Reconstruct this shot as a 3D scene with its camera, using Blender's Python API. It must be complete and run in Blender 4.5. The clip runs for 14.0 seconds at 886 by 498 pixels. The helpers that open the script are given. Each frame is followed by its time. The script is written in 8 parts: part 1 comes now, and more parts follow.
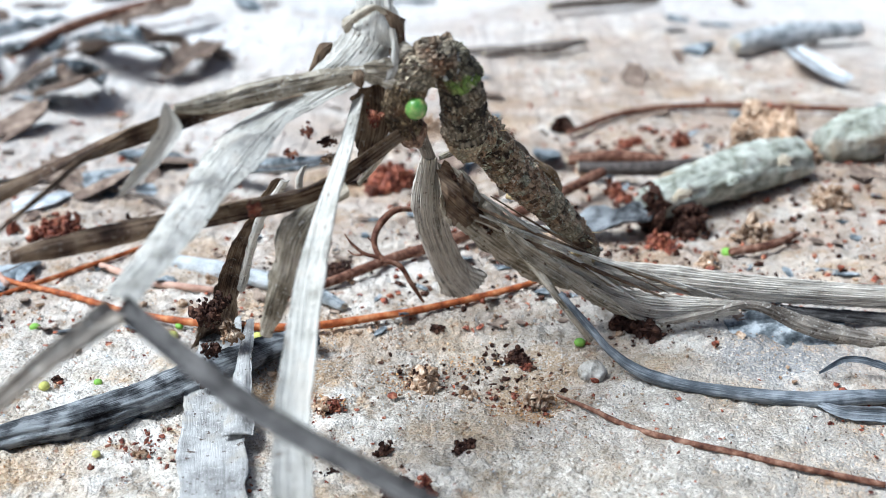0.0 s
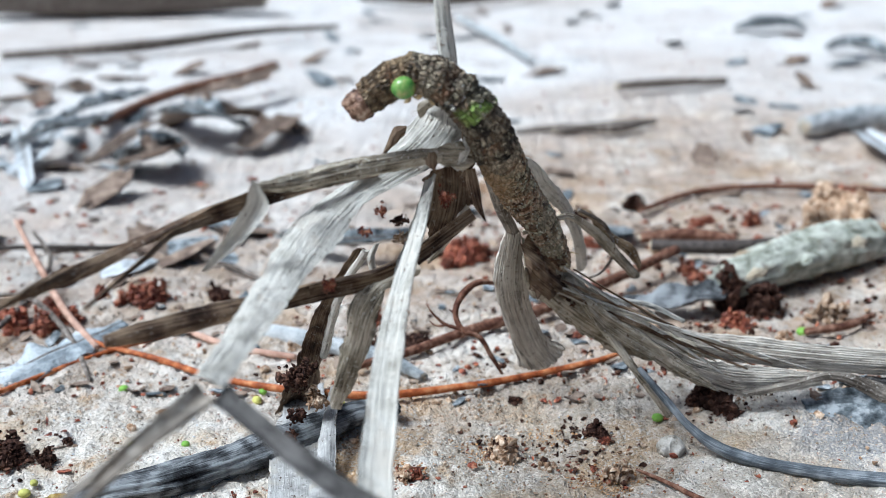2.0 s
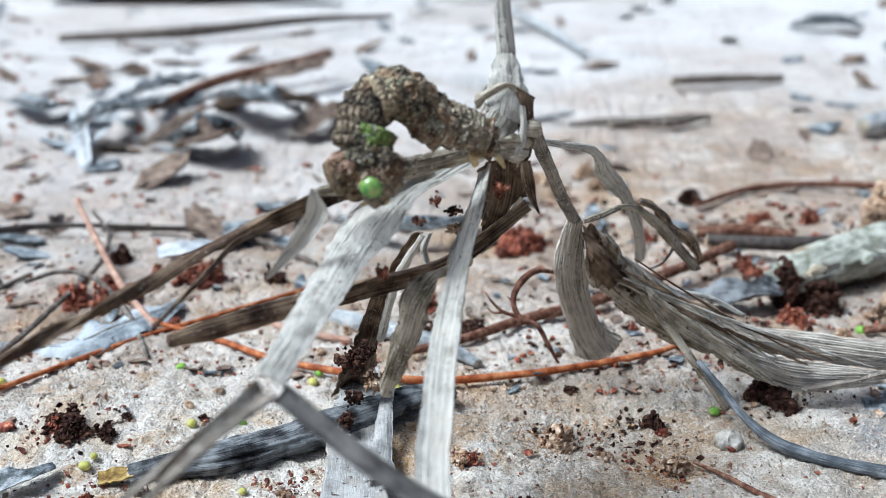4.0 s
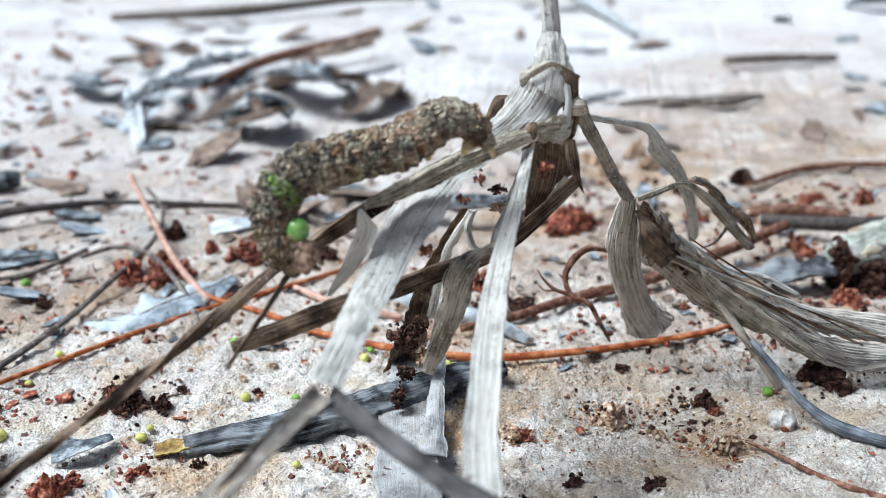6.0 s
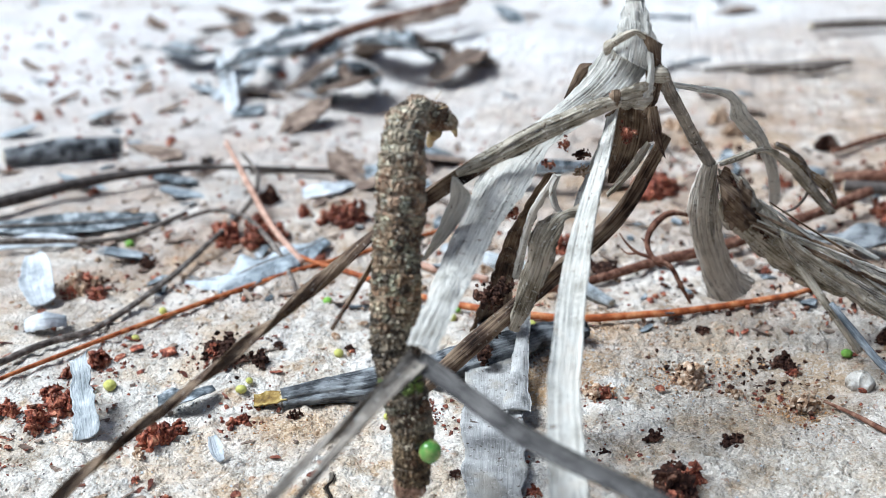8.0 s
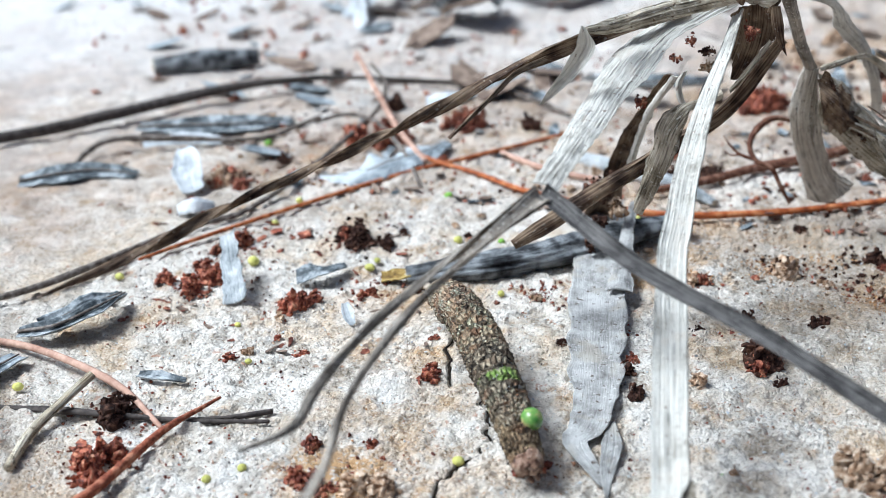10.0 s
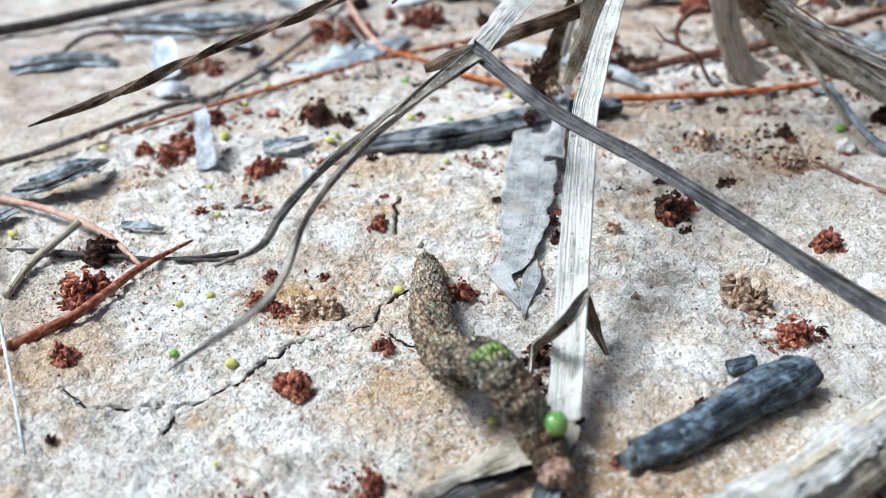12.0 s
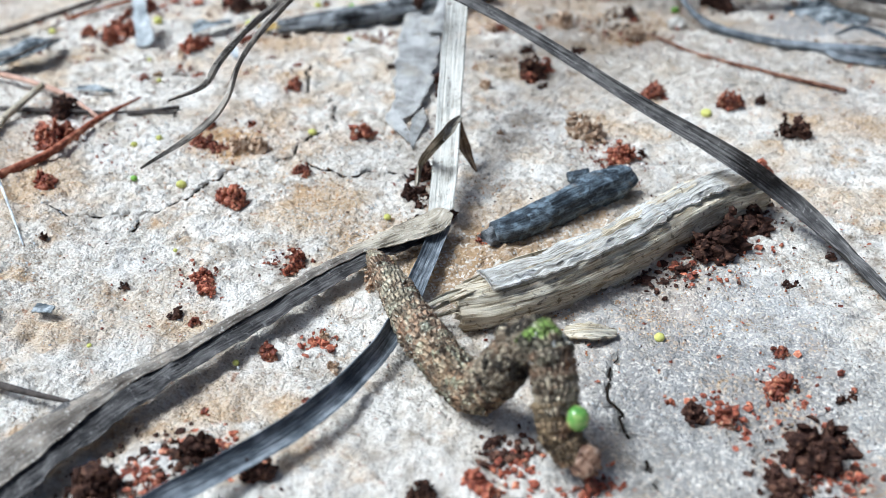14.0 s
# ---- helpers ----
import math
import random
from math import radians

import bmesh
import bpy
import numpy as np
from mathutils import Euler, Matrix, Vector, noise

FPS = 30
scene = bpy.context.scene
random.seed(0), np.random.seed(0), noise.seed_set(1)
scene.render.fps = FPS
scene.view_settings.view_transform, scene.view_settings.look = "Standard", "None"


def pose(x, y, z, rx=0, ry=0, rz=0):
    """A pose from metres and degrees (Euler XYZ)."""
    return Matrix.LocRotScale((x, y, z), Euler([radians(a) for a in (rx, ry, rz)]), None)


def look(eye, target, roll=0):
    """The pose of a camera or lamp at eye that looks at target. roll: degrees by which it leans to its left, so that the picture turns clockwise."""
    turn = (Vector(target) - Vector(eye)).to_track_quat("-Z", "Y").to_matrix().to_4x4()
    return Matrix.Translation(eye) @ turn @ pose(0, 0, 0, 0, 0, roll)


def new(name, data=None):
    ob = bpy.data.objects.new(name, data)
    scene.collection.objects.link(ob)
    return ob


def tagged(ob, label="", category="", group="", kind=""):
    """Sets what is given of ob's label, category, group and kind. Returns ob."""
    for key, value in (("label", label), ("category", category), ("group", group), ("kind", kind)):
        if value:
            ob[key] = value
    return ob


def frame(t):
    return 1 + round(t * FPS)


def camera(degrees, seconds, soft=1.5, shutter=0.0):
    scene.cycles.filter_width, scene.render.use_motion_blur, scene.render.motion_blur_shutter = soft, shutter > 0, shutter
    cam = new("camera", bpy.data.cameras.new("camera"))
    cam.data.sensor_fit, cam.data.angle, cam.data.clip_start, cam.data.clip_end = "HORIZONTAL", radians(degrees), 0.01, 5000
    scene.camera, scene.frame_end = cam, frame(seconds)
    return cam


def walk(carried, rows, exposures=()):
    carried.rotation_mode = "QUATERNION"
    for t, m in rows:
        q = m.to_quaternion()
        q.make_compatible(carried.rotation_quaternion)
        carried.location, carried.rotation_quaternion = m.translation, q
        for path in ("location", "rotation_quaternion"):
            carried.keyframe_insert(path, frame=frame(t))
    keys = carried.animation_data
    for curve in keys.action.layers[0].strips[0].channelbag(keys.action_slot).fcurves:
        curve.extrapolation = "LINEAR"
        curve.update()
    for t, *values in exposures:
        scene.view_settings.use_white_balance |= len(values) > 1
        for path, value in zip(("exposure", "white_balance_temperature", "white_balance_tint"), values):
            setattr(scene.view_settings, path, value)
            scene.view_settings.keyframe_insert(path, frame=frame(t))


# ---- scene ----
cam = camera(40.45, 14.0, soft=0.6)
cam.data.dof.use_dof = True
cam.data.dof.focus_distance = 0.124
cam.data.dof.aperture_fstop = 34.0
PATH = [
    (0.0, 0.00095, 0.00022, 0.06278, 67.340, 0.527, 0.003),
    (0.5, -0.00024, -0.00165, 0.06343, 69.383, 0.532, 0.343),
    (1.0, -0.00080, -0.00177, 0.06325, 70.564, 0.313, 1.029),
    (1.5, -0.00144, -0.00232, 0.06362, 71.145, 0.130, 1.932),
    (2.0, -0.00217, -0.00275, 0.06366, 70.917, 0.294, 2.831),
    (2.5, -0.00233, -0.00305, 0.06357, 70.790, 0.403, 3.461),
    (3.0, -0.00271, -0.00345, 0.06336, 70.788, 0.254, 3.740),
    (3.5, -0.00367, -0.00308, 0.06302, 70.712, -0.174, 4.442),
    (6.0, -0.00522, -0.00364, 0.06240, 69.731, -0.131, 7.258),
    (6.5, -0.00519, -0.00387, 0.06254, 68.852, 0.308, 8.069),
    (7.0, -0.00535, -0.00485, 0.06275, 68.516, 0.594, 9.267),
    (7.5, -0.00518, -0.00626, 0.06308, 68.349, 0.669, 10.025),
    (8.0, -0.00482, -0.00846, 0.06369, 68.206, 1.007, 11.056),
    (8.5, -0.00355, -0.01255, 0.06386, 67.699, 1.424, 12.779),
    (9.0, -0.00390, -0.01485, 0.06284, 66.996, 1.354, 14.202),
    (9.2, -0.00373, -0.01685, 0.06316, 66.703, 1.481, 14.824),
    (11.3, 0.00690, -0.02985, 0.06348, 63.135, 1.991, 17.697),
    (11.5, 0.00820, -0.03257, 0.06268, 62.809, 1.786, 17.326),
    (12.0, 0.00805, -0.03788, 0.06236, 62.401, 1.381, 16.246),
    (12.5, 0.00384, -0.04410, 0.06231, 61.430, 0.893, 16.871),
    (13.0, 0.00631, -0.04696, 0.06741, 60.800, -0.663, 16.816),
    (13.5, 0.01217, -0.05719, 0.06801, 59.779, -0.784, 14.390),
    (14.0, 0.01760, -0.07036, 0.06727, 59.267, 0.148, 11.849),
]
walk(cam, [(t, pose(x, y, z, rx, ry, rz)) for t, x, y, z, rx, ry, rz in PATH], exposures=[(0.0, 0.24, 5330, 4.5), (0.5, 0.17, 5330, 4.5), (1.5, 0.02, 5330, 4.5), (3.7, -0.05, 5330, 4.5), (6.0, 0.10, 5330, 4.5), (9.2, 0.11, 5330, 4.5), (11.3, 0.14, 5330, 4.5), (14.0, 0.08, 5330, 4.5)])

# ---- light: soft open shade under a bright sky ----
world = bpy.data.worlds.new("sky")
scene.world = world
world.use_nodes = True
wn, wl = world.node_tree.nodes, world.node_tree.links
sky = wn.new("ShaderNodeTexSky")
sky.sky_type, sky.sun_disc = "NISHITA", False
sky.sun_elevation, sky.sun_rotation = radians(57), radians(-104)
sky.air_density, sky.dust_density, sky.ozone_density = 0.7, 8.0, 0.4
wl.new(sky.outputs[0], wn["Background"].inputs[0])
wn["Background"].inputs[1].default_value = 0.08
sun = new("sun", bpy.data.lights.new("sun", "SUN"))
sun.data.energy, sun.data.angle, sun.data.color = 4.3, radians(26), (1.0, 0.97, 0.93)
sun.matrix_world = look((0, 0, 1), (0.62, 0.16, 0.0))

# ---- materials ----
MM = 0.001


def node_mat(name, stops, scale=400.0, detail=6.0, rough=0.75, bump=0.4, bump_scale=1500.0, speck=None, fibre=False, per_piece=0.0, spec=0.12, extra=None, blotch=0.24, groove=0.38, short=1.5):
    """A surface from a colour ramp over noise, fine relief, and dark specks. Scales are per metre; fibre: drawn out along the UV's length."""
    m = bpy.data.materials.new(name)
    m.use_nodes = True
    n, l = m.node_tree.nodes, m.node_tree.links
    b = n["Principled BSDF"]
    b.inputs["Roughness"].default_value = rough
    b.inputs["Specular IOR Level"].default_value = spec
    tc = n.new("ShaderNodeTexCoord")
    mp = n.new("ShaderNodeMapping")
    if fibre:
        l.new(tc.outputs["UV"], mp.inputs[0])
        mp.inputs["Scale"].default_value = (17.0, 0.14 * short, 1.0)
        scale, bump_scale = 1.0, 2.2
    else:
        l.new(tc.outputs["Object"], mp.inputs[0])
    no = n.new("ShaderNodeTexNoise")
    no.inputs["Scale"].default_value, no.inputs["Detail"].default_value, no.inputs["Roughness"].default_value = scale, detail, 0.65
    l.new(mp.outputs[0], no.inputs[0])
    value = no.outputs[0]
    if fibre:
        mp2 = n.new("ShaderNodeMapping")
        mp2.inputs["Scale"].default_value = (44.0, 0.7 * short, 1.0)
        l.new(tc.outputs["UV"], mp2.inputs[0])
        fine = n.new("ShaderNodeTexNoise")
        fine.inputs["Scale"].default_value, fine.inputs["Detail"].default_value = 1.0, 4.0
        l.new(mp2.outputs[0], fine.inputs[0])
        blot = n.new("ShaderNodeTexNoise")
        blot.inputs["Scale"].default_value, blot.inputs["Detail"].default_value = 420.0, 6.0
        l.new(tc.outputs["Object"], blot.inputs[0])
        ribs = n.new("ShaderNodeTexNoise")
        for key, v in (("Scale", 1.0), ("Detail", 3.0), ("Roughness", 0.6)):
            ribs.inputs[key].default_value = v
        mp3 = n.new("ShaderNodeMapping")
        mp3.inputs["Scale"].default_value = (10.5, 0.10 * short, 1.0)
        l.new(tc.outputs["UV"], mp3.inputs[0])
        l.new(mp3.outputs[0], ribs.inputs[0])
        lines = n.new("ShaderNodeMapRange")
        lines.inputs[3].default_value, lines.inputs[4].default_value = 0.34, 0.62
        lines.inputs[1].default_value, lines.inputs[2].default_value = 0.3, 0.7
        l.new(ribs.outputs["Fac"], lines.inputs[0])
        for other, share in ((fine, 0.42), (lines, 0.08), (blot, blotch)):
            mxv = n.new("ShaderNodeMix")
            mxv.inputs[0].default_value = share
            l.new(value, mxv.inputs[2])
            l.new(other.outputs[0], mxv.inputs[3])
            value = mxv.outputs[0]
    ra = n.new("ShaderNodeValToRGB")
    while len(ra.color_ramp.elements) < len(stops):
        ra.color_ramp.elements.new(0.5)
    for el, (at, col) in zip(ra.color_ramp.elements, stops):
        el.position, el.color = at, (*col, 1)
    l.new(value, ra.inputs[0])
    colour = ra.outputs[0]

    def mix(kind, fac, a, c):
        mx = n.new("ShaderNodeMix")
        mx.data_type, mx.blend_type = "RGBA", kind
        for sock, v in ((mx.inputs[0], fac), (mx.inputs[6], a), (mx.inputs[7], c)):
            if isinstance(v, (int, float)):
                sock.default_value = v
            elif isinstance(v, tuple):
                sock.default_value = (*v, 1)
            else:
                l.new(v, sock)
        return mx.outputs[2]

    def band(sc, lo, hi, det=4.0, coord="Object"):
        q = n.new("ShaderNodeTexNoise")
        q.inputs["Scale"].default_value, q.inputs["Detail"].default_value = sc, det
        l.new(tc.outputs[coord], q.inputs[0])
        r = n.new("ShaderNodeMapRange")
        r.inputs[1].default_value, r.inputs[2].default_value = lo, hi
        l.new(q.outputs[0], r.inputs[0])
        return r.outputs[0]

    if fibre and groove:
        dark = n.new("ShaderNodeMapRange")
        dark.inputs[1].default_value, dark.inputs[2].default_value, dark.inputs[3].default_value = 0.36, 0.47, 1 - groove * 1.3
        l.new(ribs.outputs["Fac"], dark.inputs[0])
        colour = mix("MULTIPLY", band(700, 0.36, 0.56), colour, dark.outputs[0])
    for sc, lo, hi, col, amount in extra or ():
        f = n.new("ShaderNodeMath")
        f.operation = "MULTIPLY"
        l.new(band(sc, lo, hi), f.inputs[0])
        f.inputs[1].default_value = amount
        colour = mix("MIX", f.outputs[0], colour, col)
    if speck:
        sc, lo, hi, col = speck
        colour = mix("MIX", band(sc, lo, hi, 2.0), colour, col)
    if per_piece:
        info = n.new("ShaderNodeObjectInfo")
        geo = n.new("ShaderNodeNewGeometry")
        ad = n.new("ShaderNodeMath")
        ad.operation = "ADD"
        l.new(info.outputs["Random"], ad.inputs[0])
        l.new(geo.outputs["Random Per Island"], ad.inputs[1])
        r = n.new("ShaderNodeMapRange")
        r.inputs[2].default_value, r.inputs[3].default_value, r.inputs[4].default_value = 2.0, 1 - per_piece, 1 + per_piece
        l.new(ad.outputs[0], r.inputs[0])
        hs = n.new("ShaderNodeHueSaturation")
        l.new(r.outputs[0], hs.inputs["Value"])
        l.new(colour, hs.inputs["Color"])
        colour = hs.outputs[0]
    l.new(colour, b.inputs["Base Color"])
    if bump:
        nb = n.new("ShaderNodeTexNoise")
        nb.inputs["Scale"].default_value, nb.inputs["Detail"].default_value = bump_scale, 5.0
        l.new(mp.outputs[0], nb.inputs[0])
        height = nb.outputs[0]
        if fibre and groove:
            both = n.new("ShaderNodeMath")
            both.operation = "MULTIPLY_ADD"
            both.inputs[1].default_value = 0.9
            l.new(ribs.outputs["Fac"], both.inputs[0])
            l.new(value, both.inputs[2])
            height = both.outputs[0]
        bp = n.new("ShaderNodeBump")
        bp.inputs["Strength"].default_value, bp.inputs["Distance"].default_value = bump, 0.0004
        l.new(height, bp.inputs["Height"])
        l.new(bp.outputs[0], b.inputs["Normal"])
    return m


def soil_mat():
    """Pale crusted soil: grains of ivory, tan and brown, orange stains, grey crust, painted shade and far glare, grainy
    relief.
    """
    m = bpy.data.materials.new("pale_crusted_soil")
    m.use_nodes = True
    n, l = m.node_tree.nodes, m.node_tree.links
    b = n["Principled BSDF"]
    b.inputs["Roughness"].default_value, b.inputs["Specular IOR Level"].default_value = 0.8, 0.15
    tc = n.new("ShaderNodeTexCoord")

    def noise_at(sc, det, ro=0.6):
        q = n.new("ShaderNodeTexNoise")
        q.inputs["Scale"].default_value, q.inputs["Detail"].default_value, q.inputs["Roughness"].default_value = sc, det, ro
        l.new(tc.outputs["Object"], q.inputs[0])
        return q.outputs[0]

    def ramp(src, stops):
        r = n.new("ShaderNodeValToRGB")
        while len(r.color_ramp.elements) < len(stops):
            r.color_ramp.elements.new(0.5)
        for el, (at, col) in zip(r.color_ramp.elements, stops):
            el.position, el.color = at, (*col, 1)
        l.new(src, r.inputs[0])
        return r.outputs[0]

    def mask(src, lo, hi, top):
        r = n.new("ShaderNodeMapRange")
        r.inputs[1].default_value, r.inputs[2].default_value, r.inputs[4].default_value = lo, hi, top
        l.new(src, r.inputs[0])
        return r.outputs[0]

    def mix(fac, a, c, kind="MIX"):
        x = n.new("ShaderNodeMix")
        x.data_type, x.blend_type = "RGBA", kind
        for sock, v in ((x.inputs[0], fac), (x.inputs[6], a), (x.inputs[7], c)):
            if isinstance(v, tuple):
                sock.default_value = (*v, 1)
            elif isinstance(v, float):
                sock.default_value = v
            else:
                l.new(v, sock)
        return x.outputs[2]

    crust = noise_at(260, 11, 0.70)
    colour = ramp(crust, [(0.33, (0.25, 0.20, 0.145)), (0.42, (0.54, 0.475, 0.39)), (0.54, (0.89, 0.835, 0.745))])
    cells = n.new("ShaderNodeTexVoronoi")
    cells.inputs["Scale"].default_value = 3500
    l.new(tc.outputs["Object"], cells.inputs["Vector"])
    sep = n.new("ShaderNodeSeparateColor")
    l.new(cells.outputs["Color"], sep.inputs[0])
    grain = ramp(sep.outputs[0], [(0.0, (0.08, 0.055, 0.036)), (0.10, (0.30, 0.225, 0.15)), (0.26, (0.55, 0.48, 0.39)), (0.55, (0.75, 0.70, 0.61)), (1.0, (0.92, 0.885, 0.81))])
    colour = mix(mask(noise_at(60, 5), 0.40, 0.58, 0.5), colour, grain)
    colour = mix(mask(noise_at(75, 7, 0.65), 0.50, 0.62, 0.6), colour, mix(sep.outputs[1], (0.58, 0.39, 0.21), (0.78, 0.66, 0.48)))
    colour = mix(mask(noise_at(110, 6, 0.6), 0.56, 0.66, 0.55), colour, (0.92, 0.89, 0.83))
    orange = ramp(sep.outputs[1], [(0.0, (0.28, 0.14, 0.05)), (0.4, (0.54, 0.335, 0.155)), (1.0, (0.74, 0.57, 0.37))])
    colour = mix(mask(noise_at(38, 6, 0.65), 0.52, 0.64, 0.6), colour, orange)
    colour = mix(mask(noise_at(170, 6), 0.58, 0.68, 0.75), colour, orange)
    colour = mix(mask(noise_at(24, 4), 0.58, 0.68, 0.25), colour, (0.46, 0.45, 0.435))
    colour = mix(mask(noise_at(9, 7, 0.62), 0.52, 0.64, 0.25), colour, (0.46, 0.33, 0.21))
    colour = mix(mask(noise_at(820, 3), 0.64, 0.70, 0.6), colour, (0.40, 0.17, 0.08))
    colour = mix(mask(noise_at(1300, 2), 0.65, 0.72, 0.6), colour, (0.13, 0.085, 0.055))
    colour = mix(mask(noise_at(2100, 3), 0.62, 0.69, 0.45), colour, (0.17, 0.115, 0.07))
    colour = mix(mask(noise_at(3600, 2), 0.62, 0.72, 0.3), colour, (0.15, 0.115, 0.08))
    colour = mix(mask(noise_at(3100, 2), 0.60, 0.70, 0.6), colour, (0.80, 0.78, 0.74))
    # bare soil farther off, its glare painted in as a paler colour
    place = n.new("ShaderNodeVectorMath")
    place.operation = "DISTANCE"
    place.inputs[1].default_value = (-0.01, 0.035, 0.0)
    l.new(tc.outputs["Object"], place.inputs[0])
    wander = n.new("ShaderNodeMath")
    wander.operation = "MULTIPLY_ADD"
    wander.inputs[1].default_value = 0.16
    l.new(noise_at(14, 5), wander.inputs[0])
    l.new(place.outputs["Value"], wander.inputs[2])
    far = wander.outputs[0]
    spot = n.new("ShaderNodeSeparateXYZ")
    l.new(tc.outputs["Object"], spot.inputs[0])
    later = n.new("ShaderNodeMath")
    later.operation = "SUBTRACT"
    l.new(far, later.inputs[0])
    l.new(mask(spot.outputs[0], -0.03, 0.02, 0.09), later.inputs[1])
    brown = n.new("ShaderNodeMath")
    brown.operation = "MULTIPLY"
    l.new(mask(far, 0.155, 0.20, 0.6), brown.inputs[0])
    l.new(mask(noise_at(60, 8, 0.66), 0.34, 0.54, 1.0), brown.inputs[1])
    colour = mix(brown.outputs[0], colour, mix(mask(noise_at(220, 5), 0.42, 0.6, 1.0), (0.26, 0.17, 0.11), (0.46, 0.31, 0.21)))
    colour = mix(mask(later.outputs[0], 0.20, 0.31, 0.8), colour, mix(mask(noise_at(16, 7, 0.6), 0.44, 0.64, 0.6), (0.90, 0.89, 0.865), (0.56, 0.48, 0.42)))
    for sc, lo, tint, amount in ((45, 0.57, (0.40, 0.33, 0.27), 0.5), (120, 0.60, (0.27, 0.22, 0.18), 0.5), (22, 0.58, (0.50, 0.52, 0.52), 0.5)):
        both = n.new("ShaderNodeMath")
        both.operation = "MULTIPLY"
        l.new(mask(later.outputs[0], 0.16, 0.26, amount), both.inputs[0])
        l.new(mask(noise_at(sc, 7, 0.66), lo, lo + 0.08, 1.0), both.inputs[1])
        colour = mix(both.outputs[0], colour, tint)
    # grey crust and ochre sand in patches with ragged borders; some paint in shade
    for x, y, size, tint, amount in (*((x, y, 0.0045, (0.60, 0.37, 0.17), 0.75) for x, y in ((-0.037, 0.061), (-0.014, 0.125), (-0.013, 0.116), (-0.018, 0.109), (0.009, 0.109), (0.011, 0.117), (0.019, 0.036), (-0.004, 0.037), (-0.040, 0.061))), (0.006, 0.042, 0.012, (0.48, 0.32, 0.17), 0.75), (0.012, 0.024, 0.008, (0.46, 0.36, 0.25), 0.6), (-0.012, 0.040, 0.006, (0.60, 0.38, 0.18), 0.6), (-0.022, 0.047, 0.006, (0.60, 0.38, 0.18), 0.55), (-0.001, 0.121, 0.012, (0.44, 0.395, 0.33), 0.55), (0.022, 0.029, 0.016, (0.46, 0.45, 0.44), 0.7), (0.000, 0.036, 0.010, (0.40, 0.27, 0.15), 0.75), (0.034, 0.098, 0.014, (0.42, 0.395, 0.36), 0.65), (0.036, 0.117, 0.007, (0.34, 0.35, 0.36), 0.75), (0.030, 0.012, 0.020, (0.30, 0.29, 0.275), 0.7), (0.012, 0.106, 0.024, (0.40, 0.33, 0.24), 0.45), (0.040, 0.124, 0.010, (0.30, 0.30, 0.30), 0.6)):
        off = n.new("ShaderNodeVectorMath")
        off.operation = "DISTANCE"
        off.inputs[1].default_value = (x, y, 0.0)
        l.new(tc.outputs["Object"], off.inputs[0])
        ragged = n.new("ShaderNodeMath")
        ragged.operation = "MULTIPLY_ADD"
        ragged.inputs[1].default_value = size * 1.6
        l.new(noise_at(130, 8, 0.7), ragged.inputs[0])
        l.new(off.outputs["Value"], ragged.inputs[2])
        stain_shade = n.new("ShaderNodeMath")
        stain_shade.operation = "MULTIPLY"
        l.new(mask(ragged.outputs[0], size * 2.0, size * 1.5, amount), stain_shade.inputs[0])
        l.new(mask(sep.outputs[2], 0.1, 0.6, 1.0), stain_shade.inputs[1])
        colour = mix(stain_shade.outputs[0], colour, tint)
    l.new(colour, b.inputs["Base Color"])
    hi = n.new("ShaderNodeMath")
    hi.operation = "MULTIPLY_ADD"
    hi.inputs[1].default_value = -0.35
    l.new(cells.outputs["Distance"], hi.inputs[0])
    flakes = n.new("ShaderNodeMath")
    flakes.operation = "MULTIPLY_ADD"
    flakes.inputs[1].default_value = 2.3
    l.new(noise_at(430, 5, 0.6), flakes.inputs[0])
    l.new(noise_at(1500, 8, 0.7), flakes.inputs[2])
    l.new(flakes.outputs[0], hi.inputs[2])
    bp = n.new("ShaderNodeBump")
    bp.inputs["Strength"].default_value, bp.inputs["Distance"].default_value = 1.0, 0.0006
    l.new(hi.outputs[0], bp.inputs["Height"])
    l.new(bp.outputs[0], b.inputs["Normal"])
    return m


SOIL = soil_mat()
LEAF_PALE = node_mat("pale_papery_leaf", [(0.36, (0.13, 0.125, 0.115)), (0.46, (0.30, 0.295, 0.28)), (0.58, (0.50, 0.495, 0.475))], fibre=True, rough=0.75, bump=0.4, blotch=0.5, groove=0.0, short=3.5, speck=(1500, 0.64, 0.70, (0.10, 0.075, 0.06)), extra=[(2600, 0.60, 0.68, (0.68, 0.67, 0.64), 0.6), (300, 0.55, 0.66, (0.40, 0.36, 0.29), 0.5)])
DUST = [(420, 0.54, 0.68, (0.42, 0.34, 0.25), 0.35), (3000, 0.60, 0.67, (0.72, 0.69, 0.62), 0.6), (1900, 0.64, 0.70, (0.16, 0.11, 0.075), 0.7)]
STRAW = node_mat("weathered_straw", [(0.36, (0.20, 0.18, 0.145)), (0.45, (0.47, 0.45, 0.395)), (0.56, (0.69, 0.675, 0.615))], fibre=True, rough=0.6, bump=0.8, blotch=0.36, groove=0.42, short=2.5, extra=DUST)
STRAW_TAN = node_mat("tan_straw", [(0.37, (0.05, 0.04, 0.028)), (0.455, (0.28, 0.24, 0.175)), (0.56, (0.60, 0.54, 0.43))], fibre=True, rough=0.65, bump=0.9, blotch=0.38, groove=0.58, short=2.5, speck=(1900, 0.66, 0.73, (0.12, 0.085, 0.06)), extra=DUST)
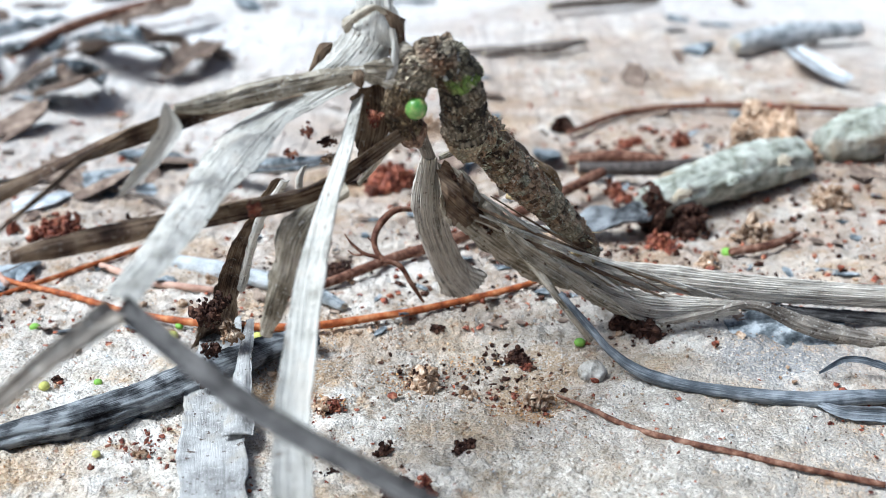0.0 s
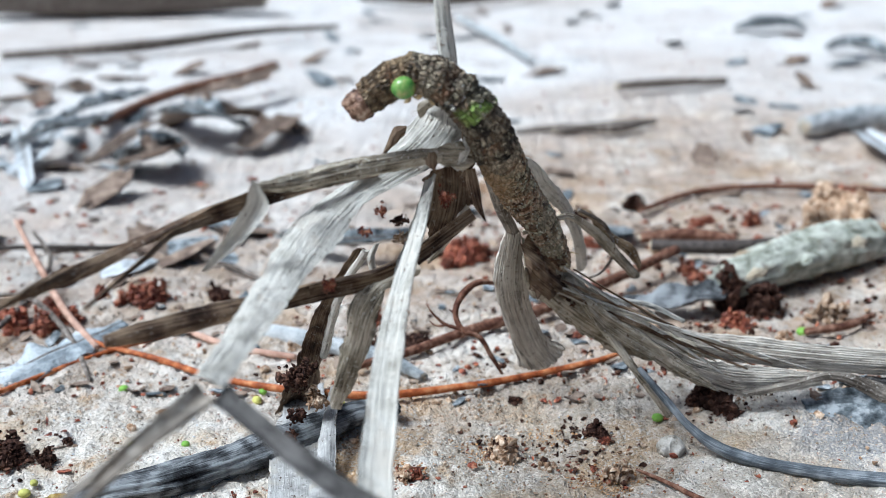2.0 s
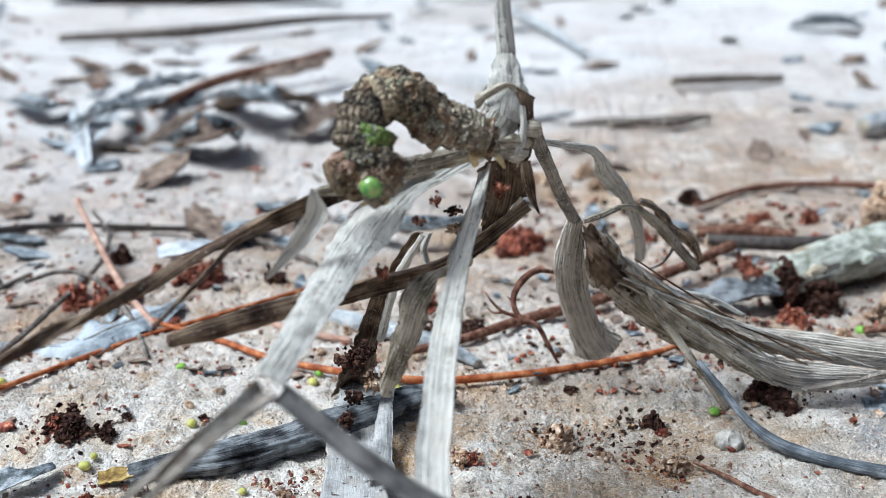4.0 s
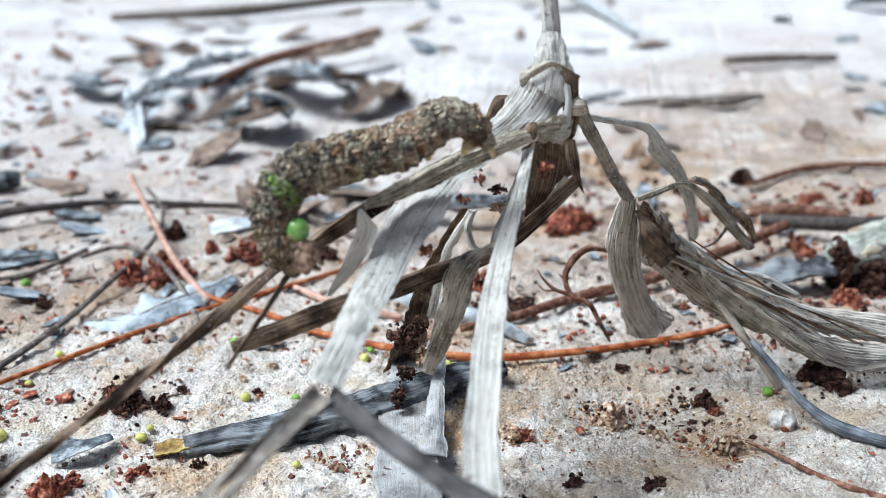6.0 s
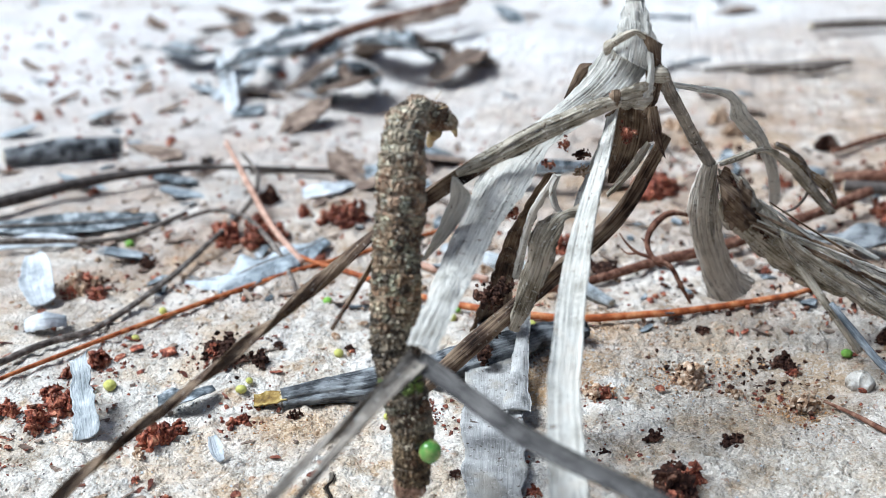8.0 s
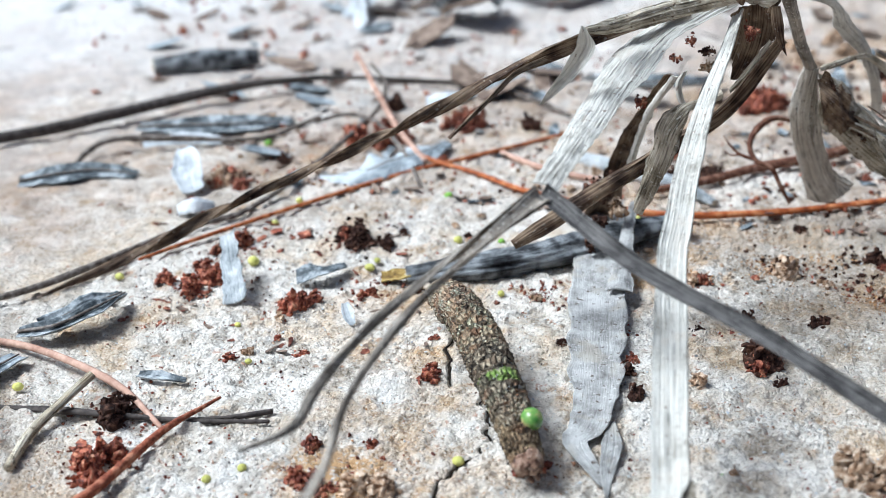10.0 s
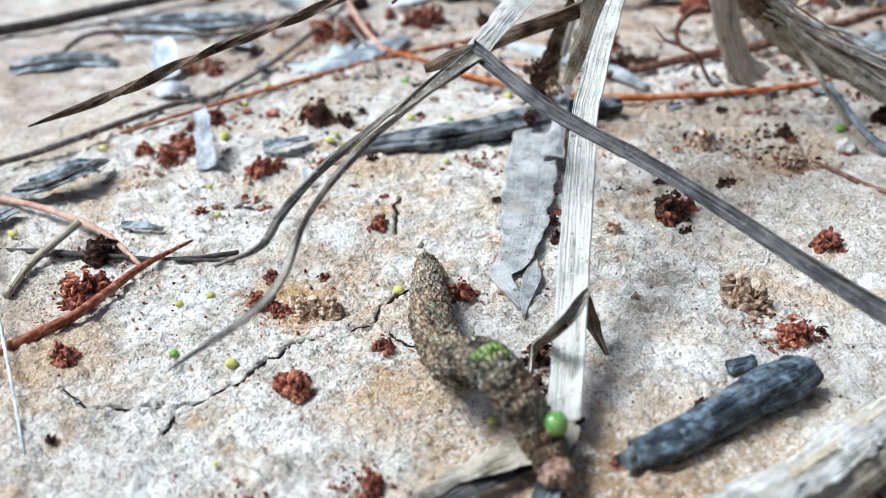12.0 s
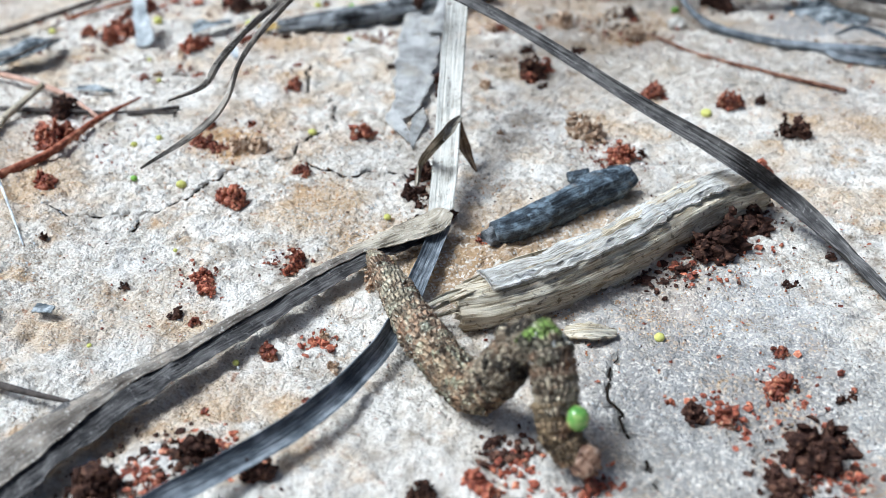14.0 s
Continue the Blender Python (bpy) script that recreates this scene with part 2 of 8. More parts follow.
STRAW_SHEATH = node_mat("ribbed_tan_sheath", [(0.37, (0.14, 0.115, 0.09)), (0.455, (0.50, 0.445, 0.37)), (0.56, (0.76, 0.715, 0.63))], fibre=True, rough=0.6, bump=0.9, blotch=0.3, groove=0.55, short=2.0, extra=DUST)
STRAW_DARK = node_mat("dark_dead_blade", [(0.37, (0.014, 0.013, 0.013)), (0.465, (0.045, 0.042, 0.041)), (0.58, (0.20, 0.19, 0.18))], fibre=True, rough=0.55, bump=0.7, blotch=0.3, groove=0.35, short=2.2, spec=0.2, extra=[(2600, 0.62, 0.70, (0.5, 0.48, 0.45), 0.4)])
STRAW_GREY = node_mat("grey_brown_blade", [(0.37, (0.028, 0.023, 0.019)), (0.46, (0.15, 0.128, 0.105)), (0.58, (0.38, 0.345, 0.295))], fibre=True, rough=0.65, bump=0.7, blotch=0.36, groove=0.3, short=2.5, speck=(1700, 0.66, 0.73, (0.06, 0.045, 0.035)), extra=DUST)
STRAW_WARM = node_mat("amber_brown_blade", [(0.38, (0.06, 0.034, 0.018)), (0.47, (0.24, 0.165, 0.095)), (0.58, (0.50, 0.40, 0.275))], fibre=True, rough=0.6, bump=0.8, blotch=0.34, groove=0.42, short=2.5, extra=DUST)
STRAW_BROWN = node_mat("brown_dead_blade", [(0.39, (0.014, 0.009, 0.007)), (0.47, (0.095, 0.06, 0.04)), (0.58, (0.32, 0.235, 0.155))], fibre=True, rough=0.65, bump=0.7, blotch=0.38, extra=[(2600, 0.62, 0.70, (0.55, 0.50, 0.42), 0.4)])
NEEDLE = node_mat("orange_needle", [(0.34, (0.15, 0.04, 0.016)), (0.5, (0.38, 0.11, 0.036)), (0.64, (0.56, 0.25, 0.11))], 700, rough=0.5, bump=0.3)
NEEDLE_PINK = node_mat("faded_pink_needle", [(0.34, (0.34, 0.19, 0.135)), (0.64, (0.62, 0.42, 0.32))], 500, rough=0.6)
TWIG_RED = node_mat("red_brown_twig", [(0.34, (0.055, 0.022, 0.015)), (0.5, (0.16, 0.075, 0.048)), (0.64, (0.32, 0.19, 0.13))], 900, rough=0.7, bump=0.7)
NEEDLE_RED = node_mat("red_brown_needle", [(0.34, (0.09, 0.028, 0.017)), (0.5, (0.27, 0.085, 0.048)), (0.64, (0.48, 0.22, 0.13))], 900, rough=0.6, bump=0.7)
TWIG_DARK = node_mat("dark_twig", [(0.3, (0.03, 0.026, 0.025)), (0.6, (0.10, 0.085, 0.075)), (0.8, (0.22, 0.19, 0.17))], 900, rough=0.7, bump=0.6)
TWIG_GREY = node_mat("grey_stem", [(0.34, (0.055, 0.045, 0.038)), (0.5, (0.15, 0.125, 0.105)), (0.66, (0.32, 0.285, 0.25))], 900, rough=0.7, bump=0.6)
WOOD_PALE = node_mat("pale_weathered_wood", [(0.38, (0.13, 0.145, 0.15)), (0.47, (0.42, 0.45, 0.46)), (0.57, (0.72, 0.74, 0.735))], fibre=True, rough=0.7, bump=0.8, blotch=0.45, groove=0.0, short=4.0)
WOOD_GREY = node_mat("grey_bark", [(0.40, (0.015, 0.015, 0.017)), (0.47, (0.10, 0.106, 0.112)), (0.57, (0.42, 0.44, 0.45))], fibre=True, rough=0.75, bump=1.0, blotch=0.5, groove=0.0, short=3.5)
WOOD_GREEN = node_mat("green_grey_log", [(0.38, (0.11, 0.105, 0.075)), (0.46, (0.37, 0.385, 0.31)), (0.56, (0.68, 0.695, 0.605))], fibre=True, rough=0.75, bump=1.0, blotch=0.45, groove=0.15, short=3.5, extra=[(150, 0.54, 0.66, (0.36, 0.25, 0.15), 0.7), (400, 0.60, 0.68, (0.16, 0.11, 0.07), 0.6)])
WOOD_WHITE = node_mat("bleached_wood", [(0.38, (0.16, 0.135, 0.10)), (0.47, (0.48, 0.455, 0.40)), (0.57, (0.76, 0.75, 0.71))], fibre=True, rough=0.8, bump=1.0, blotch=0.26, groove=0.45, short=3.0, extra=[(220, 0.56, 0.66, (0.50, 0.38, 0.22), 0.5), (2300, 0.62, 0.69, (0.12, 0.09, 0.06), 0.6)])
WOOD_TAN = node_mat("tan_split_wood", [(0.37, (0.08, 0.052, 0.028)), (0.45, (0.50, 0.41, 0.27)), (0.55, (0.80, 0.735, 0.59))], fibre=True, rough=0.75, bump=1.0, blotch=0.2, groove=0.5, short=2.6, extra=[(90, 0.52, 0.66, (0.36, 0.25, 0.14), 0.5), (1500, 0.60, 0.68, (0.10, 0.07, 0.045), 0.7)])
TWIG_BLUE = node_mat("blue_grey_strand", [(0.37, (0.02, 0.024, 0.03)), (0.47, (0.10, 0.115, 0.13)), (0.58, (0.34, 0.365, 0.385))], fibre=True, rough=0.5, bump=0.7, blotch=0.35, groove=0.35, short=2.5, spec=0.3)
CHAR = node_mat("blue_black_charcoal", [(0.38, (0.008, 0.009, 0.011)), (0.48, (0.04, 0.052, 0.065)), (0.58, (0.20, 0.25, 0.29))], fibre=True, rough=0.5, bump=1.0, blotch=0.4, groove=0.3, short=6.0, spec=0.3, extra=[(900, 0.54, 0.64, (0.30, 0.38, 0.44), 0.55), (2600, 0.58, 0.66, (0.008, 0.009, 0.011), 0.6), (400, 0.60, 0.68, (0.22, 0.18, 0.13), 0.5)])
CLOD_RED = node_mat("red_brown_crumb", [(0.36, (0.032, 0.011, 0.007)), (0.47, (0.19, 0.048, 0.027)), (0.57, (0.37, 0.125, 0.065)), (0.68, (0.60, 0.36, 0.22))], 1500, rough=0.6, bump=0.8, per_piece=0.6, spec=0.3)
CLOD_DARK = node_mat("dark_crumb", [(0.34, (0.010, 0.006, 0.005)), (0.52, (0.050, 0.024, 0.017)), (0.68, (0.18, 0.095, 0.06))], 1500, rough=0.75, bump=0.8, per_piece=0.5)
CLOD_TAN = node_mat("tan_soil_crumb", [(0.34, (0.15, 0.085, 0.045)), (0.48, (0.38, 0.25, 0.155)), (0.62, (0.66, 0.54, 0.41))], 1500, rough=0.85, bump=0.8, per_piece=0.4)
SAND_ORANGE = node_mat("orange_sand_grain", [(0.34, (0.24, 0.10, 0.035)), (0.48, (0.50, 0.27, 0.11)), (0.62, (0.70, 0.50, 0.30))], 1200, rough=0.85, bump=0.6, per_piece=0.4)
# near-black colour that stands in for the shade inside the cracks
CRACK = node_mat("crack_shade_black", [(0.3, (0.006, 0.005, 0.004)), (0.7, (0.025, 0.018, 0.013))], 1500, rough=0.9)
SEED_Y = node_mat("yellow_green_seed", [(0.3, (0.36, 0.36, 0.07)), (0.7, (0.60, 0.58, 0.20))], 900, rough=0.5, per_piece=0.3)
SEED_G = node_mat("fresh_green_seed", [(0.3, (0.13, 0.30, 0.04)), (0.7, (0.30, 0.50, 0.10))], 900, rough=0.45, per_piece=0.2)
AMBER = node_mat("amber_bark_scrap", [(0.36, (0.08, 0.045, 0.015)), (0.5, (0.28, 0.18, 0.045)), (0.64, (0.58, 0.45, 0.17))], 500, rough=0.5, bump=0.6)
CHIP_WHITE = node_mat("white_leaf_scrap", [(0.36, (0.34, 0.36, 0.375)), (0.5, (0.55, 0.575, 0.585)), (0.66, (0.74, 0.755, 0.76))], 420, rough=0.6)
LEAF_DARK = node_mat("dark_leaf_scrap", [(0.36, (0.03, 0.036, 0.04)), (0.5, (0.15, 0.17, 0.18)), (0.62, (0.48, 0.51, 0.52))], 500, rough=0.5, bump=0.8)
LEAF_SLATE = node_mat("slate_grey_leaf", [(0.36, (0.11, 0.13, 0.145)), (0.48, (0.30, 0.335, 0.355)), (0.62, (0.56, 0.60, 0.615))], 260, rough=0.65, bump=0.8)
PEBBLE = node_mat("pale_tan_pebble", [(0.34, (0.22, 0.19, 0.15)), (0.48, (0.48, 0.45, 0.39)), (0.64, (0.68, 0.655, 0.60))], 900, rough=0.85, bump=0.9)
LEAF_BROWN = node_mat("brown_dead_leaf", [(0.34, (0.085, 0.06, 0.047)), (0.5, (0.20, 0.145, 0.11)), (0.64, (0.38, 0.30, 0.23))], 500, rough=0.65, bump=0.7)

# ---- geometry helpers (millimetres in, metres out) ----


def h2(ix, iy, seed):
    v = np.sin(ix * 127.1 + iy * 311.7 + seed * 74.7) * 43758.5453
    return v - np.floor(v)


def vnoise(x, y, seed=0):
    """Smooth noise in the plane, -1 to 1."""
    ix, iy = np.floor(x), np.floor(y)
    fx, fy = x - ix, y - iy
    fx, fy = fx * fx * (3 - 2 * fx), fy * fy * (3 - 2 * fy)
    a, b, c, d = h2(ix, iy, seed), h2(ix + 1, iy, seed), h2(ix, iy + 1, seed), h2(ix + 1, iy + 1, seed)
    return 2 * (a + (b - a) * fx + (c - a) * fy + (a - b - c + d) * fx * fy) - 1


def rise(x, y):
    """The ground's gentle swell, in millimetres."""
    x, y = np.asarray(x, float), np.asarray(y, float)
    return 0.9 * vnoise(x / 31, y / 31, 1) + 0.45 * vnoise(x / 11, y / 11, 2)


def gz(x, y):
    return float(rise(x, y))


def smooth(points, n):
    """n points along a smooth curve through the given ones."""
    p = np.array(points, float)
    if len(p) == 2:
        return p[0] + (p[1] - p[0]) * np.linspace(0, 1, n)[:, None]
    q = np.vstack([2 * p[0] - p[1], p, 2 * p[-1] - p[-2]])
    seg = np.linalg.norm(np.diff(p, axis=0), axis=1)
    cum = np.r_[0, np.cumsum(seg)]
    out = []
    for s in np.linspace(0, cum[-1], n):
        k = min(int(np.searchsorted(cum, s, side="right")) - 1, len(seg) - 1)
        u = (s - cum[k]) / max(seg[k], 1e-9)
        a, b, c, d = q[k], q[k + 1], q[k + 2], q[k + 3]
        out.append(0.5 * (2 * b + (c - a) * u + (2 * a - 5 * b + 4 * c - d) * u * u + (3 * b - a - 3 * c + d) * u**3))
    return np.array(out)


def spread(values, n):
    return np.interp(np.linspace(0, 1, n), np.linspace(0, 1, len(values)), values)


def unit(v):
    return v / max(np.linalg.norm(v), 1e-9)


def mesh_ob(name, verts, faces, mat, uvs=None, flat=False, at=None):
    """A mesh from millimetre vertices, its origin at 'at'."""
    at = np.zeros(3) if at is None else np.array(at, float)
    me = bpy.data.meshes.new(name)
    me.from_pydata(((np.array(verts) - at) * MM).tolist(), [], faces)
    if uvs is not None:
        lay = me.uv_layers.new(name="uv")
        idx = np.empty(len(me.loops), dtype=np.int32)
        me.loops.foreach_get("vertex_index", idx)
        lay.data.foreach_set("uv", np.array(uvs, dtype=np.float32)[idx].ravel())
    me.materials.append(mat)
    me.polygons.foreach_set("use_smooth", [not flat] * len(me.polygons))
    me.update()
    ob = new(name, me)
    ob.location = Vector(at * MM)
    return ob


def under(ob, parent):
    """Makes ob a part of parent, which keeps its place."""
    ob.parent = parent
    above = parent
    while above:
        ob.location = ob.location - above.location
        above = above.parent
    return ob


def strip(name, points, widths, mat, rolls=(0,), face=(0.0, -0.9, 0.45), cup=0.0, ridge=0.10, thick=0.22, n=60, across=25, seed=0, fray=0.0, ruffle=0.0):
    """A grass blade: a thin ribbed ribbon along a curve, cupped by 'cup' of its width, turned about its length by rolls (degrees)."""
    c = smooth(points, n)
    w, ro = spread(widths, n), np.radians(spread(rolls, n))
    r = np.random.RandomState(seed + 5)
    tan = np.gradient(c, axis=0)
    rib = (np.abs(np.sin(np.arange(across) * 1.9 + r.uniform(0, 3))) + r.uniform(-0.4, 0.4, across) - 0.6) * ridge * 1.5
    face = np.array(face, float)
    top, bot, uv = [], [], []
    length = 0.0
    phase = r.uniform(0, 6, 4)
    for i in range(n):
        t = unit(tan[i])
        side = unit(np.cross(t, face))
        nor = unit(np.cross(side, t))
        ca, sa = math.cos(ro[i]), math.sin(ro[i])
        side, nor = side * ca + nor * sa, nor * ca - side * sa
        if i:
            length += np.linalg.norm(c[i] - c[i - 1])
        for j in range(across):
            u = 2 * j / (across - 1) - 1
            edge = 1.0 + (fray + 0.03) * float(vnoise(i * 0.31 + phase[0] * 9, np.sign(u) * 5 + seed, 7) + 0.5 * vnoise(i * 0.9, np.sign(u) * 3 + seed, 8)) * (abs(u) > 0.6)
            lift = cup * w[i] * (u * u - 0.4) + rib[j] + ruffle * w[i] * math.sin(length * 0.8 + u * 2 + phase[2]) * abs(u)
            q = c[i] + side * (u * w[i] / 2 * edge) + nor * lift
            th = thick / 2 * (1 - 0.6 * abs(u))
            top.append(q + nor * th)
            bot.append(q - nor * th)
            uv.append((u * w[i] / 2 * 0.35 + seed * 3.1, length * 0.35))
    N = n * across
    faces = []
    for i in range(n - 1):
        for j in range(across - 1):
            a = i * across + j
            faces.append((a, a + 1, a + across + 1, a + across))
            faces.append((N + a, N + a + across, N + a + across + 1, N + a + 1))
        a, b = i * across, i * across + across - 1
        faces.append((a, a + across, N + a + across, N + a))
        faces.append((b, N + b, N + b + across, b + across))
    for a in (0, (n - 1) * across):
        faces.append(tuple(range(a, a + across)) + tuple(range(N + a + across - 1, N + a - 1, -1)))
    return mesh_ob(name, top + bot, faces, mat, uv + uv, at=c[0])


def rod(name, points, radii, mat, n=40, sides=10, rough=0.12, seed=0, flatten=1.0, grain=0.0, capped=True):
    """A twig, needle or log: an uneven tapered tube along a curve, with grooves along it (grain) and closed ends."""
    c = smooth(points, n)
    ra = spread(radii, n)
    r = np.random.RandomState(seed + 9)
    tan = np.gradient(c, axis=0)
    grooves = r.uniform(-1, 1, sides) * grain
    verts, uv, faces = [], [], []
    length = 0.0
    jj, ii = np.meshgrid(np.arange(sides), np.arange(n))
    wob = rough * (vnoise(jj * 0.5, ii * 0.06, seed + 0.5) + 0.6 * vnoise(jj * 1.1, ii * 0.11, seed + 1.5) + 0.22 * vnoise(jj * 2.2, ii * 0.7, seed + 2.5))
    wob = wob + grooves[None] * (0.6 + 0.9 * vnoise(ii * 0.13, jj * 1.0 + seed, 31)) + 0.5 * grain * vnoise(ii * 0.6, jj * 0.9 + seed, 32)
    wob[:, -1] = (wob[:, -2] + wob[:, 0]) / 2
    for i in range(n):
        t = unit(tan[i])
        side = unit(np.cross(t, (0.05, 0.1, 1.0)))
        up = np.cross(side, t)
        if i:
            length += np.linalg.norm(c[i] - c[i - 1])
        for j in range(sides):
            a = 2 * math.pi * j / sides
            k = ra[i] * (1 + wob[i, j])
            verts.append(c[i] + side * (math.cos(a) * k) + up * (math.sin(a) * k * flatten))
            uv.append((abs(j / sides - 0.5) * 2 * math.pi * ra.mean() * 0.4 + seed * 1.7, length * 0.35))
    for i in range(n - 1):
        for j in range(sides):
            a, b = i * sides + j, i * sides + (j + 1) % sides
            faces.append((a, b, b + sides, a + sides))
    if capped:
        for base, back in ((0, True), ((n - 1) * sides, False)):
            k = len(verts)
            verts.append(c[0 if back else -1])
            uv.append(uv[base])
            for j in range(sides):
                a, b = base + j, base + (j + 1) % sides
                faces.append((b, a, k) if back else (a, b, k))
    return mesh_ob(name, verts, faces, mat, uv, at=c[0])


def ball(name, centre, radii, mat, seed=0, lump=0.06, sub=3):
    """A lumpy ellipsoid."""
    bm = bmesh.new()
    bmesh.ops.create_icosphere(bm, subdivisions=sub, radius=1.0)
    for v in bm.verts:
        k = 1 + lump * noise.noise(v.co * 2.3 + Vector((seed * 3.7, seed, 0)))
        v.co = Vector((v.co.x * radii[0] * k, v.co.y * radii[1] * k, v.co.z * radii[2] * k)) * MM
    me = bpy.data.meshes.new(name)
    bm.to_mesh(me)
    bm.free()
    me.materials.append(mat)
    me.polygons.foreach_set("use_smooth", [True] * len(me.polygons))
    ob = new(name, me)
    ob.location = Vector(centre) * MM
    return ob


def thing(ob, label, category, group="", kind=""):
    return tagged(ob, label, category, group, kind)


def granules():
    bm = bmesh.new()
    bmesh.ops.create_icosphere(bm, subdivisions=1, radius=1.0)
    form = np.array([v.co[:] for v in bm.verts])
    sides = np.array([[v.index for v in f.verts] for f in bm.faces])
    bm.free()
    return form, sides


GRAIN, GRAIN_SIDES = granules()


def crumbs(name, at, r, mat, seed, dome=True):
    """A crumbly heap (dome) or ball of granules stuck together."""
    q = np.random.RandomState(seed)
    count = int(45 + 60 * min(r, 2.2))
    sx, sy, sz = q.uniform(0.8, 1.2), q.uniform(0.6, 0.95), q.uniform(0.8, 1.3)
    turn, skew = q.uniform(0, 3.14), q.uniform(-0.4, 0.4)
    ang, rho = q.uniform(0, 6.283, count), np.sqrt(q.random_sample(count)) * q.uniform(0.75, 1.15, count)
    px, py = np.cos(ang) * rho * sx + skew * rho, np.sin(ang) * rho * sy
    pz = sz * np.clip(1 - rho**2, 0.05, 1) * q.uniform(0.15 if dome else -0.95, 0.95, count)
    clump = q.normal(0, 0.62, (6, 2))
    pull = q.randint(0, 6, count)
    px, py = 0.5 * px + 0.5 * clump[pull, 0], 0.5 * py + 0.5 * clump[pull, 1]
    pz = pz * q.uniform(0.6, 1.25, count)
    g = 0.075 + 0.20 * q.random_sample(count) ** 1.9
    lump = GRAIN[None] * q.uniform(0.5, 1.35, (count, len(GRAIN), 1)) * q.uniform(0.45, 1.5, (count, 1, 3)) * g[:, None, None]
    v = (lump + np.stack([px, py, pz], -1)[:, None, :]) * r
    ct, st = math.cos(turn), math.sin(turn)
    vv = np.stack([v[..., 0] * ct - v[..., 1] * st + at[0], v[..., 0] * st + v[..., 1] * ct + at[1], v[..., 2] + at[2]], -1).reshape(-1, 3)
    ff = (GRAIN_SIDES[None] + len(GRAIN) * np.arange(count)[:, None, None]).reshape(-1, 3)
    return mesh_ob(name, vv, ff.tolist(), mat, flat=True, at=at)


# ---- the ground ----
def axis(mid, grow, far0, far1):
    """Grid lines: the given ones, then wider and wider apart to both sides."""
    up, s, v = [], mid[-1] - mid[-2], mid[-1]
    while v < far1:
        s *= grow
        v += s
        up.append(v)
    down, s, v = [], mid[1] - mid[0], mid[0]
    while v > far0:
        s *= grow
        v -= s
        down.append(v)
    return np.array(down[::-1] + list(mid) + up)


CRACKS = [
    [(-29.9, 77.0, 0.0), (-27.1, 71.2, 0.0), (-28.0, 66.1, 0.0), (-29.6, 62.9, 0.0), (-29.5, 59.1, 0.0)],
    [(-29.5, 59.1, 0.0), (-35.6, 54.0, 0.0), (-36.7, 49.0, 0.0), (-39.1, 44.4, 0.0), (-41.2, 41.1, 0.0)],
    [(-28.0, 58.9, 0.0), (-24.3, 56.1, 0.0), (-21.4, 54.8, 0.0), (-16.9, 56.0, 0.0), (-12.5, 55.1, 0.0)],
    [(-42.7, 41.7, 0.0), (-48.8, 39.2, 0.0), (-53.3, 40.9, 0.0)],
    [(-42.1, 40.3, 0.0), (-40.5, 36.9, 0.0)],
    [(-35.6, 88.2, 0.0), (-35.7, 85.2, 0.0), (-34.1, 82.2, 0.0), (-32.9, 79.2, 0.0)],
    [(14.1, 24.1, 0.0), (14.1, 18.7, 0.0), (16.3, 13.4, 0.0), (18.1, 8.5, 0.0), (19.6, 6.0, 0.0)],
]


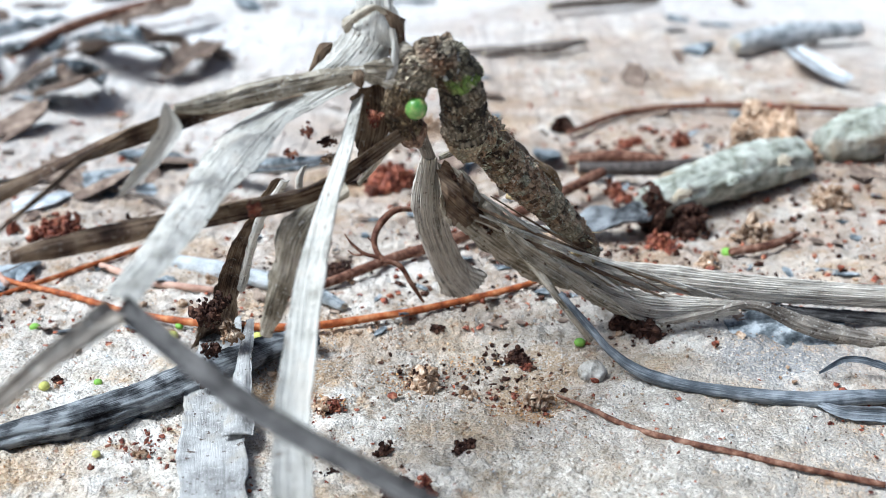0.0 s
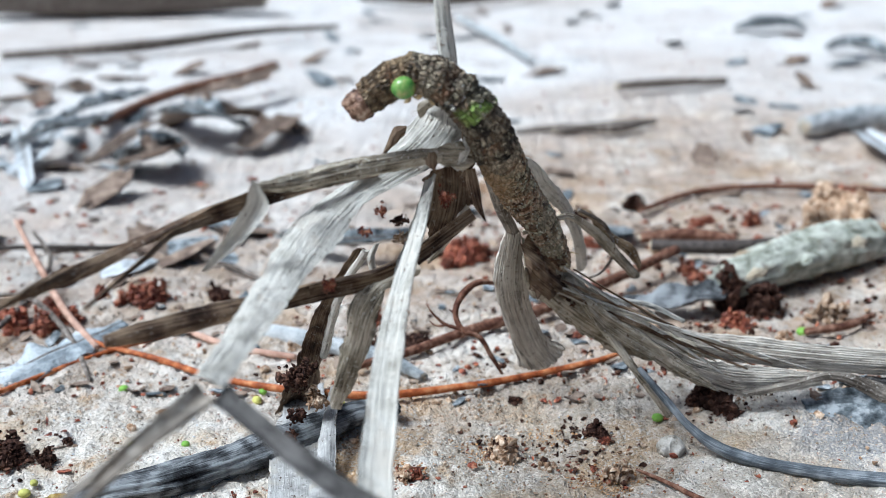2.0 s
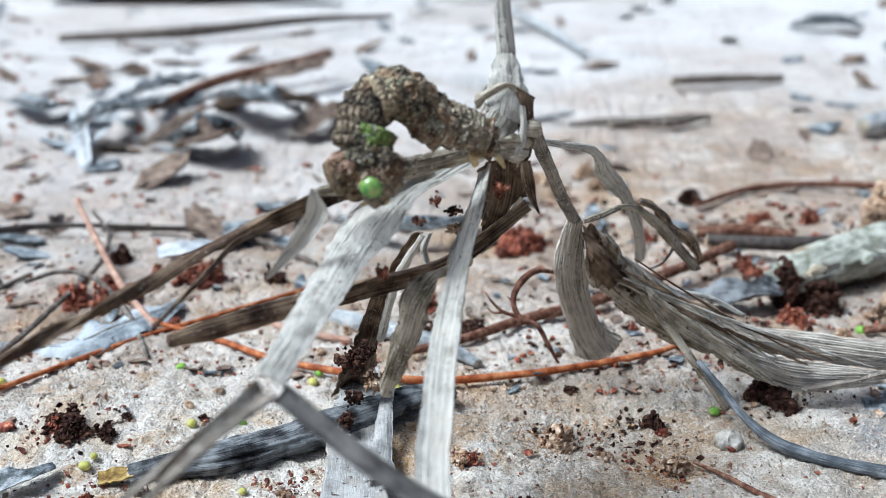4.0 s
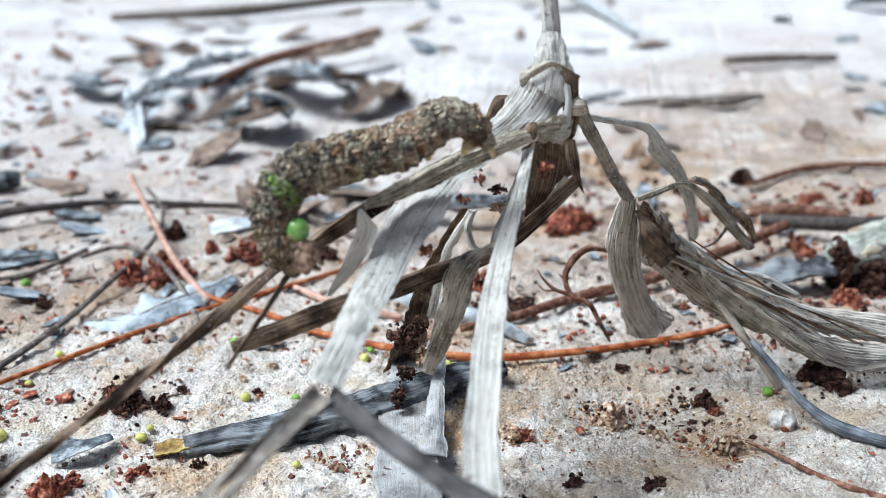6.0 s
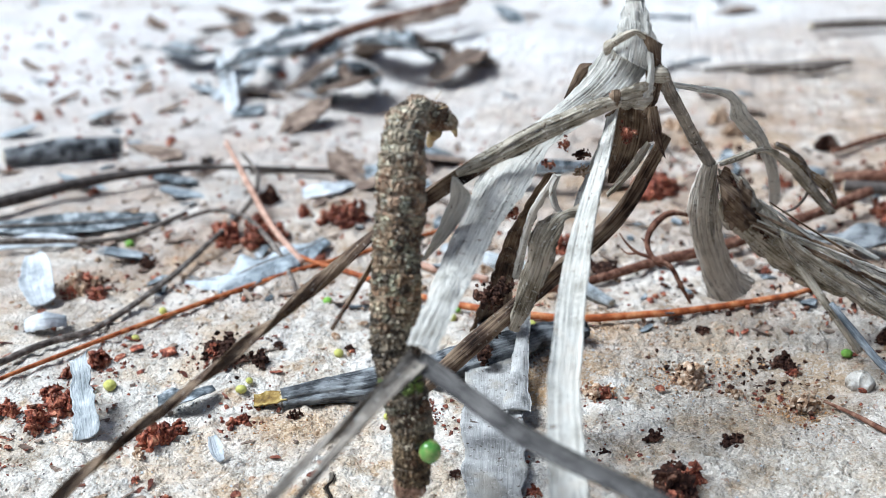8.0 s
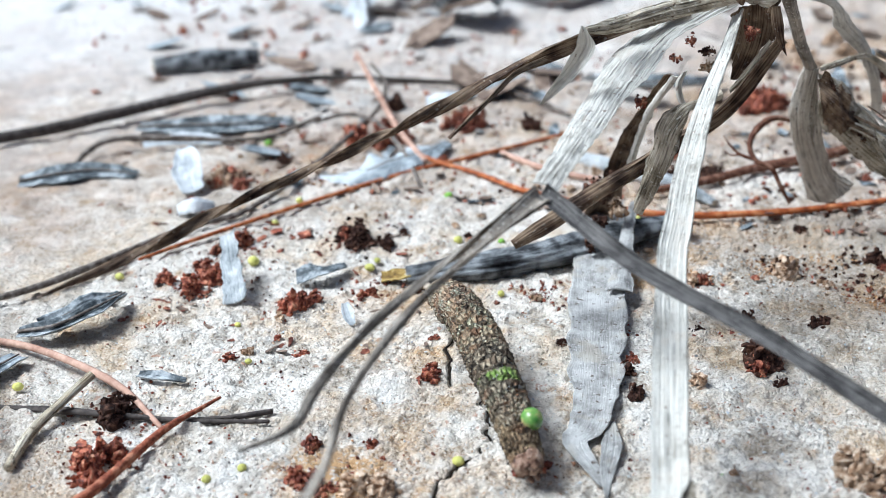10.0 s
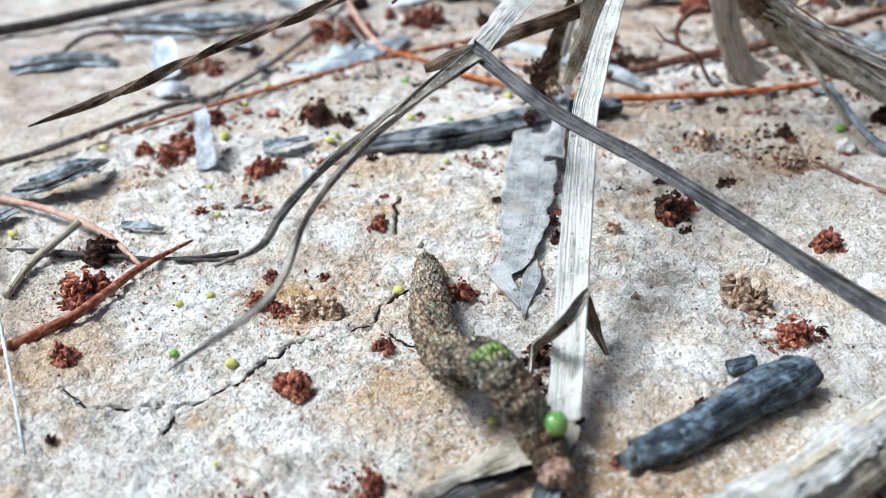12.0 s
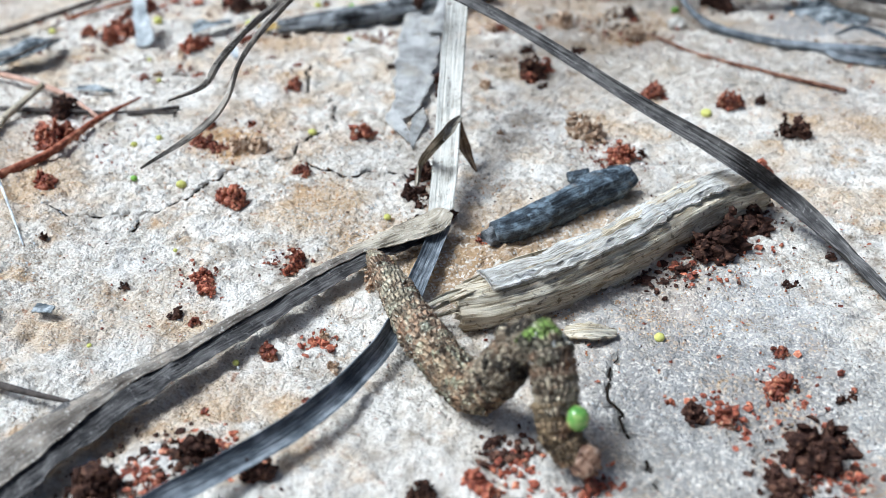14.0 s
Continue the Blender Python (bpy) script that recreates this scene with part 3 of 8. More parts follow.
def ground():
    xs = axis(np.r_[np.arange(-78, -62, 0.5), np.arange(-62, 14, 0.2), np.arange(14, 62, 0.5)], 1.06, -60000, 60000)
    ys = axis(np.r_[np.arange(6, 33, 0.5), np.arange(33, 98, 0.2), np.arange(98, 152, 0.5)], 1.055, -60000, 60000)
    X, Y = np.meshgrid(xs, ys)
    Zr = rise(X, Y)
    near = np.clip(1.6 - np.hypot(X, Y - 90) / 300, 0, 1)
    Zr = Zr + near * (0.24 * vnoise(X / 3.3, Y / 3.3, 3) + 0.26 * vnoise(X / 1.4, Y / 1.1, 4) + 0.26 * vnoise(X / 0.8, Y / 0.6, 5) + 0.15 * vnoise(X / 0.45, Y / 0.45, 6))
    fills = []
    for k, line in enumerate(CRACKS):
        c = smooth([(x, y, 0) for x, y, _ in line], 160)[:, :2]
        c = c + np.stack([vnoise(c[:, 0] / 1.3, c[:, 1] / 1.3, 20 + k), vnoise(c[:, 0] / 1.3, c[:, 1] / 1.3, 40 + k)], 1) * 0.6
        lo, hi = c.min(0) - 2, c.max(0) + 2
        rows, cols = np.where((ys > lo[1]) & (ys < hi[1]))[0], np.where((xs > lo[0]) & (xs < hi[0]))[0]
        sub = np.ix_(rows, cols)
        d = np.min(np.hypot(X[sub][..., None] - c[:, 0], Y[sub][..., None] - c[:, 1]), axis=-1)
        wide = 0.13 + 0.08 * vnoise(X[sub] / 1.7, Y[sub] / 1.7, 60 + k)
        fills.append(c[::4])
        Zr[sub] += 0.10 * np.exp(-((d - 0.7) / 0.5) ** 2) - np.where(d < wide, 2.6, 0.0)
    nx, ny = len(xs), len(ys)
    verts = np.stack([X, Y, Zr], -1).reshape(-1, 3)
    i = np.arange(nx * ny).reshape(ny, nx)
    faces = np.stack([i[:-1, :-1], i[:-1, 1:], i[1:, 1:], i[1:, :-1]], -1).reshape(-1, 4)
    me = bpy.data.meshes.new("ground")
    me.vertices.add(len(verts))
    me.vertices.foreach_set("co", (verts * MM).ravel())
    me.loops.add(faces.size)
    me.loops.foreach_set("vertex_index", faces.ravel().astype(np.int32))
    me.polygons.add(len(faces))
    me.polygons.foreach_set("loop_start", np.arange(0, faces.size, 4, dtype=np.int32))
    me.update(calc_edges=True)
    me.validate()
    me.polygons.foreach_set("use_smooth", [True] * len(me.polygons))
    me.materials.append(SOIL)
    ob = tagged(new("ground", me), "pale cracked sandy soil crust with orange and dark specks", "ground", kind="structure")
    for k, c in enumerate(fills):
        # near-black rod just below each crack's rim, standing in for its shade
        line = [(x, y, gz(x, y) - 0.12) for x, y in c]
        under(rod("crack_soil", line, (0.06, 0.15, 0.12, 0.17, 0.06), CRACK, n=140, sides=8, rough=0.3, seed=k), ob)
    return ob


ground()

# ---- the dead grass plant ----
NODE, JOINT, FOLD, BRANCH = (-9.0, 105.0, 32.0), (-23.1, 71.0, 22.1), (-6.6, 46.2, 1.5), (-1.3, 122.0, 22.3)
LOG_END, D_TIP = (24.0, 52.0, 8.5), (-59.3, 51.6, 22.0)
plant = new("dead_grass_plant")
plant.location = Vector((-1.0 * MM, 122 * MM, 0))
tagged(plant, "dead grey grass plant with twisted dry blades on bare soil", "grass plant")


def blade(name, points, widths, mat, label="", parent=None, **kw):
    ob = under(strip(name, points, widths, mat, **kw), parent or plant)
    if label:
        ob["label"] = label
    return ob


def loft(name, left, right, mat, label="", parent=None, bulge=0.12, ridge=0.05, thick=0.24, n=70, across=31, seed=0, fray=0.05, crumple=0.05, even=False):
    """A dry leaf or sheath between two edge lines: ribbed along its length, bulged, crumpled, with worn edges."""
    a, b = smooth(left, n), smooth(right, n)
    r = np.random.RandomState(seed + 77)
    tan = np.gradient((a + b) / 2, axis=0)
    tan /= np.linalg.norm(tan, axis=1)[:, None]
    w = np.linalg.norm(b - a, axis=1)
    side = (b - a) / w[:, None]
    nor = np.cross(side, tan)
    nor /= np.linalg.norm(nor, axis=1)[:, None]
    nor *= np.where(nor @ np.array((0.0, -0.9, 0.45)) < 0, -1, 1)[:, None]
    length = np.r_[0, np.cumsum(np.linalg.norm(np.diff((a + b) / 2, axis=0), axis=1))]
    u = np.linspace(-1, 1, across)
    u[1:-1] += r.uniform(-0.6, 0.6, across - 2) / across
    rib = (r.uniform(0.3, 1.3, across) * (r.random_sample(across) < 0.3) + 0.5 * np.interp(np.arange(across), np.arange(0, across + 5, 5), r.uniform(-1, 1, len(np.arange(0, across + 5, 5))))) * ridge
    if even:
        rib = np.where(np.arange(across) % 3 == 0, -1.0, 0.5) * ridge * r.uniform(0.7, 1.2, across)
    U, S = np.meshgrid(u, length)
    worn = fray * (vnoise(S * 0.9, np.sign(U) * 7 + seed, 3) + 0.6 * vnoise(S * 2.7, np.sign(U) * 5 + seed, 4)) * (np.abs(U) > 0.7)
    half = w[:, None] / 2 * (1 + worn)
    lift = bulge * w[:, None] * (1 - U * U) + rib[None] * (0.2 + 1.5 * np.abs(vnoise(S * 0.35 + seed, U * 6, 5)))
    lift = lift + 0.05 * vnoise(S * 3.1 + seed, U * 9, 9)
    lift = lift + crumple * w[:, None] * (vnoise(S * 0.45 + seed * 3, U * 1.3, 6) + 0.5 * vnoise(S * 1.3, U * 2.6 + seed, 8))
    q = ((a + b) / 2)[:, None] + side[:, None] * (U * half)[..., None] + nor[:, None] * lift[..., None]
    th = (thick / 2 * (1 - 0.6 * np.abs(U)))[..., None]
    verts = np.concatenate([(q + nor[:, None] * th).reshape(-1, 3), (q - nor[:, None] * th).reshape(-1, 3)])
    uv = np.stack([U * half * 0.35 + seed * 3.1, S * 0.35], -1).reshape(-1, 2)
    N = n * across
    i = np.arange(N).reshape(n, across)
    top = np.stack([i[:-1, :-1], i[:-1, 1:], i[1:, 1:], i[1:, :-1]], -1).reshape(-1, 4)
    faces = top.tolist() + (top[:, ::-1] + N).tolist()
    for e in (i[:, 0], i[:, -1], i[0], i[-1]):
        faces += np.stack([e[:-1], e[1:], e[1:] + N, e[:-1] + N], -1).tolist()
    ob = under(mesh_ob(name, verts, faces, mat, np.concatenate([uv, uv]), at=(a[0] + b[0]) / 2), parent or plant)
    if label:
        ob["label"] = label
    return ob


stem = under(rod("stem", [(-9.3, 107.0, 39.5), (-9.3, 107.0, 42.4), (-10.2, 108.0, 50.7), (-11.6, 110.0, 66.5)], (1.0, 0.75, 0.8, 0.7), STRAW, n=40, sides=14, rough=0.06, grain=0.12, seed=3), plant)
stem["label"] = "pale upright dry stem"
crown_parts = [
    loft("crown_sheath", [(-10.3, 106.2, 42.9), (-10.6, 105.6, 41.6), (-11.0, 104.8, 40.5), (-11.7, 104.6, 38.9)], [(-8.4, 106.2, 43.0), (-7.9, 105.6, 41.4), (-7.2, 104.8, 39.6), (-7.0, 104.6, 36.4)], STRAW, "pale hood of dry sheath round the stem", bulge=0.12, seed=82, fray=0.14, n=60, crumple=0.1),
    loft("crown_sheath", [(-12.0, 104.4, 39.3), (-11.0, 104.0, 40.1), (-9.5, 103.8, 40.9), (-8.2, 104.2, 40.5), (-7.1, 105.0, 39.3)], [(-11.7, 104.4, 38.2), (-10.7, 104.0, 39.2), (-9.3, 103.8, 40.3), (-8.4, 104.2, 39.8), (-7.6, 105.0, 38.5)], STRAW_TAN, "frayed tan band round the stem", bulge=0.25, seed=80, fray=0.4, n=50, across=15),
    loft("crown_sheath", [(-8.4, 104.2, 40.3), (-7.9, 104.2, 38.0), (-7.9, 104.4, 35.3), (-8.3, 104.8, 32.7)], [(-6.6, 105.4, 39.2), (-6.5, 105.4, 36.7), (-6.7, 105.2, 34.3), (-7.4, 105.0, 32.5)], STRAW_BROWN, "dark grey-brown side of the sheath", bulge=0.2, seed=84, fray=0.16, crumple=0.12, n=50),
    loft("crown_sheath", [(-8.0, 104.0, 38.8), (-7.8, 103.8, 37.1), (-8.2, 103.6, 35.3), (-9.0, 103.4, 34.0)], [(-7.4, 104.0, 38.6), (-7.1, 103.8, 36.8), (-7.4, 103.6, 34.9), (-8.3, 103.4, 33.4)], STRAW, "narrow pale edge of the sheath", bulge=0.2, seed=85, fray=0.2, n=36, across=11),
    loft("crown_sheath", [(-7.4, 104.6, 37.3), (-6.8, 104.2, 37.5), (-6.1, 104.4, 37.1)], [(-7.4, 104.6, 35.8), (-6.6, 104.2, 35.7), (-5.8, 104.6, 35.9)], STRAW_TAN, "swollen brown node of the side branch", bulge=0.2, seed=86, fray=0.15, crumple=0.15, n=24, across=13),
    loft("dead_leaf", [(-13.3, 107.5, 36.7), (-14.5, 107.5, 36.5), (-15.2, 107.5, 34.9), (-15.9, 107.0, 33.2)], [(-13.1, 107.5, 36.4), (-13.6, 107.5, 35.5), (-14.5, 107.5, 34.2), (-15.7, 107.0, 33.0)], STRAW_BROWN, "dark folded leaf behind the sheath", bulge=0.1, seed=8, n=36, across=13),
    loft("dead_leaf", [(-7.6, 106.0, 29.5), (-8.9, 106.0, 27.6), (-10.2, 106.0, 25.6), (-11.4, 106.0, 23.9)], [(-7.2, 106.0, 29.1), (-8.2, 106.0, 27.1), (-9.9, 106.0, 24.8), (-11.2, 106.0, 23.5)], STRAW_TAN, "narrow tan leaf edge below the crown", bulge=0.25, seed=11, n=36, across=11),
    loft("dead_leaf", [(-11.0, 102.2, 35.4), (-11.1, 102.0, 34.7), (-10.7, 102.2, 34.0)], [(-10.4, 102.2, 35.5), (-10.2, 102.0, 34.8), (-10.3, 102.2, 33.9)], STRAW_BROWN, "small brown torn stub", bulge=0.2, seed=88, n=16, across=9, fray=0.3),
    loft("dead_leaf", [(-10.9, 105.0, 32.2), (-11.9, 104.4, 30.3), (-12.9, 103.2, 27.8), (-13.8, 101.5, 25.5), (-14.4, 99.6, 23.7)], [(-10.4, 105.0, 32.1), (-11.2, 104.4, 30.0), (-12.2, 103.2, 27.5), (-12.6, 101.5, 25.4), (-12.7, 99.6, 24.3)], STRAW, "pale folded edge beside the narrow blade", bulge=-0.3, seed=89, n=50, across=15, fray=0.15, crumple=0.12),
    loft("dead_leaf", [(-16.2, 104.0, 26.1), (-16.9, 104.0, 24.8), (-16.6, 104.0, 23.0), (-15.8, 104.0, 22.1)], [(-15.7, 104.0, 26.3), (-16.2, 104.0, 24.6), (-15.8, 104.0, 22.9), (-15.2, 104.0, 22.3)], STRAW, "thin pale hanging sliver", bulge=0.2, seed=90, n=24, across=9),
]
thorn = loft("dead_leaf", [(-7.7, 104.6, 33.3), (-7.5, 104.6, 31.5), (-6.8, 104.6, 29.7), (-5.9, 104.6, 28.4)], [(-6.8, 104.6, 33.4), (-6.3, 104.6, 31.4), (-6.1, 104.6, 29.8), (-5.7, 104.6, 28.2)], STRAW_BROWN, "small dark pointed leaf", bulge=0.2, seed=9, n=36, across=13)
wad = loft("dead_leaf", [(-11.3, 105.8, 32.9), (-11.5, 106.2, 30.6), (-11.2, 106.4, 27.4), (-11.3, 106.4, 24.8)], [(-7.3, 105.8, 33.0), (-7.1, 106.2, 30.5), (-8.3, 106.4, 27.8), (-10.7, 106.4, 24.8)], STRAW_BROWN, "dark crumpled leaf below the crown", bulge=-0.15, seed=10, n=50, crumple=0.16, fray=0.2)

# the broad pale blade that folds sharply at its lower end
blade_a = loft("leaf_blade", [(-11.3, 106.0, 39.6), (-12.9, 105.5, 37.2), (-15.4, 104.5, 34.1), (-18.3, 103.0, 31.7), (-20.9, 100.5, 29.8), (-22.9, 97.0, 28.0), (-23.4, 92.0, 26.2), (-24.1, 86.0, 24.2), (-24.2, 78.5, 23.2), (-24.3, 72.3, 22.6)], [(-7.9, 105.5, 39.2), (-8.0, 105.5, 36.4), (-10.0, 104.5, 33.9), (-13.2, 103.0, 32.2), (-16.6, 100.5, 29.9), (-17.8, 97.0, 27.7), (-19.7, 92.0, 25.8), (-20.9, 86.0, 23.9), (-21.5, 78.5, 23.1), (-22.1, 71.8, 22.1)], STRAW, "broad pale ribbed blade with a sharp fold", bulge=0.10, seed=12, n=130, across=41, fray=0.06, ridge=0.06)
blade("folded_strand", [JOINT, (-28.6, 64.7, 18.4), (-32.8, 58.5, 14.9), (-35.6, 52.2, 11.4), (-36.4, 48.6, 9.3), (-39.7, 46.2, 8.0)], (1.9, 1.2, 0.9, 0.8, 0.9, 0.2), STRAW_GREY, "grey-brown twisted strand", blade_a, rolls=(0, 60, 150, 240, 200, 240), cup=0.35, seed=13, n=80, across=15)
blade("folded_strand", [JOINT, (-27.1, 62.9, 18.9), (-29.8, 56.3, 16.4), (-31.5, 48.2, 13.2), (-30.9, 41.7, 10.7), (-32.1, 37.1, 8.9), (-36.2, 31.1, 6.6)], (1.6, 1.0, 0.9, 0.9, 1.0, 0.8, 0.2), STRAW_GREY, "grey-brown twisted strand", blade_a, rolls=(0, -50, -120, -60, -30, 0), cup=0.35, seed=14, n=80, across=15)
strand_3 = blade("folded_strand", [JOINT, (-13.7, 66.2, 18.7), (-2.0, 62.1, 15.9), (13.0, 56.1, 11.5), LOG_END, (31.1, 52.7, 4.0), (40.6, 42.1, 1.2), (43.9, 35.9, 0.8)], (1.5, 1.5, 1.4, 1.4, 1.5, 1.8, 2.2, 2.2, 1.6, 0.5), STRAW_DARK, "long dark blade resting on the split log", rolls=(10, 20, 30, 20, 10, 0, 60, 0), cup=0.34, ridge=0.15, seed=15, n=120)

# the narrow pale blade that stands on the soil and folds flat there
blade_b = blade("leaf_blade", [(-10.9, 105.8, 32.4), (-11.4, 100.3, 29.6), (-12.3, 93.7, 26.1), (-12.7, 86.2, 22.3), (-12.6, 80.0, 19.0), (-12.2, 74.4, 16.1), (-8.2, 52.4, 5.2), (-6.5, 43.2, 3.1)], (1.3, 1.6, 2.4, 2.6, 2.9, 3.0, 3.0, 2.9), STRAW, "pale ribbed blade standing on the soil", rolls=(-50, -20, 10, 0, 0), cup=0.12, seed=16, n=100, ridge=0.13)
ribbon_b = loft("folded_strand", [(-8.1, 44.1, 1.7), (-10.0, 42.6, 1.7), (-13.8, 36.1, 1.7), (-17.3, 31.2, 1.7), (-20.1, 25.4, 1.7), (-25.9, 15.3, 1.7), (-31.8, 5.2, 1.7), (-35.1, -1.2, 1.7), (-39.3, -9.4, 1.7)], [(-6.4, 40.3, 1.1), (-9.1, 37.9, 1.1), (-12.5, 33.4, 1.1), (-16.1, 27.0, 1.1), (-17.9, 23.3, 1.1), (-24.2, 11.2, 1.1), (-28.8, -1.0, 1.1), (-30.4, -6.4, 1.1), (-33.0, -14.9, 1.1)], STRAW_DARK, "broad dark ribbon lying on the soil", bulge=0.06, ridge=0.10, seed=17, n=120, across=41, fray=0.04, crumple=0.04)
loft("ribbon_edge", [(-8.0, 43.7, 2.0), (-9.9, 42.1, 2.0), (-13.7, 35.7, 2.0), (-17.2, 30.8, 2.0), (-19.9, 25.1, 2.0), (-25.7, 15.0, 2.0), (-31.6, 4.9, 2.0), (-34.9, -1.4, 2.0), (-39.0, -9.7, 2.0)], [(-8.2, 42.2, 2.0), (-9.7, 40.3, 2.0), (-13.1, 34.7, 2.0), (-16.6, 29.3, 2.0), (-19.4, 23.8, 2.0), (-24.7, 13.4, 2.0), (-28.1, 7.4, 2.0), (-31.4, -4.4, 2.0), (-35.3, -13.3, 2.0)], STRAW_GREY, "paler grey edge of the ribbon", ribbon_b, bulge=0.10, ridge=0.05, seed=92, n=110, across=17, fray=0.06)
loft("fold", [(-7.5, 43.2, 3.4), (-8.7, 41.7, 3.0), (-11.1, 39.7, 2.4), (-15.0, 34.7, 2.1)], [(-5.0, 42.3, 3.4), (-5.4, 40.6, 2.6), (-7.7, 38.5, 2.2), (-14.5, 33.8, 2.0)], STRAW_TAN, "pale ribbed fold of the blade at the soil", ribbon_b, bulge=0.12, ridge=0.08, seed=93, n=50, across=27, fray=0.06)
blade("folded_strand", [(-6.4, 42.6, 1.6), (-6.5, 34.5, 1.3), (-6.7, 23.8, 1.6), (-7.9, 14.5, 2.2), (-11.3, 5.1, 2.4), (-18.3, -4.9, 2.2), (-24.5, -11.9, 1.6)], (2.2, 2.1, 2.1, 2.2, 2.3, 2.2, 1.6), TWIG_BLUE, "thin grey ribbon lying on the soil", rolls=(0, 10, 50, 30, 10, 20), face=(0.0, -0.5, 0.85), cup=0.25, seed=18, n=80)
blade("folded_strand", [(-6.8, 55.2, 9.0), (-7.5, 49.8, 9.5), (-9.4, 50.2, 7.0), (-11.5, 54.1, 3.0), (-11.5, 52.0, 1.0)], (0.5, 1.3, 1.2, 1.0, 0.4), STRAW_TAN, "short tan curl across the blade", rolls=(0, 40, 80), cup=0.4, seed=19, n=30)
blade("folded_strand", [(-7.5, 58.3, 7.0), (-6.9, 59.3, 3.0), (-5.3, 57.8, 0.8)], (0.5, 1.5, 0.3), STRAW_BROWN, "short dark curl beside the blade", cup=0.4, seed=20, n=24)

# the folded dark blade behind, ending as a flat pale leaf on the soil
blade_c = loft("leaf_blade", [(-17.7, 108.0, 25.1), (-20.2, 110.0, 20.4), (-22.7, 113.0, 15.6), (-24.3, 116.0, 10.6), (-26.1, 119.0, 5.0), (-27.9, 121.0, 0.8)], [(-16.4, 108.0, 24.9), (-19.0, 110.0, 20.1), (-20.4, 113.0, 15.4), (-21.8, 116.0, 10.1), (-22.8, 119.0, 4.5), (-23.9, 121.0, 0.2)], STRAW_BROWN, "dark folded blade caked with soil", bulge=-0.3, seed=21, n=70, crumple=0.14, fray=0.16)
loft("folded_edge", [(-16.8, 107.6, 25.3), (-19.4, 109.5, 20.5), (-20.8, 112.5, 15.7), (-22.1, 115.5, 10.4)], [(-16.0, 107.6, 25.2), (-18.5, 109.5, 20.3), (-20.0, 112.5, 15.4), (-21.2, 115.5, 10.1)], STRAW, "pale outer edge of the folded blade", blade_c, bulge=0.25, seed=91, n=50, across=11, fray=0.2)
blade("leaf_blade", [(-24.9, 126.1, 1.9), (-23.2, 108.7, 1.3), (-19.9, 88.7, 1.1), (-17.9, 74.0, 1.2), (-18.7, 70.3, 0.9), (-16.6, 67.0, 0.8), (-15.1, 64.8, 0.6)], (3.4, 5.6, 6.0, 6.2, 5.4, 3.4, 0.6), LEAF_PALE, "flat pale leaf lying on the soil", rolls=(0,), face=(0, -0.12, 1), cup=0.05, seed=22, n=70, across=21, fray=0.10, ruffle=0.02, ridge=0.05)
blade("leaf_blade", [(-15.9, 74.6, 0.9), (-15.3, 70.5, 0.9), (-15.0, 66.2, 0.8), (-14.5, 62.9, 0.6)], (0.5, 2.0, 1.4, 0.2), LEAF_PALE, "torn tongue of the flat leaf", face=(0, -0.12, 1), cup=0.12, seed=29, n=30)
loft("leaf_blade", [(-21.2, 119.5, 4.6), (-21.2, 112.0, 3.7), (-21.0, 106.0, 2.6), (-20.8, 99.7, 1.8)], [(-20.4, 119.5, 4.7), (-19.6, 112.0, 3.8), (-18.9, 106.0, 2.1), (-17.8, 100.1, 1.8)], LEAF_PALE, "narrow pale leaf edge", bulge=0.15, seed=23, n=50, across=15, fray=0.12)

# the brown blade crossing behind
blade_e = blade("leaf_blade", [(-4.1, 105.0, 30.0), (-10.6, 103.5, 23.5), (-17.4, 99.0, 21.2), (-24.2, 95.0, 18.8), (-32.4, 90.4, 15.9)], (1.2, 1.7, 2.0, 2.0, 1.6, 0.9, 0.3), STRAW_BROWN, "dark brown folded blade", rolls=(30, 60, 40, 20), cup=0.5, seed=24, n=70, thick=0.5)
rolled = under(rod("rolled_end", [(-17.3, 98.7, 21.3), (-24.1, 94.7, 18.9), (-32.6, 90.0, 16.0)], (0.45, 0.7, 0.85, 0.95, 1.0, 1.0, 0.55), STRAW_BROWN, n=60, sides=20, rough=0.16, seed=61), blade_e)
rolled["label"] = "dark rolled club-like leaf end"

# the long twisted strand reaching out sideways
strand_d = blade("leaf_blade", [(-13.4, 102.9, 33.6), (-19.6, 98.9, 32.9), (-26.1, 94.4, 31.3), (-32.3, 89.3, 29.1), (-37.2, 82.7, 27.3), (-43.3, 75.6, 25.7), (-49.2, 67.8, 24.2), (-54.5, 59.8, 22.8), D_TIP], (1.2, 1.7, 1.9, 1.6, 1.3, 1.1, 1.0, 1.1, 1.3, 0.12), STRAW_BROWN, "long twisted strand", rolls=(0, 20, 60, 120, 240, 400, 560, 720, 860, 940), cup=0.36, seed=25, n=170, across=13, ridge=0.14)
loft("folded_strand", [(-7.3, 103.2, 36.1), (-9.9, 102.2, 36.0), (-12.6, 101.0, 35.6), (-15.4, 99.6, 35.3), (-17.4, 98.3, 35.1), (-19.9, 96.2, 34.5), (-22.3, 93.6, 34.2)], [(-7.5, 102.9, 34.7), (-9.4, 101.9, 34.5), (-12.0, 100.7, 34.0), (-14.6, 99.3, 33.6), (-16.9, 97.9, 33.1), (-19.9, 96.0, 32.9), (-22.2, 93.5, 33.5)], STRAW_TAN, "pale tan ribbed upper side of the strand", strand_d, bulge=0.26, seed=43, n=80, across=27, fray=0.1, ridge=0.07)
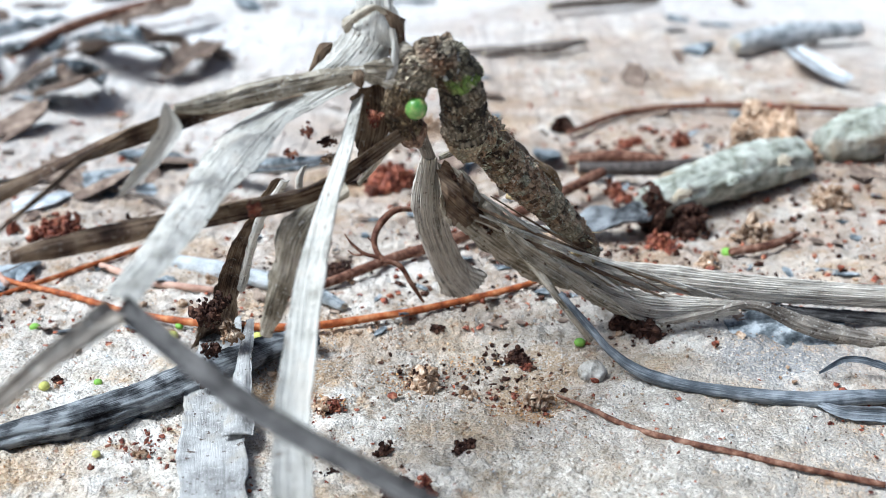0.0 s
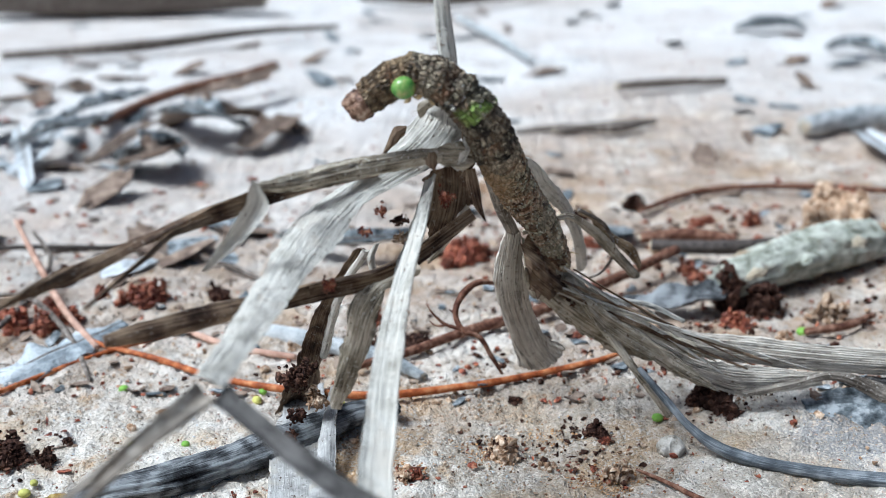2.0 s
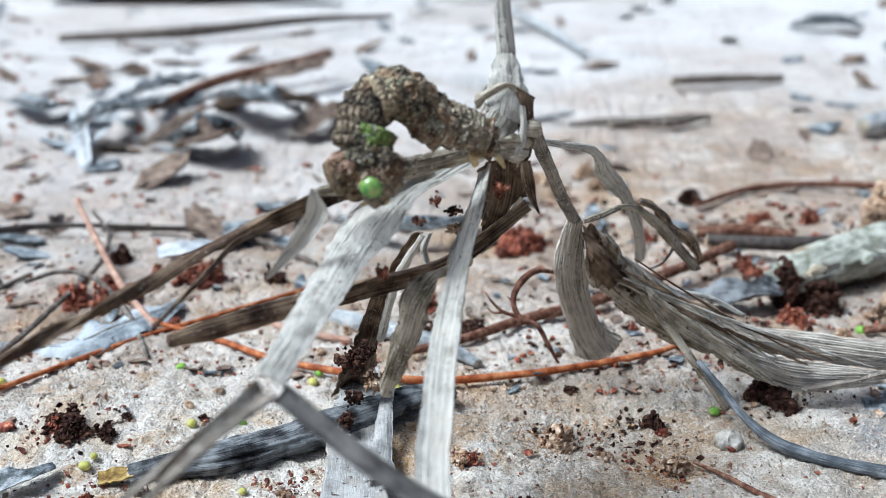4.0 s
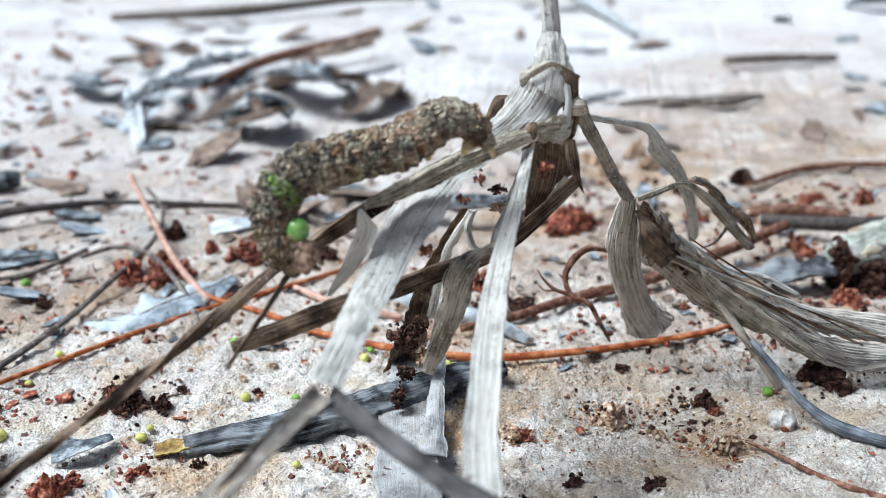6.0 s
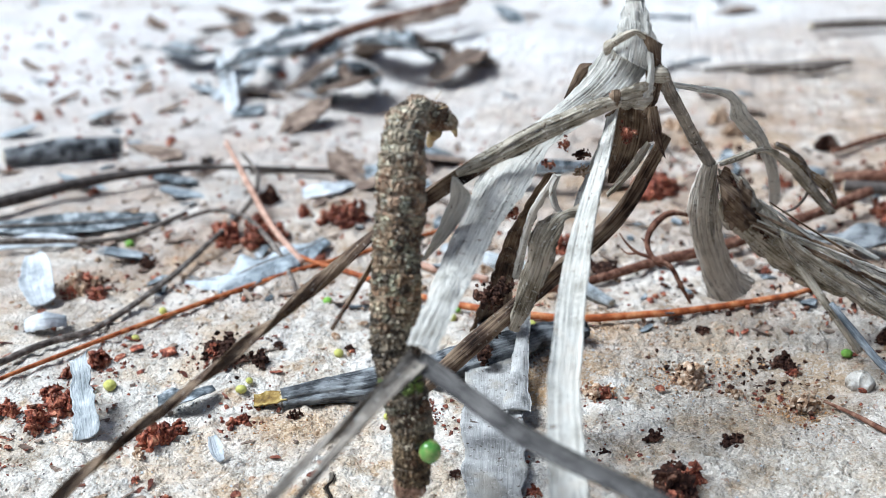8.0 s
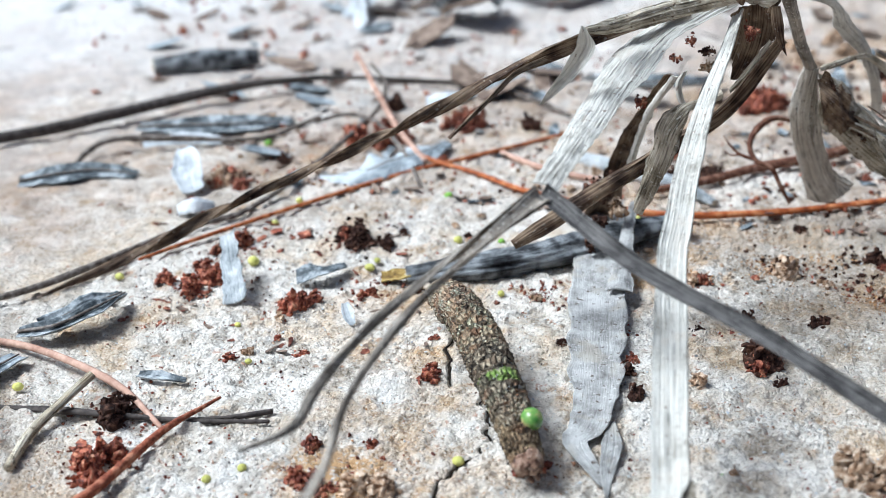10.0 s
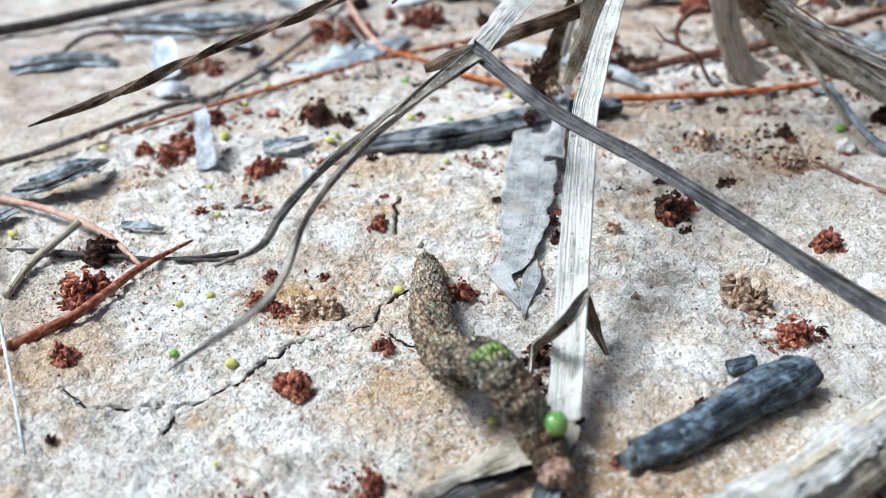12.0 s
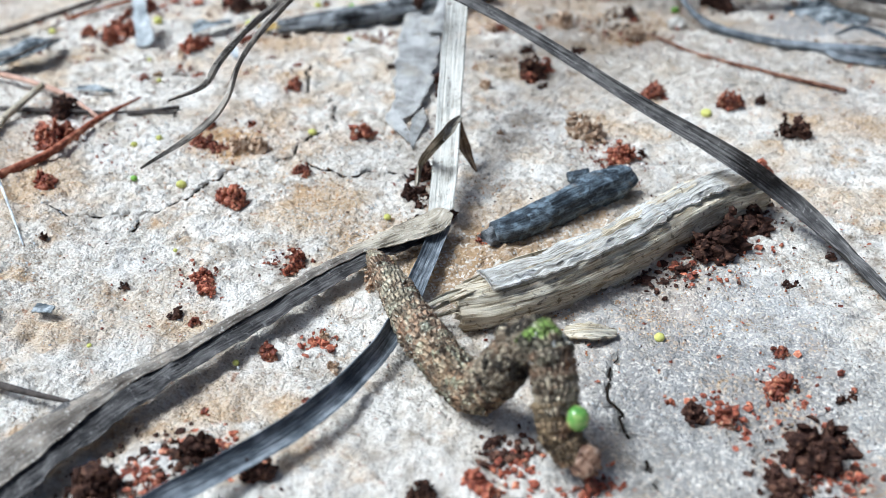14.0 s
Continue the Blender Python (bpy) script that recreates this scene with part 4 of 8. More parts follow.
loft("folded_collar", [(-4.2, 104.4, 35.9), (-5.5, 103.5, 36.8), (-6.6, 102.9, 36.7), (-7.8, 102.8, 36.2)], [(-4.9, 104.2, 34.4), (-5.7, 103.1, 34.1), (-6.7, 102.6, 34.3), (-7.8, 102.6, 34.9)], STRAW_TAN, "pale ribbed fold at the crown", strand_d, bulge=0.06, seed=44, n=40, across=25, fray=0.16, ridge=0.08, crumple=0.12)
blade("folded_strand", [(-25.9, 92.3, 31.3), (-28.3, 89.2, 30.6), (-29.5, 86.2, 29.6), (-30.8, 82.7, 28.5), (-32.2, 79.2, 27.3)], (0.5, 0.5, 0.45, 0.35, 0.1), STRAW_BROWN, "thin dark split strand", strand_d, rolls=(20, 50, 90), cup=0.3, seed=26, n=50, across=9)
loft("curled_leaf", [(-21.8, 89.8, 35.4), (-22.4, 89.6, 33.4), (-23.5, 89.6, 31.3), (-24.8, 89.6, 29.4), (-26.2, 89.9, 27.2)], [(-21.3, 89.8, 35.0), (-20.5, 89.7, 33.5), (-21.0, 89.7, 32.1), (-22.7, 89.7, 30.1), (-25.7, 89.9, 27.3)], STRAW, "small pale curled leaf", strand_d, bulge=-0.3, seed=27, n=50, across=21, crumple=0.1, fray=0.08)
curl_e = loft("curled_leaf", [(-12.0, 100.0, 26.0), (-14.2, 99.0, 24.7), (-16.0, 98.0, 24.2), (-17.6, 97.0, 23.1), (-18.2, 96.6, 20.3), (-19.1, 96.8, 16.7), (-20.0, 97.0, 12.7)], [(-11.8, 100.0, 24.5), (-13.3, 99.0, 23.9), (-14.6, 98.0, 23.7), (-15.0, 97.0, 22.0), (-16.2, 96.6, 18.7), (-17.4, 96.8, 15.5), (-18.9, 97.0, 12.3)], STRAW_TAN, "tan curled strip hanging from the blade", bulge=0.3, seed=28, n=70, across=25, crumple=0.14, fray=0.14)

# the side branch with its sheath and the fan of blades on the soil
branch = loft("side_branch", [(-7.4, 106.5, 36.6), (-6.5, 110.0, 33.4), (-4.9, 115.0, 29.5), (-3.4, 119.0, 25.8), (-1.7, 121.8, 22.5)], [(-6.0, 106.5, 36.6), (-5.1, 110.0, 33.7), (-3.6, 115.0, 29.9), (-2.1, 119.0, 26.2), (-0.2, 121.8, 22.7)], STRAW_GREY, "grey side branch", bulge=0.3, seed=30, n=50, across=17, fray=0.06)
sheath = loft("sheath", [(-1.7, 121.6, 22.8), (-2.6, 123.5, 19.2), (-3.0, 125.0, 15.9), (-2.3, 127.0, 11.7), (-1.1, 128.5, 7.5), (-0.0, 130.0, 3.0)], [(-0.0, 121.6, 22.7), (0.1, 123.5, 19.2), (0.7, 125.0, 15.4), (1.6, 127.0, 11.2), (3.1, 128.5, 7.1), (5.8, 130.0, 5.3)], STRAW_SHEATH, "curved tan ribbed sheath", bulge=0.3, ridge=0.22, seed=31, n=80, across=43, fray=0.05, crumple=0.03, even=True)
# torn slivers splayed over the fan
slivers = []
for k in range(7):
    q = np.random.RandomState(300 + k)
    a, b = np.array((3.0 + 3.5 * q.rand(), 121.2, 19.5 - 4.0 * q.rand())), np.array((16.0 + 18.0 * q.rand(), 122.6 + 1.0 * q.rand(), 4.2 + 2.4 * q.rand()))
    m = a + (b - a) * 0.45 + np.array((0.0, 0.0, q.uniform(-1.0, 0.2)))
    w = q.uniform(0.14, 0.34)
    slivers.append(loft("sliver", [tuple(a + (0, 0, w / 2)), tuple(m + (0, 0, w)), tuple(b + (0, 0, w / 3))], [tuple(a - (0, 0, w / 2)), tuple(m - (0, -0.2, w)), tuple(b - (0, 0, w / 3))], (STRAW, STRAW_BROWN, STRAW_TAN, STRAW_BROWN)[k % 4], "thin torn sliver of dry blade", bulge=0.2, seed=310 + k, n=46, across=9, fray=0.2, crumple=0.15))
fan = [
    loft("fan_blade", [(-0.1, 121.5, 22.2), (2.3, 122.5, 21.0), (5.1, 124.0, 17.4), (8.0, 125.0, 14.7), (11.5, 126.0, 11.8), (14.8, 126.0, 9.5), (19.7, 126.0, 7.4)], [(0.0, 121.5, 18.2), (0.9, 122.5, 15.2), (4.1, 123.5, 12.0), (7.5, 124.5, 8.7), (11.6, 125.0, 6.4), (16.7, 125.0, 5.3), (21.3, 125.0, 4.3)], STRAW_TAN, "broad grey-brown folded blade", bulge=0.14, seed=32, n=90, across=41, fray=0.1, crumple=0.07),
    loft("fan_blade", [(-0.2, 121.0, 22.1), (1.7, 121.6, 21.1), (4.0, 122.8, 18.2), (5.6, 123.2, 15.6)], [(0.3, 121.0, 18.0), (1.3, 121.6, 15.8), (3.4, 122.8, 14.3), (5.2, 123.2, 13.7)], STRAW_BROWN, "dark rough soil-caked base of the blade", bulge=0.12, seed=85, n=50, across=31, fray=0.35, crumple=0.22),
    loft("fan_blade", [(14.5, 128.5, 10.7), (19.0, 127.5, 8.3), (26.1, 127.0, 7.7), (33.9, 126.5, 6.8), (43.6, 126.0, 5.9), (53.4, 126.0, 5.1)], [(16.4, 127.0, 7.7), (19.9, 126.5, 5.7), (26.8, 126.0, 4.5), (33.9, 125.5, 3.8), (43.6, 125.0, 3.3), (53.4, 125.0, 2.6)], STRAW_SHEATH, "long grey ribbed blade lying on the soil", bulge=0.22, ridge=0.22, seed=33, n=90, across=37, fray=0.05, crumple=0.03, even=True),
    loft("fan_blade", [(11.6, 124.5, 11.5), (16.8, 124.5, 8.2), (20.4, 124.5, 6.2), (26.0, 125.0, 4.9), (33.9, 125.2, 3.8)], [(13.2, 124.0, 7.6), (17.5, 124.0, 4.6), (21.4, 123.8, 2.9), (25.8, 123.8, 1.6), (34.4, 124.5, 2.5)], STRAW_SHEATH, "tan-brown ribbed blade", bulge=0.12, ridge=0.22, seed=34, n=80, across=37, fray=0.08, even=True),
    loft("fan_blade", [(24.7, 123.3, 2.5), (30.2, 123.0, 3.8), (35.3, 122.5, 5.2), (41.4, 122.0, 3.4), (52.4, 121.5, 0.4)], [(25.2, 123.0, 1.8), (30.5, 122.6, 3.1), (35.1, 122.0, 4.2), (42.2, 121.5, 0.9), (52.4, 121.0, -0.8)], STRAW_GREY, "pale folded grey blade", bulge=0.18, seed=35, n=80, across=21, fray=0.06),
    loft("fan_blade", [(6.6, 120.8, 15.7), (9.5, 121.2, 13.3), (13.9, 122.0, 9.9), (17.8, 122.2, 6.9), (21.2, 122.2, 4.0)], [(7.6, 120.8, 13.0), (10.1, 121.2, 10.2), (14.0, 122.0, 7.3), (17.9, 122.2, 4.6), (22.2, 122.2, 3.0)], STRAW_TAN, "torn grey blade across the fan", bulge=0.1, seed=87, n=60, across=27, fray=0.16, crumple=0.1),
    loft("fan_blade", [(7.5, 126.5, 14.4), (11.1, 126.5, 13.0), (14.9, 126.5, 12.1), (18.7, 126.5, 10.0)], [(7.9, 126.2, 13.8), (11.3, 126.2, 12.3), (14.7, 126.2, 11.6), (18.5, 126.2, 9.7)], STRAW, "thin pale sliver", bulge=0.2, seed=36, n=50, across=11),
    loft("fan_blade", [(11.3, 125.0, 9.7), (13.8, 124.8, 9.3), (16.4, 124.6, 7.4), (20.5, 124.4, 6.7)], [(11.5, 124.8, 9.4), (13.7, 124.6, 8.7), (16.3, 124.4, 6.8), (20.2, 124.2, 6.1)], STRAW_WARM, "thin amber edge of a blade", bulge=0.2, seed=38, n=40, across=11),
    loft("fan_blade", [(39.2, 125.5, 3.1), (43.8, 125.5, 2.7), (53.6, 125.5, 1.9)], [(39.3, 124.8, 2.9), (44.3, 124.8, 1.6), (53.6, 124.8, 0.2)], STRAW_DARK, "dark blade under the fan", bulge=0.1, seed=39, n=50, across=21),
]
for k, (x, y, z) in enumerate(([(1.7, 121.0, 20.5), (2.7, 121.6, 17.9), (5.1, 122.6, 14.5), (5.7, 123.0, 13.5)])):
    lump = under(crumbs("soil_lump", (x, y, z), (0.55, 0.75, 0.6, 0.45)[k], CLOD_DARK, 440 + k, False), plant)
    lump["label"] = "dark soil caked on the blade"
    slivers.append(lump)
upper_strand = under(rod("tail_strand", [(5.0, 123.2, 16.8), (9.0, 123.2, 11.5), (12.7, 120.4, 7.3), (16.9, 119.3, 2.0)], (0.4, 0.5, 0.45, 0.45), STRAW_TAN, n=50, sides=12, seed=37, grain=0.15, rough=0.2), plant)
upper_strand["label"] = "thin tan strand across the fan"
tail_strand = under(rod("tail_strand", [(13.3, 120.0, 7.4), (16.0, 117.0, 5.0), (18.5, 114.0, 3.1), (21.0, 111.8, 2.1), (24.3, 110.4, 1.5), (28.2, 109.4, 1.2), (33.2, 108.1, 1.1), (38.5, 107.3, 1.1), (44.0, 107.6, 1.2), (50.0, 108.0, 1.0)], (0.3, 0.42, 0.5, 0.6, 0.62, 0.66, 0.72, 0.8, 0.7, 0.4), TWIG_BLUE, n=90, sides=16, seed=37, grain=0.12, rough=0.12), plant)
for points, widths in (([(38.4, 106.6, 1.0), (40.4, 104.9, 1.1), (44.4, 104.3, 1.0), (49.0, 104.6, 0.7)], (0.5, 1.6, 1.6, 0.9)), ([(40.0, 112.0, 1.6), (43.1, 113.0, 2.7), (46.9, 113.0, 1.9), (49.2, 112.0, 0.8)], (0.3, 0.7, 0.8, 0.5))):
    blade("loose_end", points, widths, TWIG_BLUE, "loose grey end of the strand", cup=0.3, seed=47, n=40, across=13, fray=0.1)
tail_strand["label"] = "thin blue-grey curled strand"
loft("arched_blade", [(-0.0, 121.8, 22.8), (1.5, 122.5, 23.3), (3.9, 124.0, 23.8), (5.8, 126.0, 23.4), (8.9, 128.0, 21.0), (11.9, 130.0, 17.3), (14.3, 131.0, 14.3)], [(0.2, 121.8, 22.2), (2.1, 122.5, 22.7), (4.1, 124.0, 23.2), (5.7, 126.0, 22.5), (7.8, 128.0, 20.4), (10.6, 130.0, 17.0), (13.2, 131.0, 14.0)], STRAW_TAN, "thin arched grey-tan strand", bulge=0.25, seed=38, n=70, across=17, fray=0.1)
loft("arched_blade", [(-5.7, 112.0, 34.1), (-2.8, 117.0, 32.5), (0.8, 122.0, 30.8), (2.9, 127.0, 27.5), (5.6, 132.0, 23.0), (7.8, 137.0, 17.2), (8.6, 140.0, 12.5)], [(-5.6, 112.0, 33.5), (-2.7, 117.0, 31.8), (0.5, 122.0, 29.8), (1.5, 127.0, 25.9), (4.4, 132.0, 22.0), (6.5, 137.0, 16.6), (7.5, 140.0, 11.3)], STRAW, "pale speckled drooping leaf behind", bulge=0.15, seed=39, n=70, across=21, crumple=0.1, fray=0.1)
under(rod("tendril", [(6.4, 126.0, 23.9), (9.5, 128.0, 21.5), (10.9, 130.0, 17.9), (9.9, 131.0, 14.9), (8.2, 131.0, 13.9)], (0.25, 0.22, 0.2, 0.18, 0.12), TWIG_GREY, n=40, sides=6, seed=40), plant)
loft("arched_blade", [(6.2, 128.0, 23.4), (7.6, 128.0, 23.3), (8.8, 129.0, 21.9), (10.8, 130.0, 19.7), (13.3, 131.0, 18.0), (14.4, 132.0, 15.5)], [(6.5, 128.0, 22.7), (8.0, 128.0, 22.1), (8.6, 129.0, 20.8), (11.1, 130.0, 18.5), (12.7, 131.0, 16.7), (14.0, 132.0, 14.8)], STRAW_WARM, "bent amber leaf tip", bulge=0.2, seed=41, n=50, across=15, crumple=0.1)

# soil caked on the plant
for k, (q, r, m) in enumerate((((-23.7, 113.0, 8.5), 1.3, CLOD_DARK), ((-22.1, 113.0, 6.2), 1.1, CLOD_TAN), ((-23.5, 112.0, 4.9), 0.9, CLOD_DARK), ((-24.2, 110.0, 3.1), 1.0, CLOD_DARK), ((-22.5, 113.5, 9.7), 0.9, CLOD_DARK))):
    lump = under(crumbs("soil_lump", q, r * 1.35, m, 400 + k, False), plant)
    lump["label"] = "lump of soil caked on the blade"
caked = []
for k, (q, r, m) in enumerate((((-9.7, 104.5, 30.6), 0.9, CLOD_RED), ((-13.7, 103.0, 27.0), 0.8, CLOD_TAN), ((-13.6, 103.5, 28.6), 0.7, CLOD_DARK), ((-15.2, 101.0, 30.3), 0.6, CLOD_RED), ((-16.5, 99.0, 29.0), 0.55, CLOD_RED), ((-19.2, 95.0, 25.4), 0.65, CLOD_RED), ((-10.9, 104.0, 34.5), 0.45, CLOD_RED))):
    lump = under(crumbs("soil_lump", q, r * 1.2, m, 420 + k, False), plant)
    lump["label"] = "red-brown crumb caught in the plant"
    caked.append(lump)

# ---- the caterpillar ----
def scale_mat(name, dark, mid, pale, blotch, belly=(0.40, 0.25, 0.12), fleck=None):
    """Rows of small plates in browns with dark seams, blotched dark, dusted with pale flecks, tan below."""
    m = bpy.data.materials.new(name)
    m.use_nodes = True
    n, l = m.node_tree.nodes, m.node_tree.links
    b = n["Principled BSDF"]
    b.inputs["Roughness"].default_value, b.inputs["Specular IOR Level"].default_value = 0.6, 0.3
    tc = n.new("ShaderNodeTexCoord")
    info, place = n.new("ShaderNodeObjectInfo"), n.new("ShaderNodeVectorMath")
    place.operation = "ADD"
    l.new(tc.outputs["Object"], place.inputs[0])
    l.new(info.outputs["Random"], place.inputs[1])

    def noise_at(sc, det):
        q = n.new("ShaderNodeTexNoise")
        q.inputs["Scale"].default_value, q.inputs["Detail"].default_value = sc, det
        l.new(place.outputs[0], q.inputs[0])
        return q.outputs[0]

    def mask(src, lo, hi, top):
        r = n.new("ShaderNodeMapRange")
        r.inputs[1].default_value, r.inputs[2].default_value, r.inputs[4].default_value = lo, hi, top
        l.new(src, r.inputs[0])
        return r.outputs[0]

    def mix(fac, a, c, kind="MIX"):
        x = n.new("ShaderNodeMix")
        x.data_type, x.blend_type = "RGBA", kind
        for sock, v in ((x.inputs[0], fac), (x.inputs[6], a), (x.inputs[7], c)):
            if isinstance(v, tuple):
                sock.default_value = (*v, 1)
            elif isinstance(v, float):
                sock.default_value = v
            else:
                l.new(v, sock)
        return x.outputs[2]

    split = n.new("ShaderNodeSeparateXYZ")
    l.new(tc.outputs["Object"], split.inputs[0])
    va, vb, shift = n.new("ShaderNodeTexVoronoi"), n.new("ShaderNodeTexVoronoi"), n.new("ShaderNodeVectorMath")
    shift.operation = "ADD"
    shift.inputs[1].default_value = (-0.68, -0.68, 0.0)
    l.new(tc.outputs["UV"], shift.inputs[0])
    vb.feature = "DISTANCE_TO_EDGE"
    for v in (va, vb):
        v.voronoi_dimensions = "2D"
        v.inputs["Scale"].default_value, v.inputs["Randomness"].default_value = 1.0, 0.35
        l.new(shift.outputs[0], v.inputs["Vector"])
    tone = n.new("ShaderNodeSeparateColor")
    l.new(va.outputs["Color"], tone.inputs[0])
    # plates vary one from the next
    colour = mix(mask(tone.outputs[0], 0.35, 1.0, 0.7), mid, pale)
    colour = mix(mask(noise_at(650, 4), 0.55, 0.60, 0.85), colour, dark)
    colour = mix(mask(tone.outputs[1], 0.76, 0.82, 0.7), colour, dark)
    colour = mix(mask(noise_at(300, 5), 0.50, 0.60, blotch), colour, dark)
    colour = mix(mask(noise_at(240, 3), 0.56, 0.66, 0.5), colour, (0.34, 0.17, 0.085))
    colour = mix(mask(noise_at(170, 4), 0.52, 0.62, 0.45), colour, tuple(min(v * 1.15, 0.75) for v in pale))
    if fleck:
        upper = n.new("ShaderNodeMath")
        upper.operation = "MULTIPLY"
        l.new(mask(noise_at(420, 4), 0.53, 0.58, 0.9), upper.inputs[0])
        l.new(mask(split.outputs[2], 0.0004, 0.0013, 1.0), upper.inputs[1])
        colour = mix(upper.outputs[0], colour, fleck)
        colour = mix(mask(noise_at(800, 3), 0.60, 0.64, 0.9), colour, (0.75, 0.75, 0.70))
    colour = mix(mask(noise_at(900, 4), 0.55, 0.64, 0.5), colour, tuple(min(v * 1.3, 0.75) for v in pale))
    colour = mix(mask(vb.outputs["Distance"], 0.16, 0.01, 0.45), colour, tuple(v * 1.4 for v in dark))
    colour = mix(mask(noise_at(2300, 3), 0.61, 0.68, 0.7), colour, tuple(min(v * 1.6, 0.8) for v in pale))
    colour = mix(mask(split.outputs[2], -0.0008, -0.0019, 0.75), colour, belly)
    l.new(colour, b.inputs["Base Color"])
    hi = n.new("ShaderNodeMath")
    hi.operation = "MULTIPLY_ADD"
    hi.inputs[1].default_value = 1.2
    l.new(mask(vb.outputs["Distance"], 0.0, 0.3, 1.0), hi.inputs[0])
    l.new(noise_at(2600, 4), hi.inputs[2])
    bp = n.new("ShaderNodeBump")
    bp.inputs["Strength"].default_value, bp.inputs["Distance"].default_value = 1.0, 0.0004
    l.new(hi.outputs[0], bp.inputs["Height"])
    l.new(bp.outputs[0], b.inputs["Normal"])
    return m


SKIN = scale_mat("scaly_brown_skin", (0.030, 0.017, 0.010), (0.40, 0.26, 0.16), (0.74, 0.59, 0.42), 0.7)
SKIN_MID = scale_mat("olive_tan_skin", (0.022, 0.014, 0.009), (0.38, 0.245, 0.14), (0.72, 0.57, 0.38), 0.75)
SKIN_FRONT = scale_mat("dark_mottled_skin", (0.010, 0.008, 0.006), (0.15, 0.105, 0.065), (0.52, 0.44, 0.31), 0.8)
SKIN_GREEN = scale_mat("green_flecked_skin", (0.012, 0.010, 0.008), (0.09, 0.08, 0.05), (0.36, 0.32, 0.22), 0.6, fleck=(0.26, 0.40, 0.08))
SKIN_NECK = scale_mat("tan_neck_skin", (0.04, 0.026, 0.014), (0.20, 0.13, 0.07), (0.44, 0.33, 0.19), 0.5)
HEAD = node_mat("mottled_red_brown_head", [(0.38, (0.03, 0.015, 0.010)), (0.46, (0.15, 0.075, 0.045)), (0.54, (0.32, 0.20, 0.13)), (0.66, (0.60, 0.47, 0.36))], 900, rough=0.5, bump=0.9, spec=0.4)
LEG = node_mat("pale_tan_leg", [(0.3, (0.32, 0.21, 0.10)), (0.7, (0.60, 0.49, 0.28))], 900, rough=0.5)
GREEN = node_mat("glossy_green_bead", [(0.36, (0.05, 0.19, 0.03)), (0.48, (0.17, 0.34, 0.07)), (0.58, (0.40, 0.38, 0.15))], 450, rough=0.25, spec=0.6, bump=0.1)
BODY = 22
REST = (-20.0, 85.0, 0.0)
caterpillar = new("caterpillar")
caterpillar.location = Vector(REST) * MM
tagged(caterpillar, "scaly brown looper caterpillar with a red-brown head", "caterpillar")


def barrel(name, half, r0, r1, mat, seed, lip=0.10):
    """One body ring along +x: its hind rim wide, its fore end narrow and tucked into the next, covered in staggered plates."""
    r = np.random.RandomState(seed)
    nl, nr, rows, cols = 44, 144, 3, 24
    jit = r.uniform(0.3, 1.1, (rows + 1, cols))
    s = np.linspace(0, 1, nl)
    rim = np.sqrt(np.clip(np.where(s < lip, s / lip * (2 - s / lip), 1.0), 0, 1))
    core = 0.45 if lip < 0.2 else 0.05
    base = (r0 + (r1 - r0) * s) * (1.03 - 0.09 * s) * (core + (1 - core) * rim)
    base[-1] *= 0.5
    pos = s * (rows - 0.001)
    row = pos.astype(int)
    fr = pos - row
    step = (0.1 + 0.9 * (1 - fr)) * np.minimum(1.0, fr / 0.14)
    a = np.linspace(0, 2 * math.pi, nr, endpoint=False)
    c = (np.arange(nr)[None] / nr * cols + 0.5 * (row % 2)[:, None]) % cols
    fc = c - c.astype(int)
    plate = step[:, None] * np.sqrt(np.maximum(np.sin(math.pi * fc), 0)) * jit[row[:, None], c.astype(int)]
    lumps = 0.06 * vnoise(s[:, None] * 3 + seed, np.cos(a)[None] * 2, 2) + 0.05 * vnoise(s[:, None] * 7 + seed, np.sin(a)[None] * 4, 3)
    grit = 0.06 * vnoise(s[:, None] * 22 + seed, np.cos(a)[None] * 11 + np.sin(a)[None] * 5, 7)
    k = base[:, None] * (1 + 0.12 * plate - 0.05 + lumps + grit)
    x = np.repeat(((s * 2 - 1) * half)[:, None], nr, 1)
    below = np.where(np.sin(a) < 0, 0.92, 1.0)[None]
    verts = np.stack([x, np.cos(a)[None] * k, np.sin(a)[None] * k * below], -1).reshape(-1, 3)
    uv = np.stack([c + 40 + 23 * (row % 2)[:, None], np.repeat(pos[:, None] + 3 * (seed % 7), nr, 1)], -1).reshape(-1, 2)
    i = np.arange(nl * nr).reshape(nl, nr)
    p, q = i[:-1], np.roll(i, -1, 1)
    faces = np.stack([p, q[:-1], q[1:], i[1:]], -1).reshape(-1, 4).tolist()
    faces.append(list(range(nr))[::-1])
    faces.append(list(range((nl - 1) * nr, nl * nr)))
    ob = mesh_ob(name, verts, faces, mat, uv)
    ob.parent = caterpillar
    return ob


def limb(name, parent, points, radii, mat, seed=0):
    ob = rod(name, points, radii, mat, n=12, sides=8, seed=seed, rough=0.05)
    ob.parent = parent
    return ob


